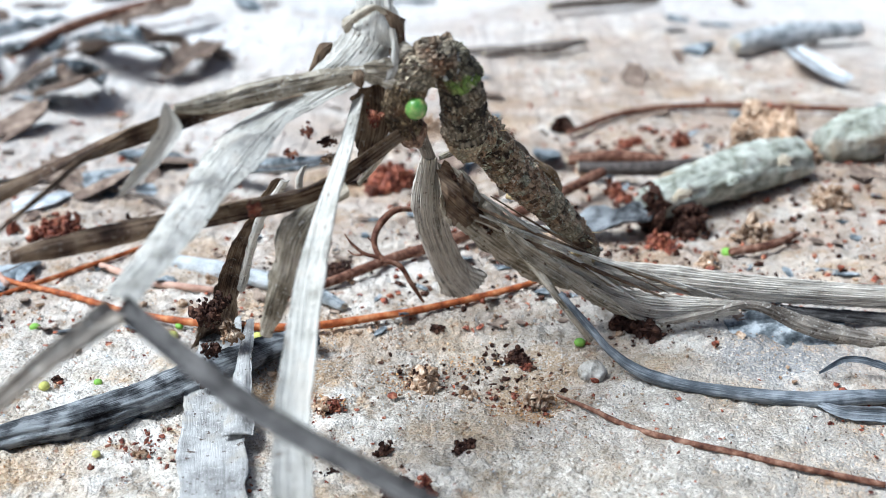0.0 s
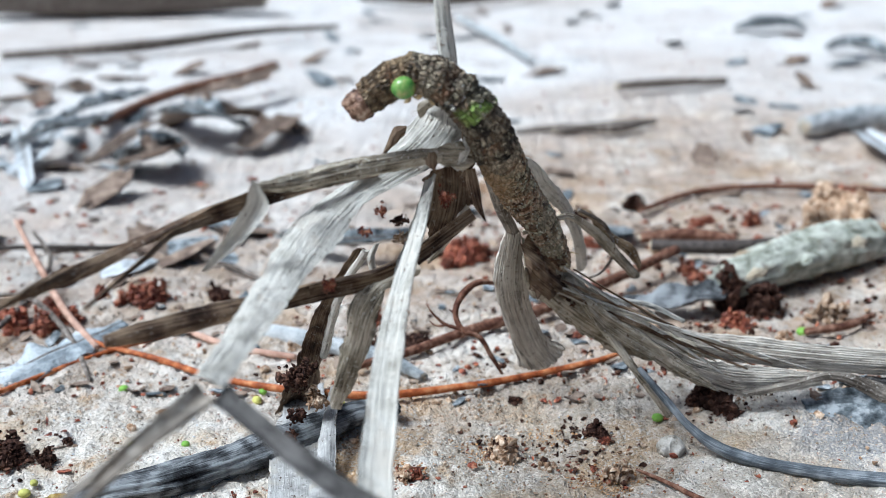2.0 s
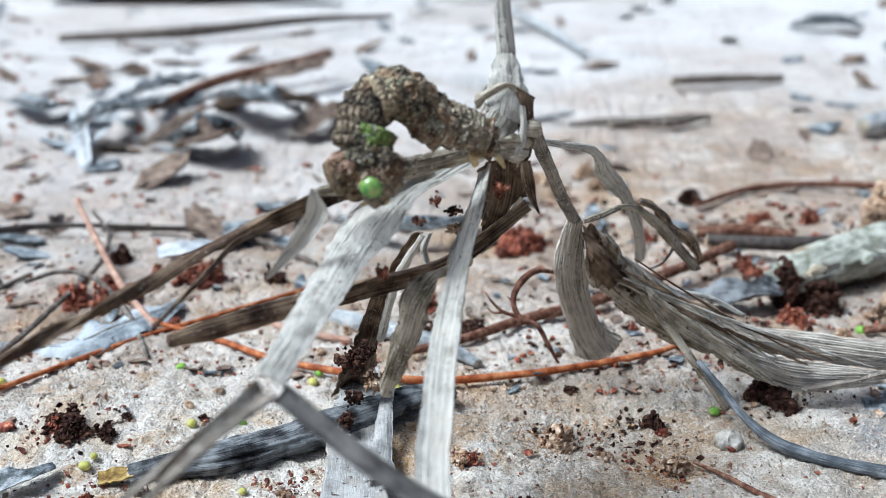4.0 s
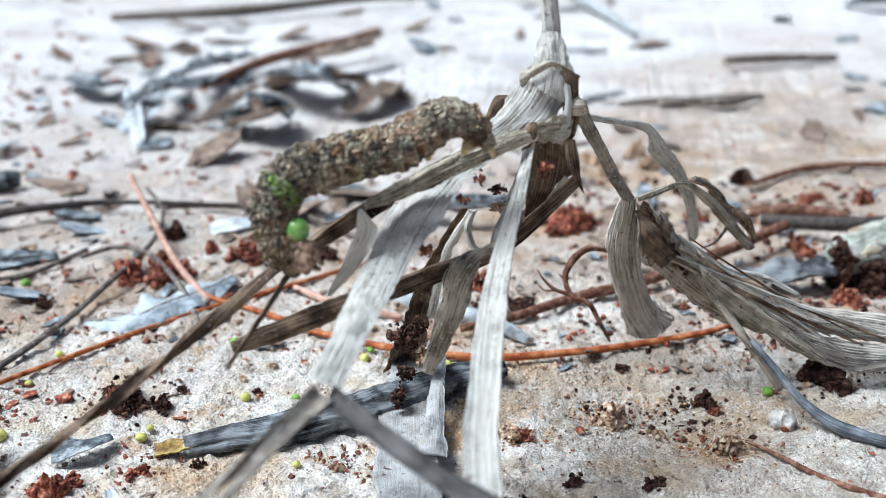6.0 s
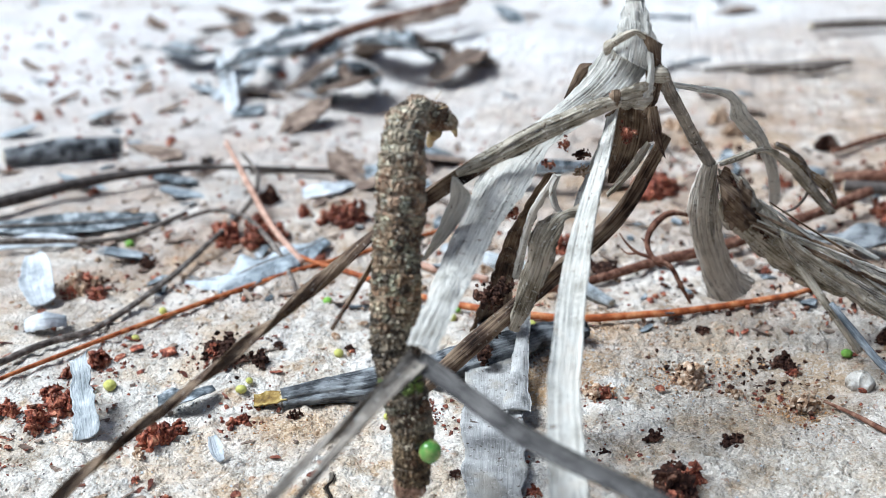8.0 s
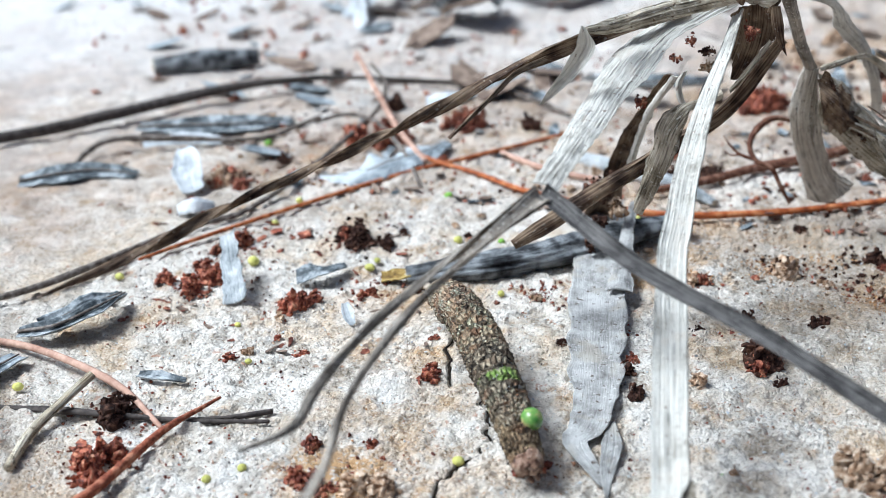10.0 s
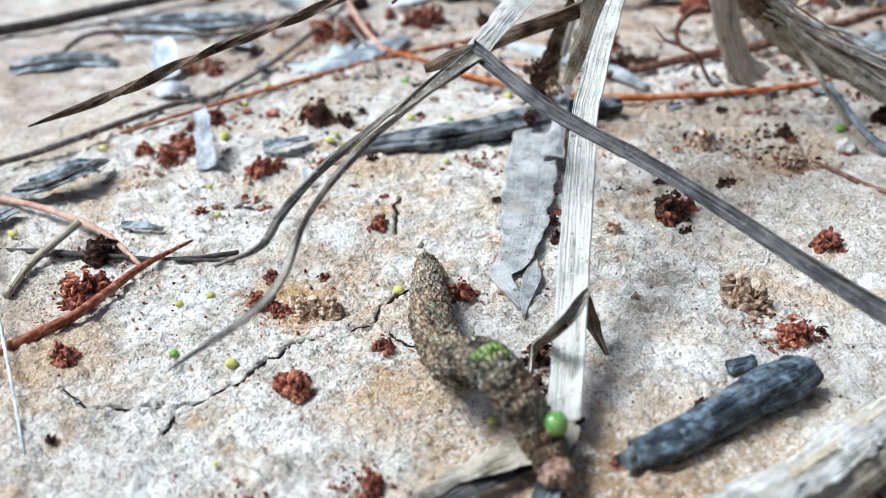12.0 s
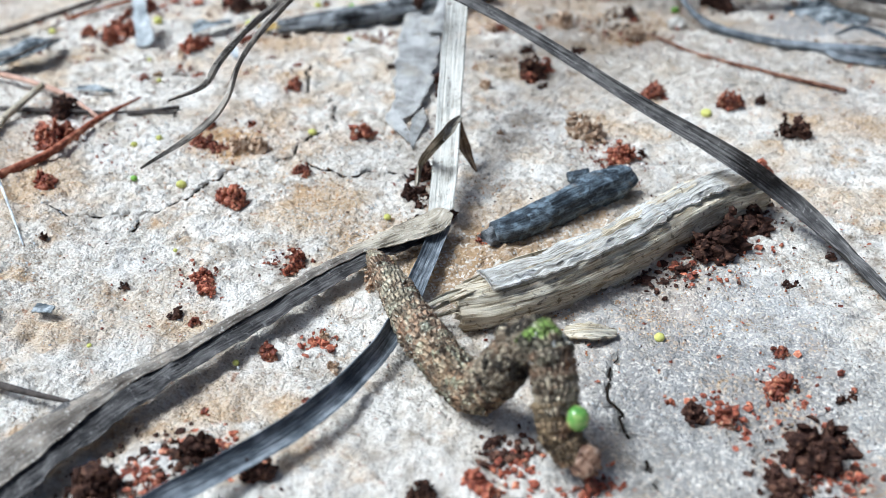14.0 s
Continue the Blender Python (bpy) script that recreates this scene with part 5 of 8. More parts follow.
SEGMENTS = []
GIRTH = ((0, 0.05, 0.14, 0.32, 0.5, 0.75, 0.9, 1.0, 1.1), (0.44, 0.60, 0.80, 0.98, 1.0, 0.96, 0.86, 0.78, 0.72))
for k in range(BODY):
    u = k / (BODY - 1)
    ra, rb = (2.16 * float(np.interp(v, *GIRTH)) for v in (u, u + 1 / BODY))
    skin = SKIN if k < 8 else SKIN_MID if k < 13 else SKIN_GREEN if k == 16 else SKIN_FRONT if k < 19 else SKIN_NECK
    if k < BODY - 1:
        seg = barrel("body_segment", 1.75, ra, rb, skin, 60 + k, 0.10 if k else 0.6)
    else:
        seg = ball("head", (0, 0, 0), (1.4, 1.4, 1.35), HEAD, 7, 0.3, 4)
        seg.parent = caterpillar
        seg["label"] = "round mottled red-brown head"
        for side in (-1, 1):
            lobe = ball("head_lobe", (0.3, 0.45 * side, 0.25), (1.1, 1.0, 1.15), HEAD, 8 + side, 0.3, 3)
            lobe.parent = seg
            limb("mouthpart", seg, [(1.1, 0.35 * side, -0.8), (1.55, 0.25 * side, -1.2)], (0.3, 0.18), HEAD)
    SEGMENTS.append(seg)
    if k in (0, 5):
        for side in (-1, 1):
            limb("proleg", seg, [(0, 0.8 * side, -0.9), (-0.3 if k == 0 else 0.1, 1.0 * side, -2.0), (-0.8 if k == 0 else 0.2, 1.1 * side, -2.8)], (0.65, 0.4, 0.3), LEG, k)
    if k == 0:
        limb("clasper", seg, [(-0.9, 0, -0.2), (-2.0, 0.1, -0.7), (-2.9, 0.2, -1.5)], (0.5, 0.32, 0.16), LEG, 3)
    if k in (17, 18, 19):
        for side in (-1, 1):
            limb("leg", seg, [(0, 0.8 * side, -1.1), (0.3, 1.2 * side, -2.0), (0.8, 0.9 * side, -2.7)], (0.4, 0.26, 0.08), LEG, k)
    if k in (1, 5, 10):
        for side in (-1, 1):
            limb("bristle", seg, [(0, 0.5 * side, 1.8), (-0.2, 0.8 * side, 2.7)], (0.05, 0.02), LEG, k)
bead = ball("green_bead", (0.0, 1.7, 1.1), (1.08, 1.02, 1.02), GREEN, 3, 0.05, 3)
bead.parent = SEGMENTS[19]
bead["label"] = "glossy bright green bead"

SPINES = []


def bend(t, *points):
    """The body's line at t seconds, tail first, in millimetres."""
    SPINES.append((t, points))


bend(0.0, (17.8, 125.0, 9.8), (14.7, 123.5, 13.8), (10.7, 121.0, 18.5), (6.8, 117.5, 23.4), (4.2, 114.0, 27.5), (2.9, 110.5, 28.2), (2.5, 107.5, 32.4), (1.9, 105.5, 35.8), (0.7, 104.6, 37.5), (-1.0, 104.4, 37.0), (-2.2, 104.6, 35.3), (-3.0, 105.2, 33.1), (-2.7, 106.4, 30.8), (-1.8, 108.0, 29.0))
bend(0.5, (18.2, 127.0, 10.1), (12.9, 124.0, 14.6), (7.4, 119.0, 20.1), (3.7, 116.5, 24.6), (0.8, 114.0, 28.4), (-1.1, 111.0, 33.6), (-2.3, 108.0, 37.6), (-3.4, 105.6, 40.4), (-4.6, 104.0, 42.3), (-6.2, 103.0, 43.2), (-8.0, 102.3, 43.3), (-9.6, 102.0, 42.9))
bend(1.0, (6.1, 123.0, 16.6), (3.8, 120.0, 22.9), (-0.3, 115.0, 29.7), (-3.2, 104.0, 36.9), (-4.3, 101.3, 41.2), (-5.4, 101.3, 44.1), (-7.3, 101.3, 45.2), (-9.7, 101.3, 45.2), (-11.7, 101.0, 44.9))
bend(1.5, (6.1, 123.0, 13.0), (3.8, 121.0, 19.4), (0.9, 117.0, 26.1), (-1.8, 111.0, 32.4), (-3.5, 104.5, 37.6), (-5.3, 101.0, 40.5), (-8.0, 100.5, 41.2), (-11.3, 104.0, 39.6), (-13.9, 108.5, 36.2), (-15.6, 112.5, 31.9), (-15.8, 114.5, 28.0))
bend(2.0, (5.0, 124.0, 17.6), (2.2, 120.0, 23.9), (-0.9, 116.0, 29.4), (-2.9, 104.0, 36.6), (-4.7, 101.3, 40.6), (-7.1, 101.3, 42.8), (-9.6, 101.3, 43.8), (-12.0, 101.3, 43.0), (-14.1, 101.0, 41.6), (-15.5, 101.0, 40.1))
bend(2.5, (3.4, 118.0, 26.3), (1.8, 115.0, 31.1), (-0.8, 111.0, 34.7), (-3.5, 101.3, 38.1), (-5.8, 101.3, 39.5), (-7.8, 101.3, 41.1), (-10.0, 101.3, 42.1), (-12.0, 101.3, 41.9), (-12.9, 100.5, 40.3), (-13.4, 99.5, 38.5), (-15.0, 98.5, 37.4), (-15.7, 98.0, 37.2))
bend(3.0, (0.1, 119.0, 22.1), (0.4, 117.0, 25.9), (-1.1, 113.0, 30.7), (-3.5, 101.3, 36.8), (-6.4, 101.3, 38.6), (-9.4, 101.3, 39.9), (-12.1, 101.3, 40.6), (-13.8, 100.0, 40.1), (-14.4, 99.0, 38.1), (-15.8, 98.0, 36.9), (-17.5, 97.5, 36.6))
bend(3.5, (-5.4, 101.3, 36.3), (-6.8, 101.3, 37.4), (-8.9, 101.3, 37.3), (-10.7, 101.3, 38.6), (-12.1, 101.0, 40.4), (-13.7, 99.5, 41.5), (-15.1, 98.5, 40.5), (-15.3, 97.5, 38.7), (-15.6, 97.0, 37.2), (-17.2, 96.0, 36.5), (-19.0, 95.0, 36.3))
bend(5.8, (-13.6, 97.0, 35.2), (-14.8, 97.0, 37.2), (-16.6, 96.0, 39.0), (-18.4, 95.5, 38.8), (-20.7, 94.5, 36.7), (-23.4, 93.0, 35.4), (-25.9, 91.0, 34.3), (-27.8, 89.5, 32.7), (-28.7, 88.5, 30.5), (-28.1, 88.0, 28.8), (-26.3, 87.5, 28.7))
bend(6.0, (-14.2, 97.0, 35.1), (-15.7, 96.5, 36.6), (-17.3, 96.0, 37.3), (-19.1, 95.0, 36.5), (-21.7, 94.0, 35.1), (-24.4, 93.0, 34.6), (-27.1, 91.0, 34.2), (-29.5, 89.5, 33.4), (-30.8, 88.5, 31.5), (-30.8, 88.0, 29.2), (-29.6, 87.5, 27.5), (-27.7, 87.0, 27.4))
bend(6.2, (-14.8, 97.0, 34.9), (-16.4, 95.2, 36.7), (-18.1, 93.3, 37.1), (-20.2, 91.0, 36.1), (-22.5, 89.5, 34.8), (-25.5, 88.0, 33.6), (-28.5, 86.5, 32.6), (-31.4, 85.0, 31.6), (-33.3, 84.0, 29.9), (-34.1, 83.5, 27.6))
bend(6.5, (-15.3, 97.0, 34.4), (-16.7, 95.2, 36.2), (-18.7, 93.3, 36.4), (-21.2, 90.5, 36.0), (-23.8, 89.0, 35.0), (-26.2, 87.0, 33.8), (-27.5, 86.0, 31.4), (-28.4, 84.5, 28.5), (-29.0, 83.5, 24.9), (-29.5, 82.5, 21.9), (-30.4, 82.0, 18.7), (-31.4, 81.5, 16.4))
bend(7.0, (-18.9, 95.5, 32.6), (-20.7, 93.7, 34.6), (-22.6, 91.8, 36.0), (-24.3, 90.0, 35.6), (-25.4, 89.0, 34.1), (-27.3, 87.5, 31.2), (-29.8, 86.5, 29.2), (-32.4, 85.0, 27.9), (-33.2, 84.0, 26.1), (-32.6, 83.0, 23.1), (-31.3, 82.0, 20.0), (-29.7, 81.5, 17.2))
bend(7.5, (-19.3, 95.5, 32.8), (-21.8, 93.2, 34.5), (-24.4, 90.8, 34.8), (-26.2, 88.0, 33.3), (-27.9, 87.0, 30.5), (-28.9, 86.0, 27.1), (-29.4, 84.5, 23.5), (-29.0, 83.0, 20.0), (-28.0, 82.0, 16.3), (-26.6, 81.5, 12.7), (-25.5, 81.0, 9.5), (-24.6, 80.5, 6.6))
bend(8.0, (-24.4, 93.0, 34.4), (-26.2, 91.2, 35.5), (-27.5, 89.3, 35.5), (-27.5, 87.0, 32.9), (-27.6, 86.0, 29.2), (-27.8, 85.0, 25.3), (-27.7, 83.5, 21.8), (-27.6, 82.5, 17.9), (-26.9, 81.5, 14.1), (-26.1, 81.0, 10.6), (-25.9, 80.5, 7.4), (-26.2, 80.0, 4.0))
bend(8.5, (-25.2, 92.0, 33.2), (-26.8, 90.2, 34.0), (-28.2, 88.3, 32.3), (-29.6, 86.0, 29.8), (-30.9, 85.0, 26.9), (-31.2, 83.5, 23.1), (-30.9, 82.5, 19.2), (-30.6, 81.5, 15.1), (-30.0, 80.5, 11.1), (-29.7, 80.0, 7.8), (-27.8, 79.0, 5.9), (-24.8, 78.0, 4.8))
bend(9.0, (-31.4, 92.0, 28.1), (-31.1, 91.5, 26.0), (-32.3, 90.5, 23.1), (-34.0, 89.5, 19.9), (-35.3, 88.5, 16.6), (-36.4, 87.5, 12.7), (-35.7, 86.5, 8.9), (-33.4, 86.0, 6.3), (-32.0, 85.5, 3.5), (-30.1, 84.5, 2.1), (-26.0, 83.0, 1.1))
bend(9.2, (-42.3, 99.2, 2.5), (-40.6, 98.8, 6.0), (-38.4, 98.4, 8.0), (-35.6, 95.1, 8.0), (-33.4, 91.1, 7.0), (-31.8, 87.0, 6.0), (-30.4, 83.2, 5.0), (-29.0, 80.3, 4.0), (-27.1, 78.7, 3.0), (-25.0, 76.9, 2.5))
bend(9.8, (-42.3, 99.2, 2.4), (-38.2, 92.0, 3.0), (-33.2, 84.5, 3.0), (-29.0, 77.5, 2.8), (-25.0, 70.5, 2.6), (-21.5, 64.0, 2.3))
bend(10.1, (-35.5, 87.0, 2.4), (-34.0, 84.5, 6.0), (-31.5, 80.5, 8.5), (-28.5, 75.5, 9.0), (-25.5, 70.5, 7.0), (-23.0, 66.5, 4.0), (-21.2, 63.0, 2.3))
bend(10.4, (-28.3, 74.2, 2.4), (-27.9, 73.0, 7.0), (-26.8, 71.0, 11.0), (-25.2, 68.5, 12.5), (-23.6, 66.5, 10.0), (-22.4, 65.0, 6.0), (-21.3, 63.0, 2.8), (-20.6, 61.0, 2.2))
bend(10.8, (-28.3, 74.2, 2.2), (-27.0, 71.0, 5.5), (-25.0, 66.5, 8.5), (-22.5, 61.5, 9.0), (-20.3, 57.0, 6.5), (-18.8, 53.5, 3.5), (-17.8, 51.0, 2.3))
bend(11.3, (-28.3, 74.2, 2.0), (-26.3, 67.8, 2.5), (-23.7, 61.1, 4.0), (-20.2, 53.7, 7.0), (-17.8, 48.5, 9.0), (-16.9, 46.4, 7.5), (-16.6, 46.4, 4.5), (-16.1, 45.4, 2.5), (-15.3, 42.6, 2.0))
bend(11.5, (-26.6, 69.9, 2.0), (-24.6, 64.2, 2.5), (-21.9, 56.2, 4.5), (-19.1, 48.3, 8.0), (-17.3, 43.0, 9.5), (-16.7, 41.3, 7.5), (-16.6, 41.3, 4.5), (-16.0, 40.4, 2.5), (-15.0, 37.7, 2.0))
bend(12.0, (-26.9, 70.4, 2.0), (-24.0, 62.1, 2.5), (-21.3, 55.0, 2.5), (-17.0, 47.0, 5.0), (-13.1, 42.8, 8.0), (-10.4, 40.4, 7.5), (-8.5, 40.1, 4.5), (-6.8, 39.0, 2.5), (-5.5, 36.3, 2.0))
bend(12.5, (-23.9, 52.7, 2.5), (-20.6, 47.3, 2.7), (-16.2, 40.3, 4.0), (-11.9, 34.2, 6.5), (-8.4, 31.2, 7.0), (-5.8, 29.9, 5.0), (-3.9, 28.7, 3.0), (-1.9, 25.5, 2.3))
bend(13.0, (-18.6, 47.8, 2.7), (-14.9, 43.5, 3.0), (-11.5, 38.0, 4.0), (-8.2, 32.5, 4.5), (-5.6, 29.3, 3.5), (-3.2, 26.9, 2.6), (-0.9, 24.3, 2.2))
bend(13.5, (-12.9, 42.6, 3.0), (-10.5, 35.9, 3.5), (-7.7, 31.6, 3.0), (-4.5, 26.5, 3.5), (-0.5, 19.9, 6.5), (2.8, 17.1, 9.5), (4.8, 17.4, 7.0), (6.0, 18.1, 3.5), (7.3, 16.1, 2.3))
bend(14.0, (-11.2, 30.7, 4.5), (-7.6, 26.1, 3.5), (-4.0, 20.9, 2.6), (-0.4, 16.1, 2.6), (2.9, 12.2, 3.2), (5.3, 11.0, 6.5), (7.3, 11.3, 9.5), (9.3, 10.3, 9.5), (10.3, 8.3, 7.2), (10.7, 7.1, 5.0), (12.0, 6.2, 3.0), (14.3, 5.2, 2.3))


def body_poses(points):
    """The poses of all segments along a line, belly turned down and away."""
    c = smooth(points, 120)
    s = np.r_[0, np.cumsum(np.linalg.norm(np.diff(c, axis=0), axis=1))]
    out = []
    for k in range(BODY):
        at = s[-1] * (0.03 + 0.94 * k / (BODY - 1))
        q = np.array([np.interp(at, s, c[:, i]) for i in range(3)])
        a, b = max(at - 1.6, 0), min(at + 1.6, s[-1])
        tan = unit(np.array([np.interp(b, s, c[:, i]) - np.interp(a, s, c[:, i]) for i in range(3)]))
        side = unit(np.cross((0.0, -0.75, 0.66), tan))
        up = np.cross(tan, side)
        m = Matrix((tan, side, up)).transposed().to_4x4()
        m.translation = Vector((q - REST) * MM)
        out.append(m)
    return out

# ---- things on the soil ----
def stick(name, points, radii, mat, label, category, lift=None, **kw):
    r = lift if lift is not None else float(np.mean(radii)) * 0.75
    line = [(x, y, z + r) for x, y, z in points]
    ob = thing(rod(name, line, radii, mat, **kw), label, category)
    if name in ("stick", "log", "bark_strip", "weathered_stick"):
        for a, b, k in ((0, 1, radii[0]), (-1, -2, radii[-1])):
            way = np.array(line[a], float) - line[b]
            broken_end(ob, tuple(np.array(line[a]) + unit(way) * k * 0.1), way, k * 0.9 * kw.get("flatten", 1.0), WOOD_TAN, 7, label="pale broken end")
    return ob


def broken_end(ob, centre, toward, r, mat, seed_of, name="broken_end", label="dark broken end"):
    """A rough splintered face that closes the end of a stick."""
    t = unit(np.array(toward, float))
    side = unit(np.cross(t, (0.1, 0.2, 1.0)))
    up = np.cross(side, t)
    q = np.random.RandomState(seed_of)
    rings, sides = 6, 22
    verts, faces = [tuple(np.array(centre) - t * r * 0.25)], []
    for i in range(1, rings + 1):
        for j in range(sides):
            a = 6.2832 * j / sides
            k = r * i / rings * (1 + 0.08 * q.randn())
            verts.append(tuple(np.array(centre) + side * math.cos(a) * k + up * math.sin(a) * k + t * r * (0.22 * q.randn() * (i < rings) - 0.15)))
    for j in range(sides):
        faces.append((0, 1 + j, 1 + (j + 1) % sides))
    for i in range(rings - 1):
        for j in range(sides):
            a, b = 1 + i * sides + j, 1 + i * sides + (j + 1) % sides
            faces.append((a, a + sides, b + sides, b))
    end = under(mesh_ob(name, verts, faces, mat, flat=True, at=centre), ob)
    end["label"] = label
    return end


CRUMB_LABEL = {"red_brown_crumb": "red-brown lump of crumbs on the soil", "dark_crumb": "dark lump of crumbs on the soil", "tan_soil_crumb": "tan crumbly clod of soil"}
CLOD_N = [0]


def clod(x, y, r, mat):
    CLOD_N[0] += 1
    ob = crumbs("soil_clod" if mat is CLOD_TAN else "soil_crumb", (x, y, gz(x, y)), r, mat, CLOD_N[0] * 13 + 5)
    return thing(ob, CRUMB_LABEL[mat.name], "soil clod" if mat is CLOD_TAN else "crumbs", "crumbs on the soil")


def seed(x, y, r, mat):
    r = r * 0.85
    z = gz(x, y)
    ob = ball("seed", (x, y, z + r * 0.7), (r * 1.15, r, r * 0.85), mat, x * 0.37 + y, 0.08, 2)
    ob.rotation_euler = (0.2, 0.1, (x * 7 + y * 3) % 3)
    return thing(ob, "tiny yellow-green seed on the soil" if mat is SEED_Y else "tiny fresh green seed on the soil", "seed", "seeds on the soil")


def scrap(name, points, widths, mat, label, category="leaf scrap", **kw):
    kw.setdefault("face", (0.0, -0.25, 1.0))
    kw.setdefault("n", 28)
    kw.setdefault("fray", 0.09)
    ob = thing(strip(name, points, widths, mat, **kw), label, category)
    if category == "dead leaf" and max(widths) > 2.3:
        rib = [(x, y, z + 0.25) for x, y, z in points]
        under(rod("midrib", rib, (0.22, 0.2, 0.08), TWIG_GREY, n=20, sides=6, seed=3), ob)
    return ob


# needles and stems
stick("stalk", [(-77.2, 170.9, 7.0), (-68.3, 156.3, 5.0), (-61.1, 145.6, 2.5), (-54.1, 137.3, 0.8)], (0.35, 0.45, 0.5, 0.4), NEEDLE_PINK, "faded pink dry stalk leaning over the soil", "stalk", n=40, seed=79, grain=0.1)
stick("pine_needle", [(-57.8, 141.2, 1.4), (-53.9, 138.1, 1.0), (-45.0, 134.4, 0.6), (-37.0, 129.7, 0.5), (-27.6, 126.5, 0.6), (-16.9, 125.4, 0.6), (-8.0, 127.6, 0.6), (0.1, 130.8, 0.6), (9.2, 135.3, 0.8), (14.4, 139.8, 0.6)], (0.32, 0.36, 0.4, 0.42, 0.46, 0.46, 0.42, 0.3), NEEDLE, "long orange-brown pine needle lying on the soil", "pine needle", n=90, seed=2, grain=0.1)
stick("pine_needle", [(-79.2, 97.3, 0.6), (-74.8, 104.9, 0.6), (-65.7, 118.9, 0.6), (-55.5, 132.9, 0.7), (-46.9, 141.9, 0.9), (-36.1, 152.8, 1.2), (-37.1, 151.8, 1.0)], (0.22, 0.3, 0.34, 0.32, 0.28), NEEDLE, "long orange-brown pine needle lying on the soil", "pine needle", n=80, seed=3, grain=0.1)
stick("twig", [(-20.2, 133.0, 0.6), (-13.6, 137.0, 0.9), (-6.5, 143.2, 1.2), (1.7, 149.0, 1.4), (12.2, 159.5, 1.8), (24.7, 173.2, 2.4)], (0.5, 0.65, 0.7, 0.75, 0.8), TWIG_RED, "dull red-brown twig lying on the soil", "twig", n=70, seed=4, grain=0.12)
stick("twig", [(12.2, 109.3, 0.5), (15.1, 106.7, 0.5), (18.6, 103.1, 0.5), (22.6, 100.6, 0.5), (28.1, 98.1, 0.5), (32.8, 95.8, 0.5), (40.5, 92.5, 0.5)], (0.16, 0.3, 0.32, 0.3, 0.3, 0.3), TWIG_RED, "thin rough red-brown twig on the soil", "twig", n=110, seed=5, rough=0.05)
stick("grass_stem", [(-90.5, 82.5, 0.8), (-86.0, 88.7, 0.8), (-77.7, 107.0, 0.8), (-72.7, 113.0, 0.9), (-69.6, 126.3, 1.4), (-68.3, 141.3, 2.0), (-67.3, 153.1, 3.0), (-68.8, 161.9, 4.5), (-73.5, 168.3, 6.0)], (0.45, 0.45, 0.42, 0.4, 0.3), TWIG_GREY, "thin curved grey-brown grass stem", "grass stem", n=80, seed=6, grain=0.1)
stick("grass_stem", [(-75.5, 146.6, 2.5), (-71.3, 149.4, 3.2), (-66.2, 147.7, 3.2), (-61.8, 143.5, 2.4), (-56.9, 137.1, 1.2), (-52.0, 128.0, 0.6)], (0.3, 0.38, 0.4, 0.38, 0.25), TWIG_GREY, "thin arched grey stem", "grass stem", n=50, seed=7)
stick("stick", [(-128.3, 128.6, 1.0), (-118.8, 138.2, 1.0), (-101.3, 161.4, 1.2), (-89.3, 169.9, 1.6), (-79.0, 174.4, 1.2), (-55.9, 176.4, 0.8)], (1.0, 1.1, 0.9, 0.45, 0.3), TWIG_DARK, "long dark stick tapering to a thin end", "stick", n=60, seed=8, grain=0.15)
stick("grass_stem", [(-103.3, 137.5, 0.6), (-92.1, 139.8, 0.6), (-82.9, 142.8, 0.6), (-78.0, 154.4, 0.6)], (0.5, 0.5, 0.4, 0.3), TWIG_GREY, "thin grey stem on the soil", "grass stem", n=40, seed=9)
stick("grass_stem", [(-75.1, 175.0, 0.6), (-61.9, 176.2, 0.8), (-47.1, 171.0, 0.9), (-37.7, 163.4, 0.6)], (0.35, 0.4, 0.4, 0.3), TWIG_GREY, "thin grey stem on the soil", "grass stem", n=40, seed=10)
stick("pine_needle", [(-87.7, 74.5, 0.5), (-80.5, 74.4, 0.6), (-72.2, 71.5, 1.2), (-64.4, 68.3, 0.9), (-57.4, 63.5, 0.4)], (0.4, 0.45, 0.4, 0.25), NEEDLE_PINK, "faded pink pine needle on the soil", "pine needle", n=50, seed=11)
stick("pine_needle", [(-63.3, 40.2, 0.4), (-61.7, 44.8, 0.5), (-58.2, 51.9, 0.8), (-56.7, 62.4, 0.9), (-53.4, 68.2, 1.6)], (0.5, 0.58, 0.56, 0.48, 0.15), NEEDLE_RED, "red-brown pine needle on the soil", "pine needle", n=60, seed=12, grain=0.15, rough=0.2)
stick("twig", [(-78.8, 62.5, 0.3), (-68.3, 64.1, 0.4), (-58.9, 64.9, 0.4), (-52.9, 66.4, 0.4), (-48.2, 68.8, 0.5)], (0.3, 0.32, 0.3, 0.25, 0.3), TWIG_DARK, "thin dark twig with a knobbed end", "twig", n=60, seed=13, rough=0.3)
stick("stalk", [(-67.8, 53.8, 0.5), (-69.0, 59.0, 0.7), (-68.5, 63.6, 1.4), (-67.4, 67.8, 2.4)], (0.5, 0.6, 0.5, 0.45), WOOD_TAN, "short pale tan stalk", "stalk", n=36, seed=14, grain=0.15)
stick("fibre", [(-95.0, 87.3, 4.0), (-80.0, 66.4, 3.4), (-67.2, 51.2, 2.6), (-58.0, 40.1, 1.6), (-50.8, 31.1, 0.4)], (0.16, 0.2, 0.22, 0.18, 0.1), CHIP_WHITE, "thin pale grey fibre", "fibre", n=50, seed=15, rough=0.3)
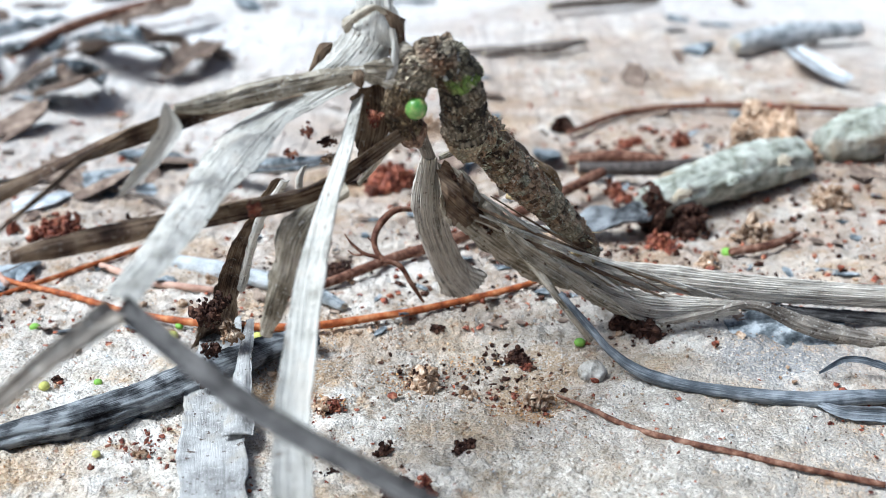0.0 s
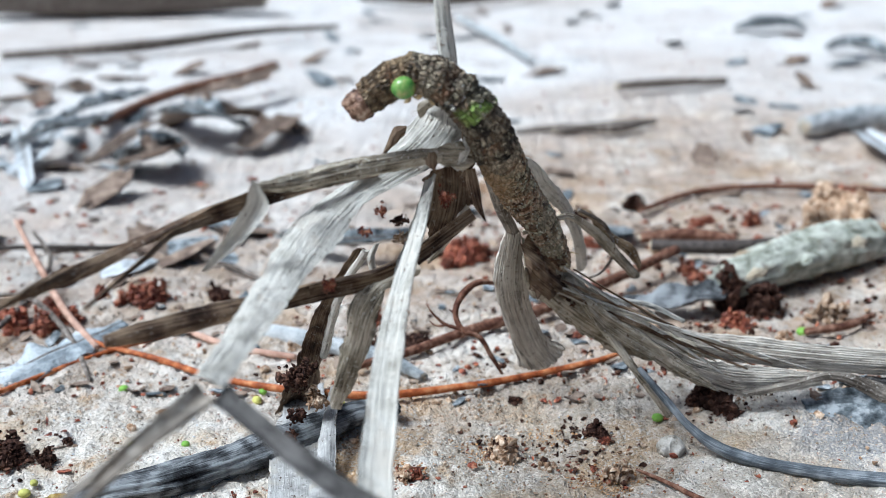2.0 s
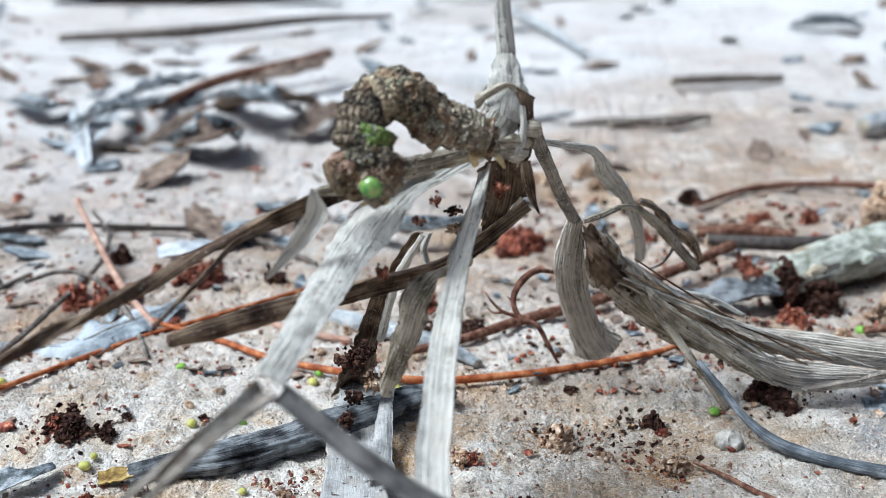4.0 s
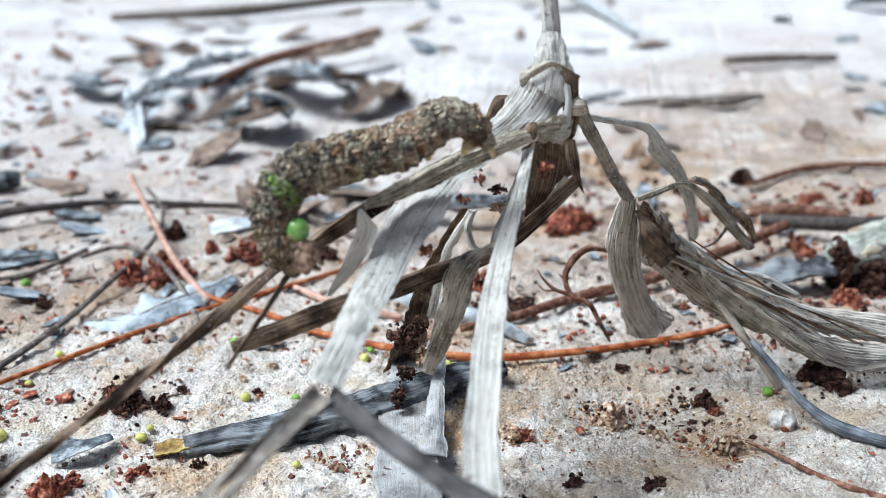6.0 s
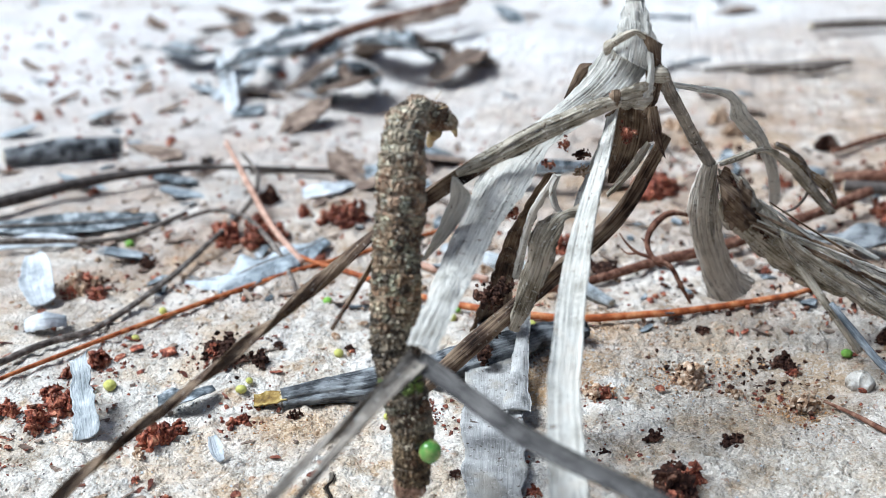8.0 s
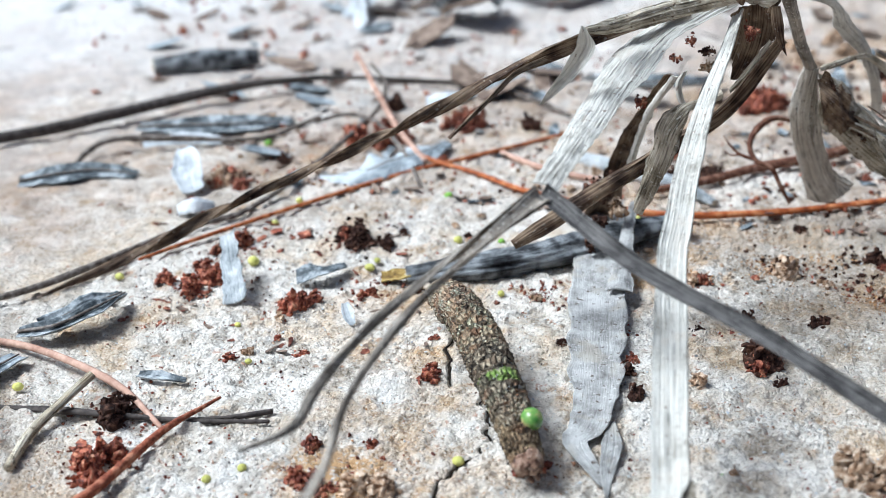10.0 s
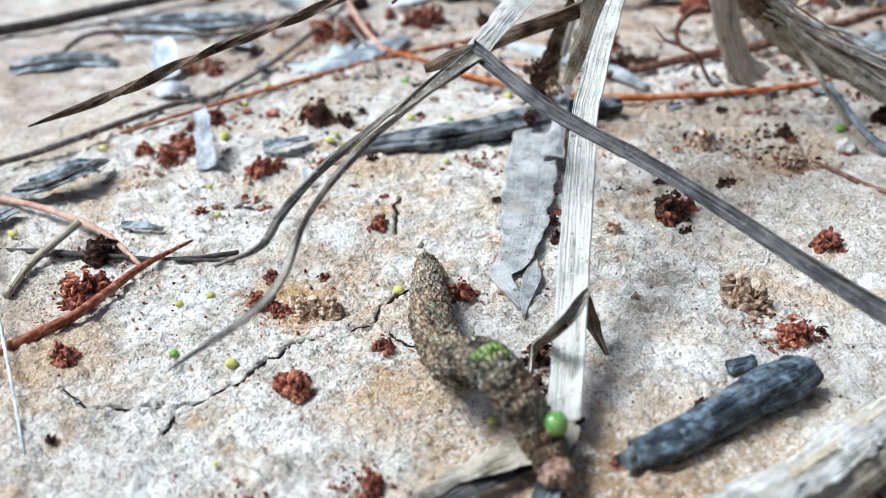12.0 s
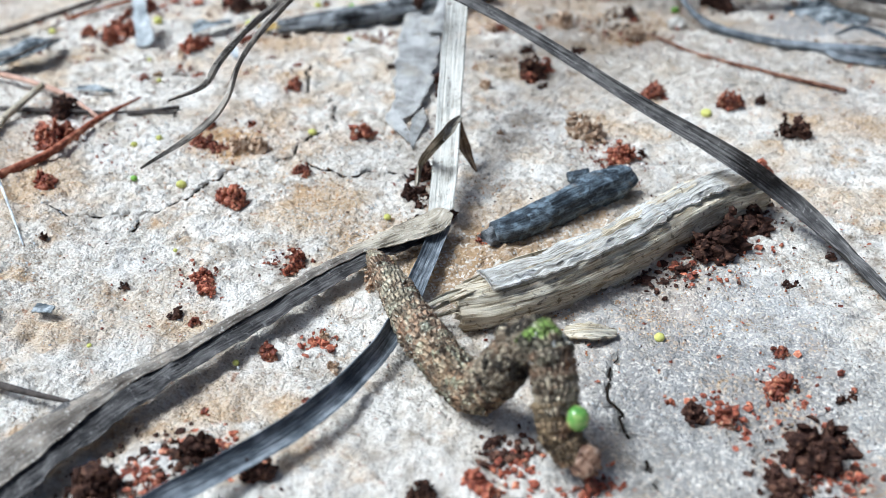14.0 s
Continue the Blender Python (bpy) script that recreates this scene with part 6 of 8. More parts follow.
stick("twig", [(-44.3, 8.5, 0.3), (-39.0, 7.2, 0.4), (-32.8, 6.4, 0.4)], (0.35, 0.35, 0.2), TWIG_DARK, "thin black twig on the soil", "twig", n=30, seed=16)
# the small branched rootlet
rootlet = stick("rootlet", [(-2.4, 134.0, 11.9), (-4.9, 132.0, 12.8), (-6.7, 130.0, 12.0), (-7.5, 128.0, 10.4), (-6.6, 127.0, 8.7), (-4.6, 127.0, 7.8), (-3.3, 127.0, 5.6), (-1.9, 127.6, 2.9)], (0.32, 0.36, 0.36, 0.34, 0.34, 0.3, 0.24, 0.14), TWIG_RED, "small branched dark rootlet", "rootlet", lift=0.0, n=60, seed=17, rough=0.3)
under(rod("side_root", [(-6.7, 127.0, 8.8), (-8.6, 127.0, 9.4), (-10.0, 127.0, 10.7), (-10.7, 127.0, 11.8)], (0.26, 0.22, 0.16, 0.07), TWIG_RED, n=24, sides=7, seed=18), rootlet)
under(rod("side_root", [(-8.5, 127.0, 9.3), (-9.7, 127.3, 9.1), (-10.5, 127.5, 9.6)], (0.16, 0.12, 0.06), TWIG_RED, n=16, sides=7, seed=19), rootlet)
under(rod("side_root", [(-7.5, 128.0, 10.3), (-8.2, 128.3, 10.8)], (0.18, 0.06), TWIG_RED, n=10, sides=7, seed=20), rootlet)

stick("grass_stem", [(-105.1, 121.5, 0.5), (-106.0, 129.0, 1.5), (-103.7, 133.2, 2.2), (-95.0, 136.5, 2.0), (-87.4, 139.7, 1.0)], (0.35, 0.45, 0.45, 0.35), TWIG_GREY, "thin arching grey stem on the soil", "grass stem", n=50, seed=75)
scrap("leaf_scrap", [(-110.9, 117.9, 0.6), (-105.1, 120.3, 1.4), (-100.6, 123.2, 1.2), (-94.7, 123.9, 0.8)], (3, 5, 4, 2), LEAF_DARK, "flat dark leaf on the soil", "dead leaf", seed=76, cup=0.1)
scrap("leaf_scrap", [(-79.9, 77.6, 1.2), (-77.0, 81.8, 2.0), (-75.8, 87.6, 1.2)], (2.5, 3.5, 1.2), LEAF_DARK, "dark blue-grey curled leaf", "dead leaf", seed=77, cup=0.3, ruffle=0.1)
stick("twig", [(-70.6, 63.5, 0.4), (-62.8, 64.4, 0.5), (-55.2, 65.3, 0.5), (-47.9, 67.2, 0.4)], (0.3, 0.35, 0.3, 0.2), TWIG_DARK, "thin dark twig on the soil", "twig", n=30, seed=78, rough=0.25)

# wood
log = stick("split_log", [(-1.4, 26.9, 1.6), (1.4, 28.0, 1.9), (6.3, 31.6, 2.3), (13.5, 40.3, 2.4), (20.8, 50.6, 2.4), (27.4, 57.2, 2.2)], (2.1, 2.7, 3.0, 3.0, 2.9, 2.6), WOOD_TAN, "tan split wood stick with frayed fibres", "wood stick", lift=0.0, n=110, sides=64, seed=21, rough=0.13, grain=0.075)
for k, (a, b) in enumerate((((-2.8, 27.8, 2.5), (4.5, 31.8, 3.6)), ((-3.6, 25.8, 1.0), (3.4, 27.8, 2.0)), ((-1.4, 29.4, 3.0), (8.0, 35.4, 4.6)))):
    under(strip("splinter", [a, tuple((np.array(a) + b) / 2 + (0, 0, 0.4)), b], (0.25, 0.8, 0.9), WOOD_TAN, cup=0.2, seed=70 + k, n=20, thick=0.5), log)
broken_end(log, (-1.4, 26.8, 1.6), (-0.9, -0.35, 0), 2.0, WOOD_TAN, 9, label="frayed tan end")
broken_end(log, (27.6, 57.4, 2.2), (0.6, 0.75, 0), 2.5, TWIG_DARK, 3)
# grey weathered face along the top of the log, its lower lip standing proud
spine = smooth([(1.0, 28.0, 1.9), (6.3, 31.6, 2.3), (13.5, 40.3, 2.4), (20.8, 50.6, 2.4), (27.4, 57.2, 2.2)], 12)
along = np.gradient(spine, axis=0)
faces_out = [unit(np.cross(v, (0.05, 0.1, 1.0))) for v in along]
wander = random.Random(8)
rims = []
for angle, k in ((138, 2.95), (52, 3.25)):
    rims.append([tuple(c + q * math.cos(radians(angle + wander.uniform(-9, 9))) * k + np.array((0, 0, math.sin(radians(angle)) * k))) for c, q in zip(spine, faces_out)])
loft("weathered_face", rims[0], rims[1], WOOD_WHITE, "pale grey weathered face of the log", log, bulge=0.16, ridge=0.14, thick=0.5, seed=94, n=110, across=41, fray=0.16, crumple=0.05)
SPLIT = random.Random(5)
for k in range(9):
    # frayed fibres lying along the log
    a, b = np.array((-1.9, 26.3, 2.6)), np.array((26.1, 52.7, 4.4))
    u = SPLIT.uniform(-0.06, 0.75) if k > 5 else SPLIT.uniform(-0.10, 0.08)
    q = a + (b - a) * u + np.array((SPLIT.uniform(-0.5, 0.5), SPLIT.uniform(-1.6, 1.2), SPLIT.uniform(0.1, 1.0)))
    e = q + (b - a) * SPLIT.uniform(0.10, 0.22)
    m = (q + e) / 2 + (0, 0, SPLIT.uniform(0.2, 0.5))
    under(strip("splinter", [tuple(q), tuple(m), tuple(e)], (0.15, SPLIT.uniform(0.5, 1.0), 0.2), WOOD_TAN, rolls=(SPLIT.uniform(-30, 30),), cup=0.3, seed=90 + k, n=18, across=9, thick=0.35, face=(0, -0.4, 0.9)), log)
char = stick("charred_twig", [(-0.6, 42.3, 0.1), (1.0, 43.4, 0.2), (4.2, 47.1, 0.3), (8.7, 53.0, 0.4), (11.7, 56.5, 0.5), (12.2, 57.8, 0.8)], (1.2, 1.5, 1.7, 1.9, 2.15, 1.8), CHAR, "short blue-black charred twig", "charred twig", lift=1.35, n=70, sides=36, seed=22, rough=0.16)
broken_end(char, (-0.8, 42.2, 1.2), (-0.9, -0.4, 0.1), 0.95, WOOD_TAN, 4, label="tan broken end")
broken_end(char, (12.2, 57.2, 1.5), (0.8, 0.6, 0), 1.3, CLOD_TAN, 5, label="crumbly tan end")
stub = under(rod("stub", [(-1.3, 41.2, 1.1), (0.1, 43.0, 1.2)], (0.95, 1.15), WOOD_GREY, n=14, sides=20, rough=0.25, grain=0.1, seed=24), char)
stub["label"] = "grey-tan broken stub"
stick("charred_twig", [(5.8, 58.1, 0.2), (8.0, 59.4, 0.3)], (0.6, 0.7), CHAR, "small charred stub on the soil", "charred twig", lift=0.8, n=12, sides=10, seed=23, rough=0.3)
stick("bark_strip", [(-45.0, 100.7, 0.2), (-41.6, 102.1, 0.6), (-36.9, 103.7, 0.8), (-31.4, 107.2, 1.0), (-24.7, 112.9, 1.2), (-18.8, 118.5, 1.2), (-14.1, 121.6, 1.0)], (1.3, 1.8, 2.1, 2.2, 2.1, 1.8, 1.4), WOOD_GREY, "long flat grey-black strip of bark", "bark", lift=0.4, n=90, sides=40, seed=24, flatten=0.75, grain=0.09, rough=0.18)
scrap("leaf_scrap", [(-47.8, 99.5, 0.6), (-46.0, 100.0, 0.9), (-44.2, 100.3, 1.2)], (1.8, 2.0, 1.4), AMBER, "yellow-brown bark scrap on the soil", seed=25, cup=0.2)
stick("weathered_stick", [(-35.7, 145.3, 0.6), (-29.8, 142.1, 0.8), (-21.9, 137.9, 0.9), (-16.6, 135.4, 0.8), (-11.5, 131.0, 0.4)], (1.2, 1.5, 1.4, 1.3, 0.7), WOOD_PALE, "pale bluish weathered stick", "stick", lift=0.3, n=60, sides=24, seed=26, flatten=0.8, grain=0.1, rough=0.06)
stick("twig", [(-45.0, 144.8, 0.4), (-36.5, 138.5, 0.6), (-28.1, 136.2, 0.4)], (0.4, 0.55, 0.4), NEEDLE_PINK, "dull pink-brown twig on the soil", "twig", n=36, seed=27)
mossy = stick("mossy_log", [(29.6, 158.5, 3.2), (36.2, 163.9, 3.7), (43.1, 169.0, 4.0), (49.5, 173.6, 4.0), (55.0, 177.2, 3.6)], (2.9, 3.7, 4.1, 4.1, 3.6), WOOD_GREEN, "green-grey hollow log with flaking bark", "log", lift=0.0, n=90, sides=48, seed=28, rough=0.10, grain=0.05, flatten=0.85)
stump = stick("mossy_log", [(61.5, 184.5, 3.2), (67.5, 187.0, 3.8), (73.5, 189.5, 3.8), (78.5, 191.5, 3.4)], (3.0, 4.2, 4.3, 3.2), WOOD_GREEN, "short dull green-grey piece of log", "log", lift=0.0, n=60, sides=40, seed=29, rough=0.14, grain=0.06)
broken_end(stump, (78.9, 191.7, 3.4), (0.9, 0.3, 0), 3.0, TWIG_DARK, 8)
broken_end(mossy, (29.1, 157.9, 3.0), (-0.85, -0.4, 0.1), 3.5, CLOD_DARK, 6, "hollow_end", "dark rotten hollow end")
for k in range(3):
    # loose flakes of bark along the log
    a, b = np.array((30.0, 153.2, 6.0)), np.array((59.5, 174.8, 7.0))
    q = a + (b - a) * (0.05 + 0.3 * k) + np.array((0, SPLIT.uniform(-2.2, -0.6), SPLIT.uniform(-1.4, -0.3)))
    e = q + (b - a) * SPLIT.uniform(0.08, 0.16) + np.array((0, 0, 0.2))
    under(strip("bark_flake", [tuple(q), tuple((q + e) / 2 + (0, 0, 0.4)), tuple(e)], (0.6, SPLIT.uniform(1.2, 2.4), 0.5), WOOD_GREEN if k % 2 else WOOD_TAN, cup=-0.15, seed=110 + k, n=20, across=11, thick=0.4, fray=0.3, face=(0, -0.7, 0.7)), mossy)
scrap("bark_scrap", [(15.0, 155.4, 1.2), (20.4, 154.6, 2.0), (26.1, 155.9, 2.4), (30.3, 159.9, 2.2)], (2.0, 4.5, 5.0, 2.0), WOOD_GREY, "dark grey flake of bark", "bark", cup=0.2, ruffle=0.12, seed=29, n=40, across=17, thick=0.8)
stick("stick", [(21.5, 178.6, 1.2), (31.9, 177.0, 1.4), (43.0, 179.4, 1.6), (55.6, 183.4, 1.8)], (0.9, 1.2, 1.1, 0.9), TWIG_DARK, "dark brown stick on the soil", "stick", n=50, seed=30, grain=0.12)
stick("stick", [(20.3, 184.0, 0.6), (28.7, 185.1, 0.8), (35.8, 183.6, 0.6)], (0.8, 1.2, 0.8), TWIG_RED, "short red-brown stick on the soil", "stick", n=30, seed=31)
stick("grass_stem", [(21.9, 199.5, 0.8), (34.4, 210.7, 1.2), (50.3, 213.4, 1.4), (72.4, 211.6, 1.0), (85.2, 209.7, 0.8)], (0.45, 0.6, 0.6, 0.5), TWIG_RED, "long thin brown stem", "grass stem", n=50, seed=32)
stick("twig", [(38.4, 147.1, 0.3), (44.1, 149.0, 0.4), (49.1, 153.4, 0.3)], (0.5, 0.6, 0.4), TWIG_RED, "short brown twig on the soil", "twig", n=24, seed=33)
scrap("leaf_scrap", [(-62.6, 164.7, 1.0), (-58.8, 166.3, 1.6), (-56.0, 171.3, 1.0)], (3.0, 4.2, 1.5), CHIP_WHITE, "pale leaf scrap on the soil", seed=34, cup=0.1)
scrap("leaf_scrap", [(-39.1, 184.3, 1.0), (-29.3, 176.4, 3.0), (-21.9, 175.8, 3.5), (-15.4, 187.6, 1.0)], (2, 4, 4, 2), LEAF_DARK, "dark blue-grey dead leaf behind the plant", "dead leaf", seed=35, cup=0.3, n=40)
scrap("leaf_scrap", [(-68.0, 129.9, 0.6), (-61.9, 128.8, 1.2), (-58.6, 132.8, 1.4), (-53.5, 145.0, 1.0)], (2.0, 5.0, 4.5, 1.8), LEAF_SLATE, "torn grey dead leaf on the soil", "dead leaf", seed=36, cup=-0.15, ruffle=0.1, n=40, across=15)
scrap("leaf_scrap", [(-106.2, 144.0, 0.6), (-96.6, 145.0, 1.2), (-88.6, 147.4, 1.2), (-81.8, 152.5, 0.6)], (2, 5, 5, 2), LEAF_DARK, "flat grey leaf on the soil", "dead leaf", seed=37, cup=0.1)
scrap("leaf_scrap", [(-101.0, 136.7, 0.6), (-95.6, 139.8, 1.0), (-88.7, 140.3, 0.8)], (2, 4, 2), CHIP_WHITE, "pale flat leaf scrap", seed=38)
scrap("white_flake", [(-87.2, 125.6, 5.0), (-84.4, 121.1, 3.5), (-82.3, 118.2, 1.5)], (2.2, 4.6, 3.0), CHIP_WHITE, "white curled flake standing on the soil", "flake", seed=39, face=(0.25, -0.9, 0.6), cup=0.2)
scrap("white_flake", [(-81.3, 112.1, 1.6), (-78.5, 111.7, 2.8), (-77.0, 113.6, 1.8)], (2.2, 3.0, 2.0), CHIP_WHITE, "white curled flake lying on the soil", "flake", seed=40, face=(0, -0.4, 0.9), cup=-0.35)
scrap("paper_strip", [(-67.1, 98.7, 5.0), (-65.1, 95.2, 3.2), (-63.2, 91.9, 1.8), (-62.2, 90.0, 0.6)], (2.2, 2.4, 2.6, 3.0), WOOD_PALE, "pale blue-grey strip of dry leaf", seed=41, face=(0, -0.9, 0.4), cup=0.25, fray=0.2, n=36)
scrap("leaf_scrap", [(-57.8, 97.2, 0.8), (-55.6, 97.9, 1.4), (-53.0, 101.2, 1.0)], (2.2, 3.2, 0.8), LEAF_DARK, "small black-blue leaf scrap", seed=42, ruffle=0.15)
scrap("leaf_scrap", [(-83.3, 61.9, 0.8), (-79.8, 66.2, 1.6), (-79.1, 72.0, 1.0)], (3.0, 3.4, 2.4), LEAF_SLATE, "grey torn leaf on the soil", "dead leaf", seed=43, cup=0.1, fray=0.1)
scrap("leaf_scrap", [(-82.3, 76.4, 1.0), (-77.9, 77.5, 1.8), (-75.3, 81.2, 2.4), (-74.9, 86.8, 1.6)], (1.5, 2.6, 2.4, 0.8), LEAF_DARK, "dark curled leaf on the soil", "dead leaf", seed=44, cup=0.25, ruffle=0.1)
scrap("leaf_scrap", [(-65.0, 72.3, 0.5), (-62.4, 72.0, 0.8), (-59.5, 72.2, 0.6)], (0.7, 1.2, 0.5), LEAF_DARK, "small dark leaf scrap", seed=45, cup=0.4)
scrap("leaf_scrap", [(-48.7, 89.8, 2.0), (-47.8, 88.6, 1.0), (-47.1, 87.8, 0.5)], (0.8, 1.4, 0.8), CHIP_WHITE, "small pale leaf scrap", seed=46, cup=0.3)
scrap("leaf_scrap", [(9.3, 26.0, 0.8), (11.5, 25.8, 1.4), (14.1, 26.8, 0.8)], (1.6, 2.2, 1.0), WOOD_TAN, "small tan chip of wood beside the log", "wood chip", seed=47, thick=0.7)
scrap("leaf_scrap", [(-62.6, 129.1, 0.6), (-59.1, 133.6, 1.6), (-56.0, 139.7, 1.2), (-53.0, 145.0, 1.5)], (4.0, 7.0, 5.5, 2.5), LEAF_SLATE, "slate-grey torn leaf on the soil", "dead leaf", seed=48, cup=-0.1, ruffle=0.12, n=36)
stick("stone", [(15.1, 113.3, 0.2), (16.3, 113.7, 0.4), (17.4, 112.8, 0.2)], (0.8, 1.25, 0.7), PEBBLE, "small pale pebble on the soil", "pebble", lift=0.6, n=24, sides=20, seed=49, rough=0.16)
scrap("leaf_scrap", [(-43.6, 20.1, 0.4), (-41.4, 19.9, 0.6)], (1.2, 1.0), LEAF_DARK, "tiny grey leaf scrap", seed=50)
scrap("flat_stone", [(33.2, 124.5, 0.3), (39.7, 124.8, 0.6), (46.3, 123.3, 0.4)], (4, 8, 6), LEAF_DARK, "flat grey patch of stone in the soil", "stone", seed=51, thick=0.8, n=30)

# far litter
stick("stick", [(-147.7, 339.0, 2.0), (-111.4, 350.1, 3.0), (-83.4, 378.1, 3.0), (-57.1, 396.7, 2.0)], (1.3, 1.8, 1.5, 0.8), TWIG_GREY, "long grey-brown stick far behind", "stick", n=50, seed=52)
stick("stick", [(-188.6, 429.9, 3.0), (-146.8, 435.2, 4.0), (-90.5, 443.5, 3.0)], (6, 9, 6), TWIG_GREY, "thick dark branch far behind", "stick", n=40, seed=53)
stick("stick", [(0.4, 255.2, 1.0), (11.6, 257.2, 1.6), (22.7, 256.6, 1.8), (31.3, 265.1, 1.4)], (0.5, 0.9, 1.1, 0.6), TWIG_GREY, "dark stick behind the plant", "stick", n=36, seed=54)
stick("stick", [(-94.2, 257.1, 1.0), (-84.0, 281.1, 3.0), (-69.2, 295.9, 5.0), (-61.6, 307.7, 6.0)], (0.8, 1.3, 1.4, 0.9), TWIG_RED, "slanting orange-brown stick on the soil", "stick", n=36, seed=55)
stick("grass_stem", [(-18.8, 425.9, 1.0), (-4.4, 380.0, 1.5), (5.7, 343.2, 1.0)], (1.0, 1.3, 0.8), WOOD_PALE, "pale thin stem far behind", "grass stem", n=24, seed=56)
stick("stick", [(-57.6, 466.4, 3.0), (-22.2, 457.2, 3.0), (8.0, 477.7, 3.0)], (2.2, 3.0, 2.0), TWIG_GREY, "grey stick far behind", "stick", n=24, seed=57)
scrap("dead_leaf", [(-80.0, 265.8, 1.0), (-69.2, 255.5, 6.0), (-62.8, 260.1, 5.0), (-59.0, 272.1, 1.0)], (5, 9, 8, 3), LEAF_BROWN, "curled brown dead leaf", "dead leaf", seed=58, cup=0.35, n=30)
scrap("dead_leaf", [(-80.3, 232.8, 1.0), (-73.7, 227.5, 5.0), (-70.6, 234.3, 4.0), (-67.6, 235.4, 1.0)], (4, 7, 7, 3), LEAF_DARK, "curled dark dead leaf", "dead leaf", seed=59, cup=0.45, n=30)
scrap("dead_leaf", [(-97.2, 219.5, 1.0), (-96.2, 229.3, 3.0), (-97.0, 244.5, 4.0), (-99.3, 261.0, 2.0)], (4, 5, 4, 2), CHIP_WHITE, "pale blue-grey dead leaf", "dead leaf", seed=60, cup=0.2)
scrap("dead_leaf", [(-129.0, 264.0, 2.0), (-114.8, 247.3, 4.0), (-114.3, 259.5, 2.0)], (5, 7, 4), LEAF_DARK, "blue-grey dead leaf on the soil", "dead leaf", seed=61, cup=0.2)
scrap("dead_leaf", [(-109.5, 252.5, 3.0), (-97.9, 227.0, 3.0), (-91.8, 212.7, 1.0)], (3, 4, 3), CHIP_WHITE, "pale upright leaf strip", "dead leaf", seed=62, cup=0.2, face=(0, -0.9, 0.4))
scrap("dead_leaf", [(74.2, 401.6, 2.0), (80.9, 398.3, 4.0), (90.7, 401.0, 4.0), (97.0, 399.6, 2.0)], (3, 7, 6, 2), LEAF_DARK, "curled dark dead leaf far behind", "dead leaf", seed=63, cup=0.4)
scrap("dead_leaf", [(94.5, 363.2, 2.0), (102.3, 361.5, 4.0), (111.3, 349.0, 2.0)], (3, 7, 3), LEAF_DARK, "curled dark dead leaf far behind", "dead leaf", seed=64, cup=0.4)
stick("log", [(-119.4, 173.7, 0.5), (-111.1, 178.9, 0.5), (-102.6, 184.1, 0.5)], (1.6, 2.2, 1.5), WOOD_GREY, "grey-brown stick of wood", "wood stick", n=36, sides=20, seed=65, lift=1.4)
stick("stick", [(9.2, 254.4, 1.5), (21.2, 257.5, 2.0), (32.0, 264.2, 1.5)], (0.8, 1.1, 0.7), TWIG_GREY, "dark stick far behind", "stick", n=24, seed=66)
stick("stick", [(26.7, 300.7, 2.0), (38.7, 304.9, 2.0), (55.4, 308.3, 2.0)], (1.0, 1.3, 0.9), TWIG_GREY, "dark stick far behind", "stick", n=24, seed=67)
stick("stick", [(26.8, 304.9, 1.0), (41.8, 309.1, 1.4), (55.7, 312.9, 1.0)], (0.8, 1.1, 0.7), TWIG_GREY, "grey stick behind on the soil", "stick", n=24, seed=68)
stick("stick", [(63.6, 257.5, 1.2), (76.7, 265.3, 1.6), (94.9, 270.8, 1.2)], (2, 2.6, 1.6), WOOD_PALE, "pale stick behind on the soil", "stick", n=24, seed=69)
scrap("dead_leaf", [(76.9, 261.3, 1.0), (75.4, 235.8, 3.0), (78.9, 228.7, 2.0)], (4, 6, 4), CHIP_WHITE, "pale dead leaf behind", "dead leaf", seed=71, cup=0.2)

# crumbs and clods
clod(-11.5, 54.8, 1.3, CLOD_DARK)
clod(-10.6, 49.5, 1.1, CLOD_DARK)
clod(-11.9, 57.9, 0.9, CLOD_DARK)
# dark lump added in place of the shadow right of the fold
clod(-6.4, 47.5, 1.0, CLOD_DARK)
clod(-10.0, 45.6, 0.9, CLOD_DARK)
clod(-31.8, 46.0, 2.4, CLOD_RED)
clod(-26.4, 55.0, 1.3, CLOD_RED)
clod(-21.8, 66.6, 1.8, CLOD_RED)
clod(11.1, 65.4, 1.4, CLOD_RED)
clod(14.3, 86.5, 2.3, CLOD_RED)
clod(-55.8, 45.0, 1.8, CLOD_RED)
clod(-35.6, 80.0, 1.6, CLOD_RED)
clod(-42.5, 64.7, 1.2, CLOD_RED)
clod(-29.5, 30.3, 1.5, CLOD_RED)
clod(-21.1, 35.1, 1.4, CLOD_RED)
clod(-48.4, 17.9, 2.1, CLOD_RED)
clod(-60.8, 56.6, 2.7, CLOD_RED)
clod(-59.7, 59.1, 1.8, CLOD_RED)
clod(-41.7, 58.8, 2.0, CLOD_RED)
clod(-39.1, 59.0, 1.3, CLOD_RED)
clod(-57.2, 77.9, 1.0, CLOD_RED)
clod(-37.2, 66.4, 0.9, CLOD_RED)
clod(-1.7, 41.7, 1.1, CLOD_RED)
clod(-3.1, 89.8, 2.5, CLOD_DARK)
clod(-1.3, 86.0, 0.9, CLOD_DARK)
clod(13.9, 66.9, 0.9, CLOD_DARK)
clod(-49.7, 33.2, 0.8, CLOD_DARK)
clod(-61.3, 35.0, 1.2, CLOD_DARK)
clod(-10.0, 96.1, 0.7, CLOD_DARK)
clod(4.3, 52.0, 1.0, CLOD_DARK)
clod(-63.4, 65.3, 2.0, CLOD_DARK)
clod(-12.1, 57.3, 1.3, CLOD_DARK)
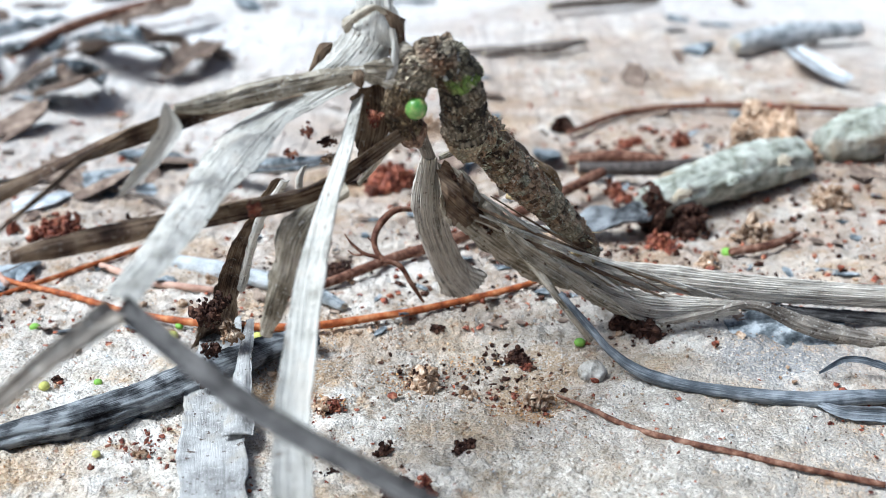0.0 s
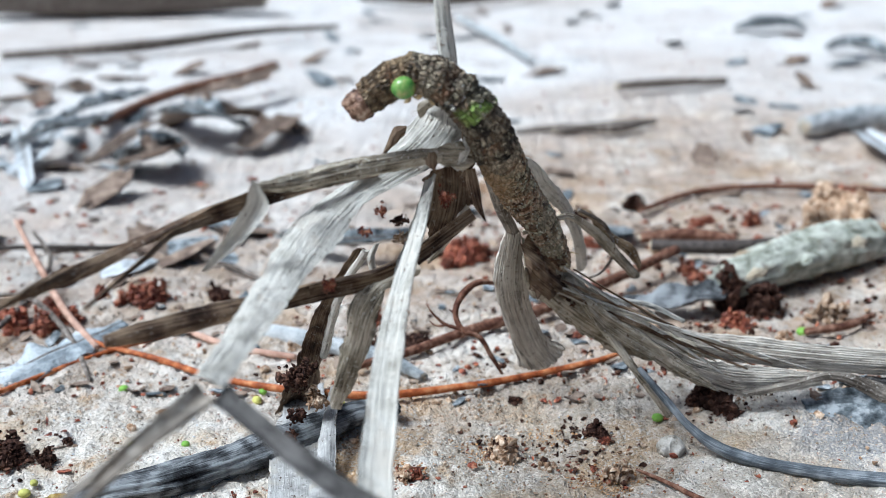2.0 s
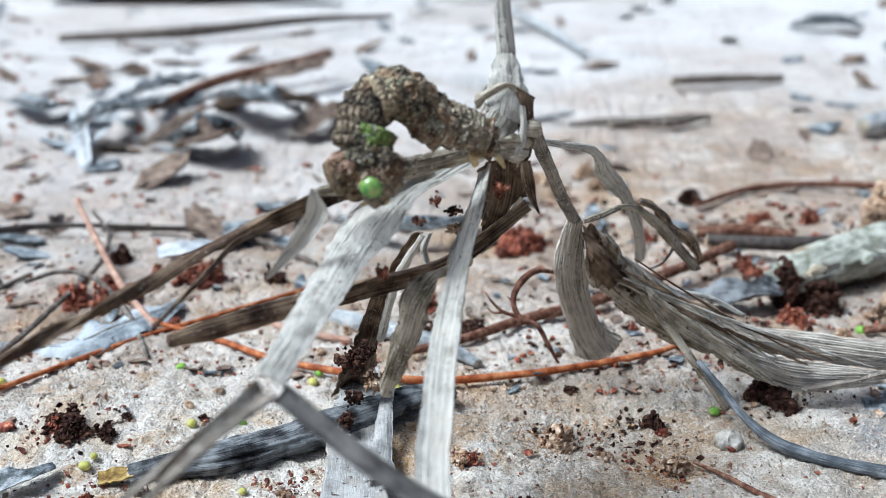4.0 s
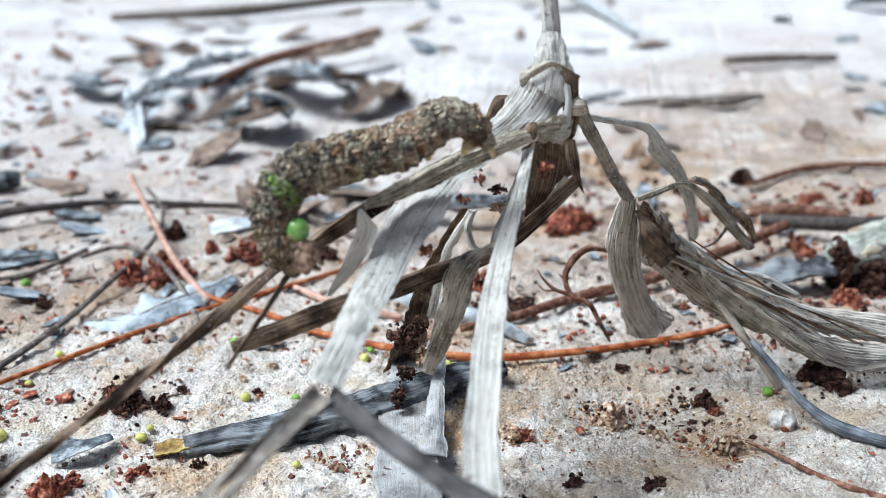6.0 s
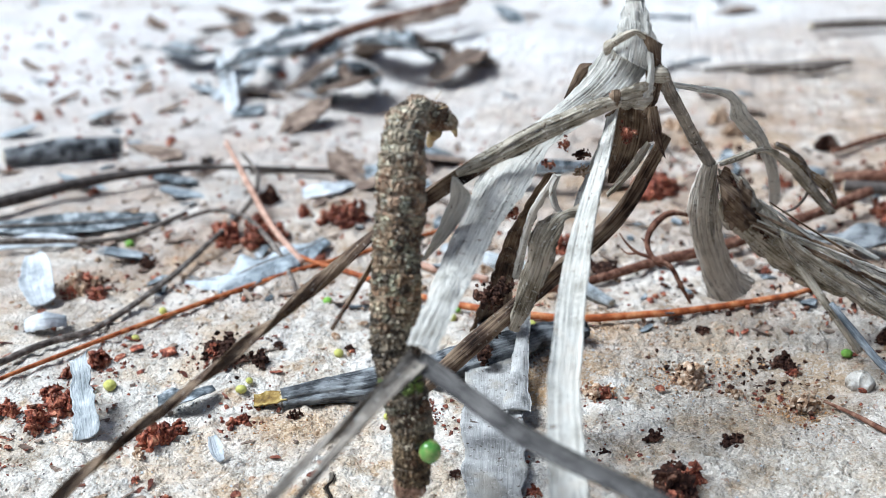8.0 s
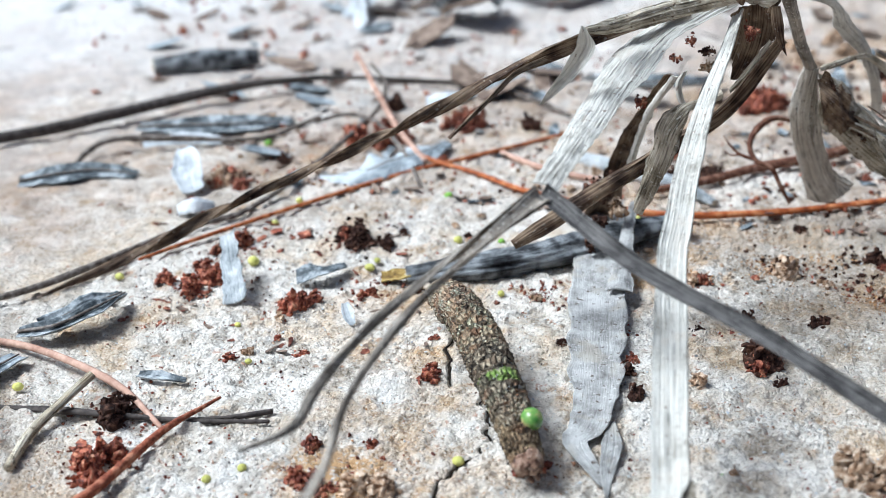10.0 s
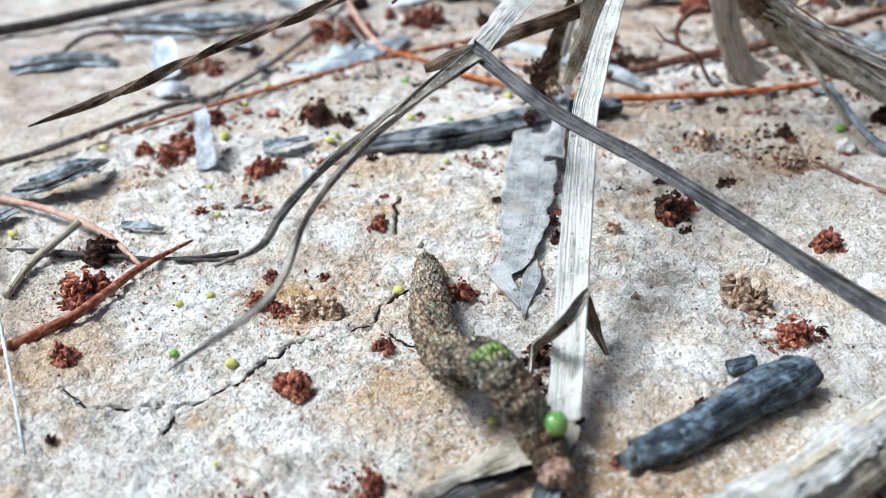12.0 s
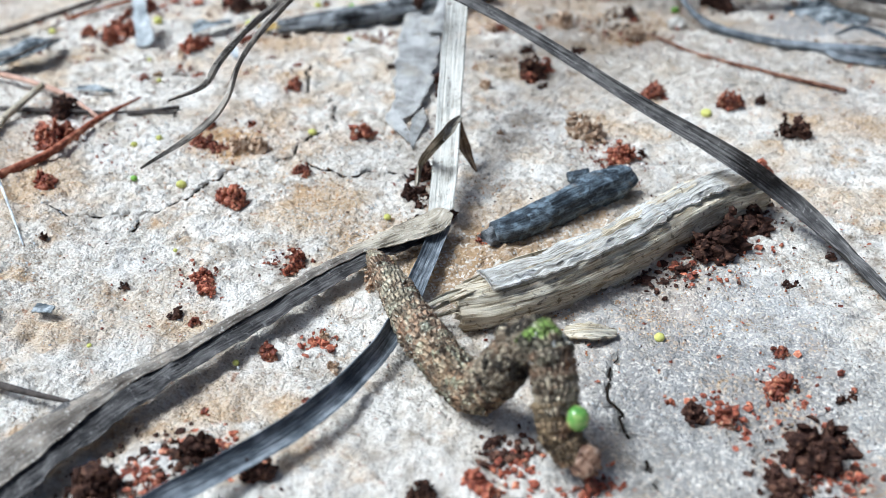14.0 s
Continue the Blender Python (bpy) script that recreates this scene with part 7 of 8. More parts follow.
clod(-11.6, 50.9, 1.6, CLOD_DARK)
clod(-16.2, 84.7, 1.1, CLOD_DARK)
clod(-37.1, 27.0, 0.7, CLOD_DARK)
clod(-30.1, 23.4, 1.0, CLOD_DARK)
clod(6.0, 71.0, 2.8, CLOD_TAN)
clod(-34.7, 60.4, 2.3, CLOD_TAN)
clod(-37.3, 60.2, 1.5, CLOD_TAN)
clod(-4.2, 69.0, 0.6, CLOD_TAN)
clod(9.9, 108.3, 1.8, CLOD_TAN)
clod(-2.3, 113.3, 2.1, CLOD_TAN)
clod(-14.0, 36.1, 1.0, CLOD_TAN)
clod(-28.5, 28.5, 1.5, CLOD_RED)
clod(-18.3, 18.6, 1.3, CLOD_RED)
clod(-27.5, 22.8, 0.8, CLOD_RED)
clod(-20.8, 34.2, 1.2, CLOD_RED)
clod(-21.2, -2.0, 1.1, CLOD_RED)
clod(4.8, 3.4, 1.7, CLOD_RED)
clod(24.9, 15.8, 1.6, CLOD_RED)
clod(29.4, 21.7, 1.8, CLOD_RED)
clod(28.7, 65.4, 1.7, CLOD_RED)
clod(24.5, 84.3, 2.1, CLOD_RED)
clod(-12.5, 11.7, 0.6, CLOD_RED)
clod(29.6, 28.0, 0.9, CLOD_RED)
clod(11.6, 65.0, 2.0, CLOD_RED)
clod(-19.6, 2.7, 2.0, CLOD_DARK)
clod(-25.7, -2.9, 2.5, CLOD_DARK)
clod(-13.5, 1.0, 1.8, CLOD_DARK)
clod(22.0, 16.0, 1.5, CLOD_DARK)
clod(31.9, 12.6, 3.1, CLOD_DARK)
clod(35.4, 22.0, 0.8, CLOD_DARK)
clod(31.1, 40.8, 0.8, CLOD_DARK)
clod(0.4, 1.1, 1.4, CLOD_DARK)
clod(24.7, 47.8, 3.2, CLOD_DARK)
clod(21.7, 44.7, 2.1, CLOD_DARK)
clod(27.2, 52.2, 2.4, CLOD_DARK)
clod(33.2, 77.5, 2.2, CLOD_DARK)
clod(29.0, 86.6, 1.2, CLOD_DARK)
clod(35.8, 47.6, 0.8, CLOD_DARK)
clod(29.5, 8.5, 2.0, CLOD_DARK)
clod(-11.5, 17.3, 0.8, CLOD_TAN)
clod(-13.7, 22.0, 0.8, CLOD_TAN)
clod(24.9, 15.4, 0.9, CLOD_TAN)
clod(-11.5, 32.0, 1.2, CLOD_TAN)
clod(-55.6, 91.3, 2.3, CLOD_RED)
clod(-53.7, 93.1, 1.3, CLOD_RED)
clod(-48.2, 96.3, 1.4, CLOD_RED)
clod(-50.2, 80.6, 0.9, CLOD_RED)
clod(-68.8, 97.1, 2.4, CLOD_RED)
clod(-69.4, 92.5, 1.8, CLOD_RED)
clod(-74.1, 94.5, 1.5, CLOD_RED)
clod(-69.0, 106.7, 1.9, CLOD_RED)
clod(-54.4, 83.9, 0.6, CLOD_RED)
clod(-34.7, 79.1, 1.0, CLOD_RED)
clod(-37.5, 87.5, 0.7, CLOD_RED)
clod(-3.7, 88.1, 1.4, CLOD_RED)
clod(-15.8, 87.6, 0.9, CLOD_RED)
clod(-56.5, 109.3, 1.1, CLOD_DARK)
clod(-53.8, 109.0, 1.1, CLOD_DARK)
clod(-50.4, 108.9, 1.3, CLOD_DARK)
clod(-49.7, 113.3, 1.0, CLOD_DARK)
clod(-63.0, 64.8, 2.3, CLOD_DARK)
clod(-5.3, 99.4, 0.9, CLOD_DARK)
clod(2.2, 99.2, 1.1, CLOD_DARK)
clod(-14.5, 80.5, 1.3, CLOD_DARK)
clod(-23.9, 89.9, 0.8, CLOD_DARK)
clod(8.1, 118.5, 1.6, CLOD_DARK)
clod(-42.7, 102.6, 1.2, CLOD_DARK)
clod(-42.7, 98.2, 0.9, CLOD_DARK)
clod(-23.9, 122.1, 1.6, CLOD_DARK)
clod(-25.0, 120.1, 1.2, CLOD_DARK)
clod(-55.9, 79.4, 1.1, CLOD_TAN)
clod(-80.8, 124.4, 2.5, CLOD_TAN)
clod(-79.3, 125.8, 1.6, CLOD_TAN)
clod(-1.5, 113.5, 1.8, CLOD_TAN)
clod(-11.4, 107.7, 1.3, CLOD_TAN)
clod(-9.0, 83.7, 1.4, CLOD_TAN)
clod(-56.4, 88.5, 0.9, CLOD_TAN)
clod(-28.7, 99.8, 0.9, CLOD_TAN)
clod(-11.6, 90.8, 0.7, CLOD_TAN)
clod(8.5, 118.4, 1.2, CLOD_DARK)
clod(9.3, 117.1, 1.0, CLOD_DARK)
clod(23.3, 124.9, 2.8, CLOD_DARK)
clod(20.8, 125.5, 1.8, CLOD_DARK)
clod(-0.6, 126.5, 1.0, CLOD_DARK)
clod(-55.0, 110.1, 2.4, CLOD_DARK)
clod(-50.3, 109.1, 1.4, CLOD_DARK)
clod(-17.1, 139.9, 2.2, CLOD_DARK)
clod(-13.5, 142.0, 2.0, CLOD_DARK)
clod(-15.9, 143.8, 1.5, CLOD_DARK)
clod(34.5, 158.9, 4.2, CLOD_DARK)
clod(30.5, 158.7, 3.0, CLOD_DARK)
clod(-42.0, 154.8, 2.2, CLOD_DARK)
clod(-41.2, 114.2, 0.8, CLOD_DARK)
clod(-2.3, 113.8, 1.5, CLOD_DARK)
clod(-23.7, 124.5, 1.6, CLOD_DARK)
clod(-26.0, 124.4, 1.4, CLOD_DARK)
clod(-11.1, 107.7, 1.2, CLOD_RED)
clod(-51.8, 154.3, 3.0, CLOD_RED)
clod(-54.7, 153.0, 2.0, CLOD_RED)
clod(-20.1, 147.5, 2.3, CLOD_RED)
clod(-8.0, 179.1, 3.1, CLOD_RED)
clod(-9.7, 174.9, 2.0, CLOD_RED)
clod(8.1, 145.1, 1.1, CLOD_RED)
clod(9.6, 116.4, 0.8, CLOD_RED)
clod(-52.3, 139.9, 1.1, CLOD_RED)
clod(-6.2, 144.3, 0.9, CLOD_RED)
clod(-1.0, 114.5, 1.5, CLOD_TAN)
clod(57.1, 200.7, 6.3, CLOD_TAN)
clod(50.0, 190.8, 3.6, CLOD_TAN)
clod(40.1, 178.8, 2.4, CLOD_TAN)
clod(3.2, 110.9, 1.0, CLOD_TAN)
clod(-28.9, 139.3, 1.2, CLOD_TAN)
clod(22.7, 180.7, 1.9, CLOD_TAN)
clod(5.6, 212.2, 2.8, CLOD_TAN)
clod(-1.7, 206.3, 2.3, CLOD_TAN)
clod(-56.0, 90.9, 2.1, CLOD_RED)
clod(-2.3, 91.3, 2.1, CLOD_RED)
clod(-81.0, 125.0, 2.4, CLOD_RED)
clod(-77.2, 123.7, 1.7, CLOD_RED)
clod(-67.9, 144.5, 3.2, CLOD_RED)
clod(-63.4, 144.0, 2.3, CLOD_RED)
clod(-8.4, 175.9, 3.2, CLOD_RED)
clod(-5.8, 179.1, 2.1, CLOD_RED)
clod(-56.2, 109.7, 1.5, CLOD_RED)
clod(-71.0, 103.7, 1.5, CLOD_RED)
clod(-71.5, 98.2, 1.3, CLOD_RED)
clod(-58.8, 156.6, 1.8, CLOD_RED)
clod(-54.7, 107.7, 1.6, CLOD_DARK)
clod(-53.3, 109.4, 1.1, CLOD_DARK)
clod(-5.7, 99.2, 0.8, CLOD_DARK)
clod(2.7, 99.4, 1.2, CLOD_DARK)
clod(-70.2, 93.3, 1.6, CLOD_DARK)
clod(-75.8, 135.7, 1.5, CLOD_DARK)
clod(-66.5, 160.7, 2.4, CLOD_DARK)
clod(-78.9, 127.2, 1.1, CLOD_DARK)
clod(-62.3, 147.0, 2.8, CLOD_RED)
clod(-65.3, 151.0, 2.0, CLOD_RED)
clod(-52.8, 154.5, 2.5, CLOD_RED)
clod(-7.1, 177.6, 2.4, CLOD_RED)
clod(41.0, 196.7, 2.4, CLOD_RED)
clod(32.0, 194.9, 2.2, CLOD_RED)
clod(12.1, 185.2, 1.9, CLOD_RED)
clod(59.6, 209.0, 2.8, CLOD_RED)
clod(26.8, 172.0, 2.2, CLOD_RED)
clod(29.3, 151.6, 2.4, CLOD_RED)
clod(33.2, 155.9, 2.5, CLOD_DARK)
clod(10.9, 197.5, 2.0, CLOD_DARK)
clod(21.4, 204.5, 2.3, CLOD_DARK)
clod(1.0, 187.9, 1.5, CLOD_DARK)
clod(-25.3, 187.2, 1.5, CLOD_DARK)
clod(57.5, 183.6, 3.9, CLOD_TAN)
clod(56.7, 163.2, 3.5, CLOD_TAN)
clod(43.0, 154.0, 2.8, CLOD_TAN)
clod(34.6, 144.0, 1.9, CLOD_TAN)
clod(3.5, 218.8, 2.6, CLOD_TAN)
clod(-5.1, 214.7, 2.2, CLOD_TAN)
clod(-32.8, 199.7, 2.0, CLOD_TAN)
seed(-65.5, 101.5, 0.9, SEED_Y)
seed(-50.4, 102.6, 0.7, SEED_Y)
seed(-50.2, 104.7, 0.5, SEED_Y)
seed(-80.0, 93.8, 0.6, SEED_Y)
seed(-55.1, 77.8, 0.4, SEED_Y)
seed(-60.1, 85.6, 0.4, SEED_Y)
seed(-67.2, 120.3, 0.6, SEED_Y)
seed(-67.6, 112.9, 0.5, SEED_Y)
seed(-28.6, 65.9, 0.6, SEED_Y)
seed(-39.7, 48.6, 0.7, SEED_Y)
seed(-49.7, 57.4, 0.5, SEED_Y)
seed(-47.2, 59.6, 0.5, SEED_Y)
seed(-75.6, 66.6, 0.6, SEED_Y)
seed(-33.1, 99.7, 0.5, SEED_Y)
seed(-34.7, 34.7, 0.3, SEED_Y)
seed(-45.9, 48.9, 0.5, SEED_G)
seed(-5.3, 68.2, 0.4, SEED_G)
seed(-79.5, 84.3, 0.6, SEED_G)
seed(18.3, 27.6, 0.6, SEED_Y)
seed(-13.5, 46.0, 0.5, SEED_Y)
seed(-21.0, 16.6, 0.4, SEED_Y)
seed(-36.0, 16.4, 0.3, SEED_Y)
seed(21.6, 80.6, 0.8, SEED_Y)
seed(15.8, 121.2, 0.7, SEED_G)
seed(-47.4, 126.6, 0.7, SEED_G)
seed(38.4, 148.4, 0.9, SEED_G)
seed(-36.5, 113.3, 0.5, SEED_G)
seed(-42.0, 112.5, 0.7, SEED_Y)
seed(-20.9, 123.7, 0.8, SEED_Y)
seed(-30.8, 124.5, 0.7, SEED_Y)
seed(-30.6, 127.1, 0.6, SEED_G)
seed(-81.2, 141.0, 0.8, SEED_G)


# ---- loose grit on the soil ----
def grit(name, count, spread_of, sizes, mat, label, seed_of):
    """Many small uneven grains, half sunk in the soil, as one object."""
    r = np.random.RandomState(seed_of)
    x, y = spread_of(r, count)
    z = rise(x, y)
    bm = bmesh.new()
    bmesh.ops.create_icosphere(bm, subdivisions=1, radius=1.0)
    form = np.array([v.co[:] for v in bm.verts])
    sides = np.array([[v.index for v in f.verts] for f in bm.faces])
    bm.free()
    k = len(form)
    size = sizes[0] + (sizes[1] - sizes[0]) * r.random_sample(count) ** 2.0
    v = form[None] * r.uniform(0.45, 1.4, (count, k, 1)) * (0.72 * size)[:, None, None] * r.uniform(0.45, 1.35, (count, 1, 3))
    a = r.uniform(0, 6.283, count)
    c, s = np.cos(a)[:, None], np.sin(a)[:, None]
    vx, vy = v[..., 0] * c - v[..., 1] * s, v[..., 0] * s + v[..., 1] * c
    vv = np.stack([vx + x[:, None], vy + y[:, None], v[..., 2] * 0.8 + (z + size * 0.3)[:, None]], -1).reshape(-1, 3)
    ff = (sides[None] + k * np.arange(count)[:, None, None]).reshape(-1, 3)
    return tagged(mesh_ob(name, vv, ff.tolist(), mat, flat=True), label, "grit", kind="stuff")


def near_patch(r, n):
    return r.uniform(-75, 70, n), 15 + 150 * r.random_sample(n) ** 1.1


def far_patch(r, n):
    y = 110 + 330 * r.random_sample(n) ** 1.3
    return r.uniform(-0.55, 0.45, n) * (y + 40), y


def clumped(r, n):
    k = r.randint(0, 60, n)
    cy = 20 + 200 * r.random_sample(60)
    cx = r.uniform(-0.5, 0.42, 60) * (cy + 60)
    return cx[k] + r.normal(0, 4.5, n), cy[k] + r.normal(0, 4.5, n)


grit("sand_grains", 7000, near_patch, (0.08, 0.20), CLOD_TAN, "loose tan sand grains on the soil", 1)
grit("dark_grit", 1800, near_patch, (0.08, 0.22), CLOD_DARK, "scattered dark grit on the soil", 2)
grit("red_crumbs", 2200, clumped, (0.10, 0.34), CLOD_RED, "scattered red-brown crumbs on the soil", 3)
grit("pale_grains", 5000, near_patch, (0.08, 0.24), CHIP_WHITE, "pale mineral grains on the soil", 4)
grit("far_crumbs", 450, far_patch, (0.3, 0.9), CLOD_RED, "scattered red-brown crumbs far off", 5)
grit("far_grit", 900, far_patch, (0.3, 0.9), CLOD_TAN, "scattered tan crumbs far off", 6)


def litter(name, count, spread_of, size, mat, label, seed_of):
    """Many small curled chips of leaf and bark lying about, as one object."""
    r = np.random.RandomState(seed_of)
    x, y = spread_of(r, count)
    z = rise(x, y)
    verts, faces = [], []
    for k in range(count):
        a, w, h = r.uniform(0, 6.283), size * r.uniform(0.25, 0.7), size * r.uniform(0.6, 1.5)
        c, s = math.cos(a), math.sin(a)
        tilt, curl = r.uniform(-0.35, 0.35), r.uniform(-0.3, 0.3)
        base = len(verts)
        for i in range(4):
            for j in range(3):
                u, v = (i / 3 - 0.5) * h * (1 + 0.2 * r.randn()), (j / 2 - 0.5) * w * (1 + 0.25 * r.randn()) * (0.5 if i in (0, 3) else 1)
                zz = abs(tilt) * h * 0.5 + tilt * u + curl * v * v / w + 0.12 * size
                verts.append((x[k] + u * c - v * s, y[k] + u * s + v * c, z[k] + zz))
        low = min(q[2] for q in verts[base:])
        for i in range(12):
            vx, vy, vz = verts[base + i]
            verts[base + i] = (vx, vy, vz - low + z[k] + 0.05)
        under_base = len(verts)
        for i in range(12):
            vx, vy, vz = verts[base + i]
            verts.append((vx, vy, vz - 0.06 * size))
        for i in range(3):
            for j in range(2):
                p = base + i * 3 + j
                faces.append((p, p + 3, p + 4, p + 1))
                p = under_base + i * 3 + j
                faces.append((p, p + 1, p + 4, p + 3))
    return tagged(mesh_ob(name, verts, faces, mat, flat=False), label, "litter", kind="stuff")


def mid_patch(r, n):
    y = 126 + 120 * r.random_sample(n) ** 1.7
    side = r.random_sample(n) < 0.6
    x = np.where(side, r.uniform(-0.52, -0.12, n), r.uniform(-0.1, 0.42, n)) * (y + 30)
    return x, y


def left_patch(r, n):
    y = r.uniform(80, 150, n)
    return r.uniform(-0.62, -0.30, n) * (y + 40), y


litter("leaf_litter", 130, mid_patch, 2.4, LEAF_BROWN, "small brown chips of leaf and bark", 11)
litter("leaf_litter", 60, mid_patch, 2.6, LEAF_DARK, "small grey-black chips of leaf", 12)
litter("leaf_litter", 60, mid_patch, 1.8, LEAF_BROWN, "small tan chips of bark", 13)
litter("leaf_litter", 60, left_patch, 1.3, LEAF_BROWN, "tiny brown chips of leaf", 14)
litter("leaf_litter", 50, left_patch, 1.3, CLOD_RED, "tiny red-brown chips of bark", 15)
grit("mid_crumbs", 800, mid_patch, (0.15, 0.65), CLOD_RED, "red-brown crumbs behind the plant", 7)
grit("mid_grit", 450, mid_patch, (0.15, 0.5), CLOD_DARK, "dark crumbs behind the plant", 8)
grit("mid_sand", 2500, mid_patch, (0.12, 0.45), CLOD_TAN, "tan crumbs behind the plant", 9)


def heaps(*centres):
    def at(r, n):
        k = r.randint(0, len(centres), n)
        c = np.array(centres)
        return c[k, 0] + r.normal(0, 1, n) * c[k, 2], c[k, 1] + r.normal(0, 1, n) * c[k, 2]
    return at


grit("crumb_heap", 900, heaps((29.5, 21.9, 2.7), (32.0, 12.1, 2.5), (25.0, 16.8, 1.8), (-19.9, 4.4, 1.8), (-14.7, 1.4, 1.7), (-22.6, -1.3, 1.5), (24.8, 48.0, 2.6), (20.7, 42.3, 2.2), (7.9, 6.0, 1.4), (14.2, 5.2, 1.4), (34.6, 10.5, 2.0), (-14.3, 21.1, 0.8)), (0.18, 0.7), CLOD_RED, "loose red-brown crumbs heaped on the soil", 21)
grit("crumb_heap", 700, heaps((25.4, 50.7, 2.6), (28.0, 56.5, 1.7), (32.1, 13.6, 2.3), (-25.8, -2.0, 2.0), (-21.7, 2.5, 2.0), (21.2, 44.8, 2.5), (6.6, 8.3, 1.5), (16.7, 39.1, 1.8), (30.0, 8.8, 2.0)), (0.18, 0.75), CLOD_DARK, "loose dark crumbs heaped on the soil", 22)
grit("crumb_heap", 900, heaps((-61.3, 58.0, 2.7), (-63.9, 66.7, 1.8), (-42.1, 58.8, 1.9), (-35.0, 61.1, 3.1), (11.2, 66.2, 2.5), (8.0, 69.9, 2.5), (-11.2, 54.5, 1.7), (-7.3, 43.7, 1.3), (-22.2, 35.4, 1.6), (-30.0, 30.3, 1.3)), (0.10, 0.42), CLOD_RED, "loose red-brown crumbs heaped on the soil", 23)
grit("crumb_heap", 900, heaps((-69.7, 98.5, 3.5), (-70.9, 93.8, 2.7), (-56.3, 92.7, 1.9), (-48.5, 97.1, 1.9), (-56.9, 110.1, 2.5), (-80.5, 125.4, 2.9), (-64.3, 64.8, 2.8), (-67.0, 105.5, 2.1), (-11.3, 107.8, 1.3), (-1.5, 115.1, 2.1), (7.8, 110.5, 2.7), (-29.0, 101.2, 1.9)), (0.12, 0.5), CLOD_RED, "loose red-brown crumbs heaped on the soil", 24)
grit("crumb_heap", 700, heaps((23.6, 126.5, 2.8), (-1.6, 115.3, 2.5), (-17.4, 143.7, 3.0), (-13.5, 142.0, 2.2), (-55.5, 110.9, 3.3), (-52.1, 155.2, 3.3), (34.9, 161.0, 5.1), (8.7, 112.7, 3.1), (6.6, 119.1, 1.9), (-24.2, 127.7, 2.1), (29.7, 127.6, 2.8), (-8.1, 181.4, 3.7)), (0.14, 0.6), CLOD_DARK, "loose dark crumbs heaped on the soil", 25)
grit("orange_sand", 2600, heaps((-1.6, 114.7, 5.7), (8.6, 111.5, 5.0), (-13.0, 125.2, 4.1), (25.8, 124.4, 5.5), (52.5, 193.4, 9.1), (22.1, 144.0, 5.3), (-20.0, 116.3, 3.2), (-6.3, 125.6, 4.7)), (0.10, 0.30), CLOD_TAN, "loose orange sand on the soil", 26)
grit("orange_sand", 1800, heaps((-35.2, 61.7, 3.8), (-21.8, 65.4, 3.8), (-13.7, 43.5, 4.3), (8.2, 67.6, 4.4), (3.5, 55.0, 4.6), (-62.4, 54.9, 3.3), (-26.4, 47.5, 4.0), (-44.0, 48.4, 3.6)), (0.08, 0.24), CLOD_TAN, "loose orange sand on the soil", 27)

# dead leaves far behind
BACK = "blurred dead leaf lying far behind the plant"
for k, (points, widths, mat) in enumerate((
    ([(-79.7, 285.8, 3.0), (-69.9, 280.3, 6.0), (-62.8, 285.8, 7.0), (-59.2, 296.9, 8.0)], (2, 6, 6, 2), LEAF_BROWN),
    ([(-80.6, 264.2, 4.0), (-67.6, 244.7, 9.0), (-59.7, 241.3, 8.0), (-58.1, 252.3, 3.0)], (3, 7, 6, 2), LEAF_DARK),
    ([(-77.7, 224.7, 2.0), (-69.4, 220.5, 6.0), (-68.5, 232.9, 4.0)], (3, 9, 4), LEAF_BROWN),
    ([(-103.7, 233.7, 3.0), (-95.4, 234.5, 7.0), (-90.5, 244.0, 6.0), (-94.3, 269.9, 2.0)], (3, 7, 6, 2), LEAF_DARK),
    ([(-56.0, 238.8, 2.0), (-52.4, 245.6, 4.0), (-50.3, 267.9, 2.0)], (4, 10, 3), LEAF_BROWN),
    ([(-102.2, 262.3, 3.0), (-96.2, 268.3, 5.0), (-91.0, 291.1, 3.0)], (3, 8, 3), LEAF_DARK),
    ([(-85.8, 228.3, 1.0), (-82.0, 239.0, 3.0), (-81.3, 261.5, 2.0)], (2, 4, 2), LEAF_BROWN),
)):
    scrap("dead_leaf", points, widths, mat, BACK, "dead leaf", seed=300 + k, cup=0.2, ruffle=0.08, n=30, thick=0.5)


def back_patch(r, n):
    y = 170 + 520 * r.random_sample(n) ** 1.4
    return r.uniform(-0.5, 0.42, n) * (y + 20), y


litter("far_litter", 100, back_patch, 9.0, LEAF_BROWN, "brown dead leaves strewn far behind", 31)
litter("far_litter", 70, back_patch, 9.0, LEAF_DARK, "grey dead leaves strewn far behind", 32)


def upper_patch(r, n):
    y = 235 + 45 * r.randn(n)
    return y * (-0.54 + 0.11 * r.randn(n)), y


litter("far_litter", 22, upper_patch, 6.0, LEAF_SLATE, "grey dead leaves strewn behind the logs", 33)
litter("far_litter", 26, upper_patch, 5.0, LEAF_BROWN, "brown dead leaves strewn behind the logs", 34)
grit("far_crumbs", 260, upper_patch, (0.4, 1.6), CLOD_RED, "red-brown crumbs strewn behind the logs", 35)
grit("orange_sand", 1500, heaps((8.5, 108.6, 2.1), (9.9, 107.2, 1.9), (2.6, 118.5, 2.0), (-11.5, 109.4, 1.4), (-4.3, 114.6, 1.6), (-63.6, 137.4, 2.4), (-68.4, 130.7, 2.3), (-15.9, 115.5, 2.0), (-44.5, 95.3, 1.5)), (0.07, 0.24), SAND_ORANGE, "loose orange sand on the soil", 28)
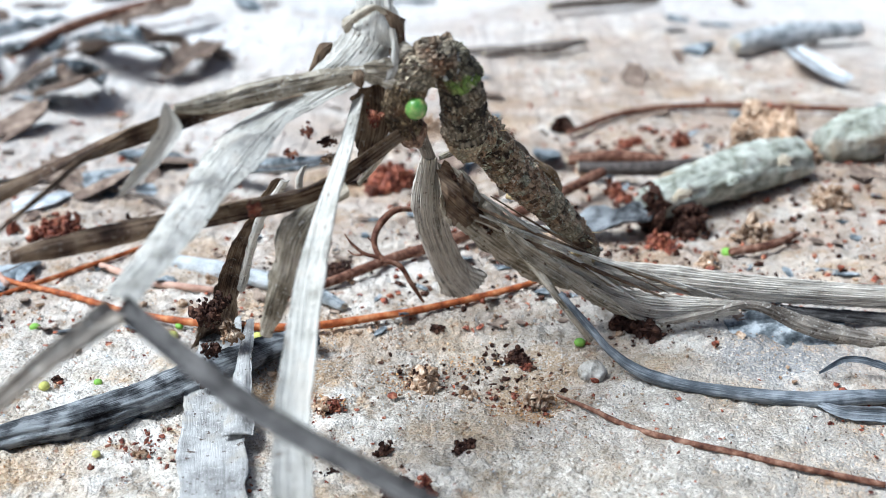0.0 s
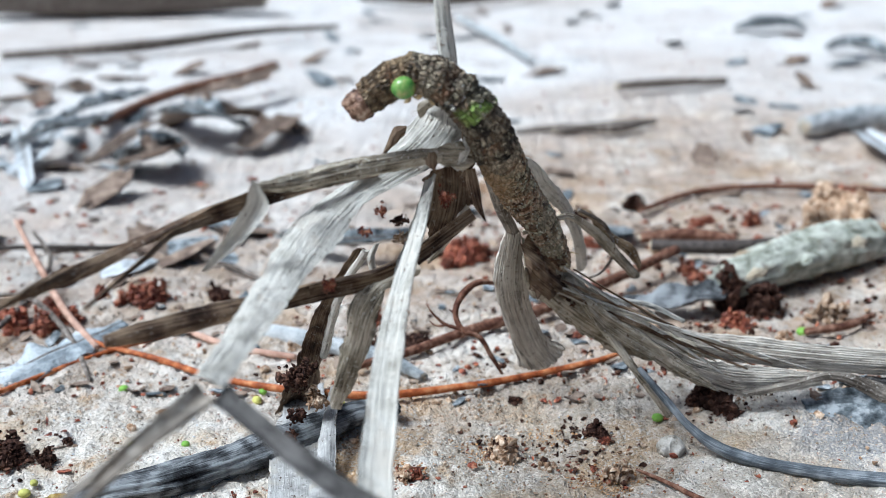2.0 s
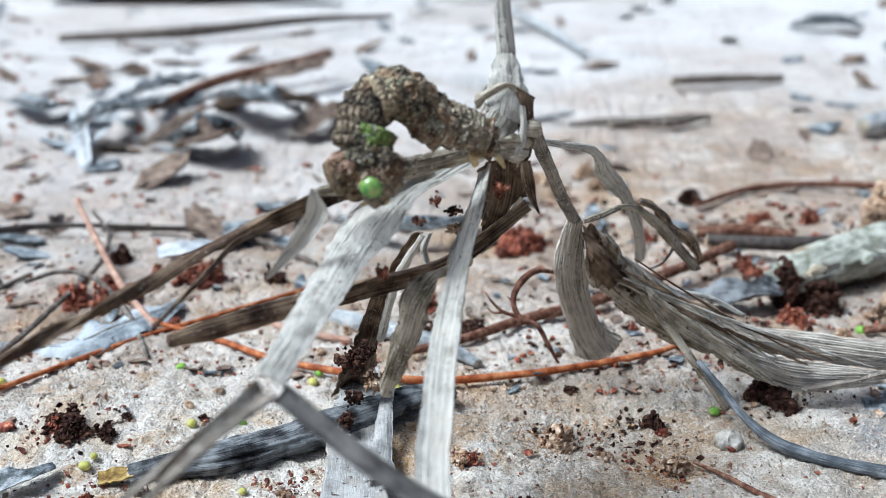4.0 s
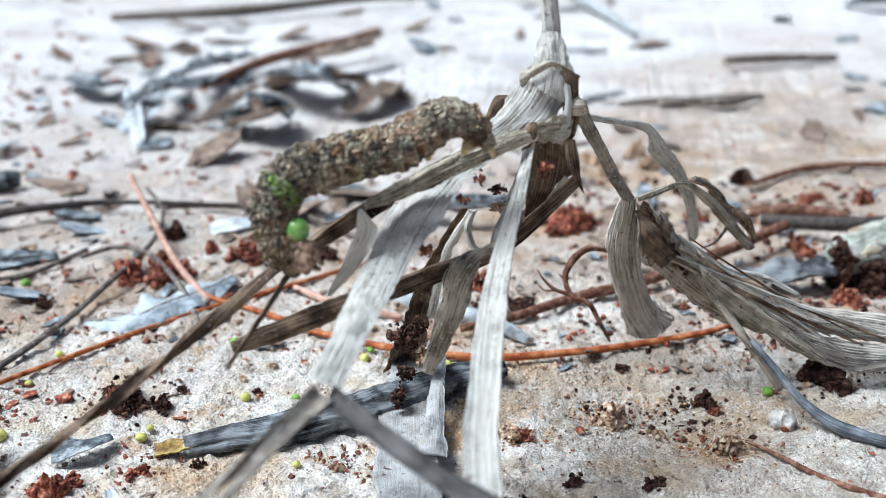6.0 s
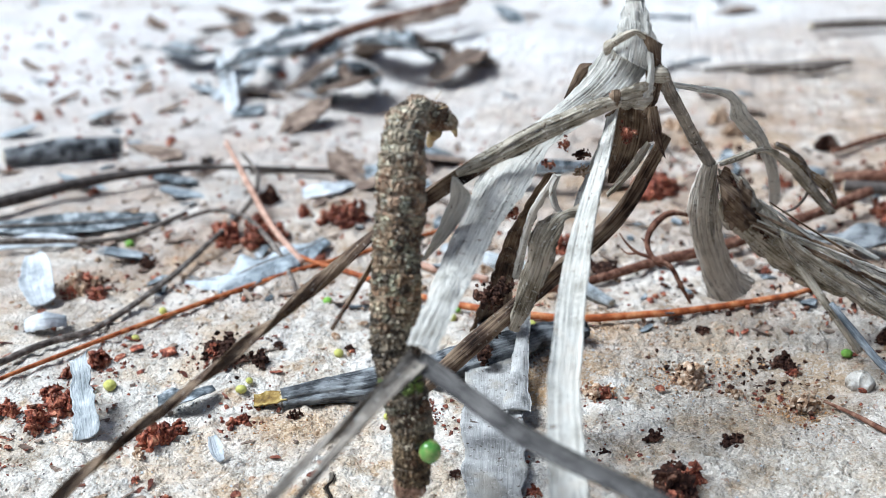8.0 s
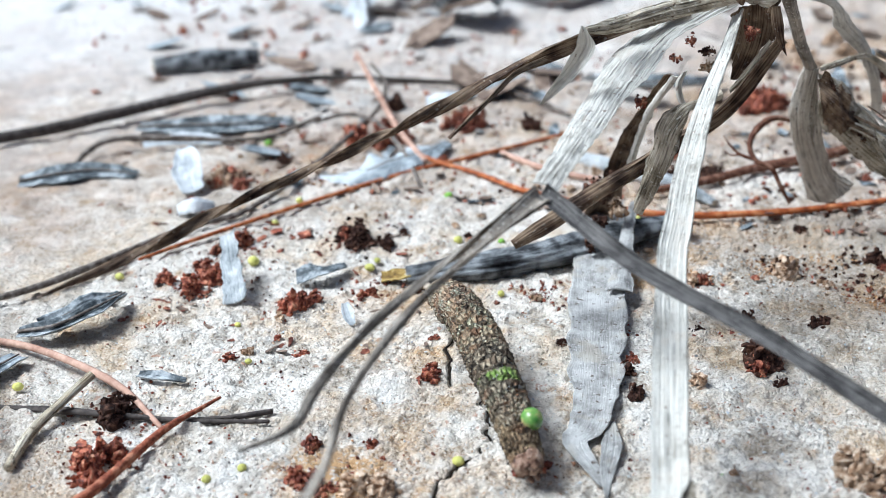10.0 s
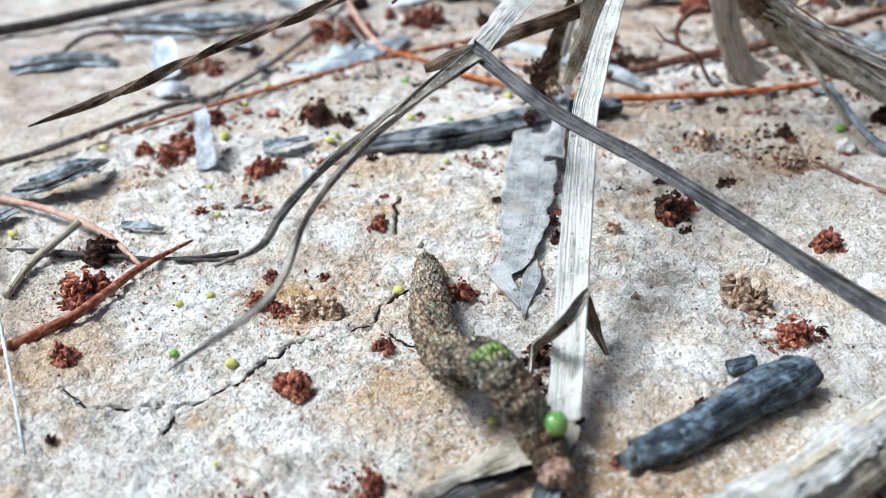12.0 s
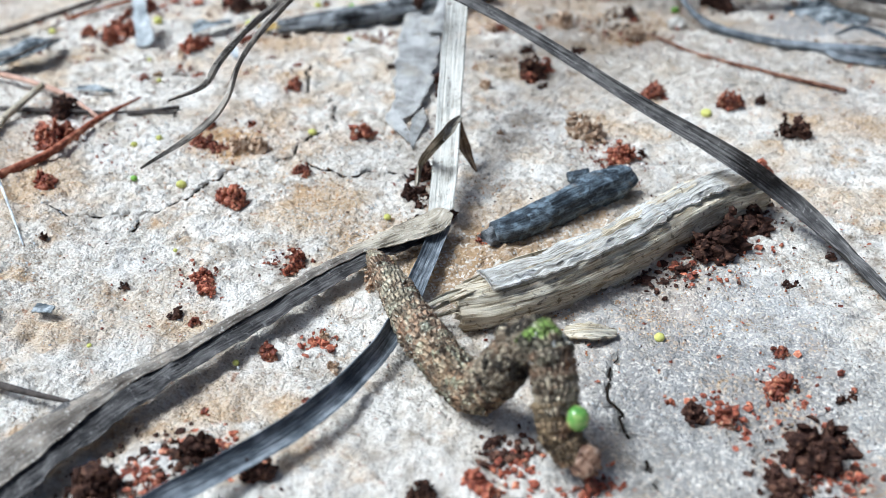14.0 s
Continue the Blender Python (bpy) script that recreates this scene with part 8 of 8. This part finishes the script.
grit("orange_sand", 1500, heaps((-38.0, 63.3, 3.8), (-23.7, 51.7, 2.7), (-30.5, 54.9, 4.2), (13.3, 30.8, 2.3), (9.3, 26.0, 2.2), (19.4, 32.1, 3.5), (-3.8, 55.8, 2.7), (27.2, 42.4, 3.7)), (0.07, 0.2), SAND_ORANGE, "loose orange sand on the soil", 29)


def right_patch(r, n):
    y = r.uniform(130, 205, n)
    return -8 + r.random_sample(n) * (0.42 * y + 20), y


litter("leaf_litter", 80, right_patch, 2.2, LEAF_BROWN, "brown chips of leaf and bark behind the plant", 41)
litter("leaf_litter", 40, right_patch, 2.2, LEAF_DARK, "dark chips of leaf behind the plant", 42)
grit("brown_crumbs", 700, right_patch, (0.2, 0.9), CLOD_RED, "brown crumbs of soil behind the plant", 43)
grit("brown_crumbs", 900, right_patch, (0.2, 0.9), CLOD_DARK, "dark crumbs of soil behind the plant", 44)



REACH = [(0.0, -61.0, 54.8, 26.8), (0.5, -61.1, 54.3, 28.0), (1.0, -61.2, 53.8, 28.4), (1.5, -61.2, 53.4, 28.0), (2.0, -61.1, 53.2, 27.0), (2.5, -61.0, 53.0, 25.4), (3.0, -61.0, 52.7, 24.0), (3.5, -60.9, 52.6, 22.5), (5.8, -59.5, 53.4, 9.0), (6.5, -58.5, 53.6, 5.3), (7.0, -57.6, 52.8, 4.8), (7.5, -56.7, 51.9, 5.5), (8.0, -57.5, 52.0, 7.0), (8.5, -58.5, 52.2, 11.5), (9.0, -59.5, 52.4, 15.8), (9.2, -59.9, 52.4, 17.9), (11.3, -60.2, 53.2, 20.4), (12.0, -60.2, 53.4, 20.8), (14.0, -60.2, 53.4, 20.8)]
CROSS = [(0.0, -34.6, 88.9, 25.0), (0.5, -34.6, 88.9, 25.2), (1.0, -34.5, 88.9, 23.8), (1.5, -34.5, 89.0, 23.7), (2.0, -34.7, 88.8, 23.6), (3.0, -35.2, 88.5, 21.6), (3.5, -34.6, 88.9, 21.6), (5.8, -34.4, 89.0, 19.5), (7.5, -23.5, 95.9, 13.2), (8.0, -24.0, 95.5, 12.5), (8.5, -24.3, 95.4, 17.4), (9.0, -29.5, 92.1, 9.6), (9.2, -28.4, 92.8, 7.0), (11.3, -30.3, 91.6, 17.3), (14.0, -30.3, 91.6, 17.3)]
E_TIP = (-30.3, 91.6, 17.3)
SWAY = [(0.0, 4.0, 0, 1.6), (0.5, 3.6, 0, 1.7), (1.0, 3.0, 0, 1.4), (1.5, 2.6, 0, 1.3), (2.0, 2.1, 0, 1.0), (2.5, 2.1, 0, 1.0), (3.0, 1.8, 0, 0.6), (3.5, 1.4, 0, 0.4), (6.0, 0.1, 0, 0.1), (6.5, 0.0, 0, 0.0), (7.0, -0.2, 0, 0.0), (7.5, 0.0, 0, 0.0), (8.0, 0.1, 0, 0.1), (8.5, 0.6, 0, 0.2), (9.0, 0.7, 0, -0.1), (9.2, 1.5, 0, 0.2), (11.3, 2.4, 0, 0.5), (14.0, 2.4, 0, 0.5)]
DIP = [(0.0, 2.8, 0, 7.3), (0.5, 2.7, 0, 7.5), (1.0, 2.4, 0, 7.4), (1.5, 1.7, 0, 7.0), (2.0, 1.2, 0, 5.7), (2.5, 1.3, 0, 5.7), (3.0, 0.9, 0, 4.7), (3.5, 0.5, 0, 4.2), (5.8, 0.1, 0, 1.5), (6.5, -0.3, 0, 0.6), (7.0, -0.2, 0, 0.4), (7.5, 0.0, 0, 0.0), (8.0, 0.1, 0, 0.0), (8.5, 0.1, 0, 1.8), (9.0, -0.3, 0, 1.1), (9.2, 0.3, 0, 2.7), (11.3, 2.1, 0, 2.9), (14.0, 2.1, 0, 2.9)]


def at_time(rows, t):
    return np.array([np.interp(t, [r[0] for r in rows], [r[i] for r in rows]) for i in (1, 2, 3)])


def swing(ob, a0, b0, rows):
    """Keys a part so that a0 goes to a1 and the line a0 b0 turns to a1 b1, for rows of t, a1, b1 in the world."""
    a0, b0 = np.array(a0, float), np.array(b0, float)
    o = np.array(ob.location) / MM + np.array(ob.parent.location) / MM
    out = []
    for t, a1, b1 in rows:
        q = Vector(b0 - a0).rotation_difference(Vector(np.array(b1) - np.array(a1)))
        m = q.to_matrix().to_4x4()
        where = np.array(q @ Vector(o - a0)) + np.array(a1)
        m.translation = Vector(where * MM) - ob.parent.location
        out.append((t, m))
    walk(ob, out)


def motions():
    times = [r[0] for r in SWAY]
    node, joint, fold, branch_at, log_end = (np.array(v) for v in (NODE, JOINT, FOLD, BRANCH, LOG_END))
    sway = {t: at_time(SWAY, t) for t in times}
    dip = {t: at_time(DIP, t) for t in times}
    for ob in (stem, thorn, wad, curl_e, *crown_parts, *caked):
        swing(ob, node, node + (0, 0, 10), [(t, node + sway[t], node + sway[t] + (0, 0, 10)) for t in times])
    swing(blade_a, node, joint, [(t, node + sway[t], joint + dip[t]) for t in times])
    swing(strand_3, log_end, joint, [(t, log_end, joint + dip[t]) for t in times])
    swing(blade_b, fold, node, [(t, fold, node + sway[t]) for t in times])
    swing(branch, branch_at, node, [(t, branch_at, node + sway[t]) for t in times])
    # the fan springs up as the caterpillar's weight leaves it
    far_end = np.array((30.0, 124.0, 4.0))
    for ob in (*fan, *slivers):
        swing(ob, branch_at, far_end, [(t, branch_at, far_end + (0, 0, z)) for t, z in ((0.0, 0.0), (0.5, 0.4), (1.0, 1.3), (1.5, 1.5), (2.0, 1.2), (3.0, 1.3), (3.5, 1.2), (14.0, 1.2))])
    foot = np.array((-25.2, 121.3, 1.6))
    swing(blade_c, foot, node, [(t, foot, node + sway[t]) for t in times])
    late = node + (2.4, 0.0, 0.5)
    swing(strand_d, late, D_TIP, [(t, node + at_time(SWAY, t), (x, y, z)) for t, x, y, z in REACH])
    swing(blade_e, late, E_TIP, [(t, node + at_time(SWAY, t), (x, y, z)) for t, x, y, z in CROSS])
    for k, seg in enumerate(SEGMENTS):
        walk(seg, [(t, poses[k]) for t, poses in BODY_ROWS])


BODY_ROWS = [(t, body_poses(points)) for t, points in SPINES]
motions()
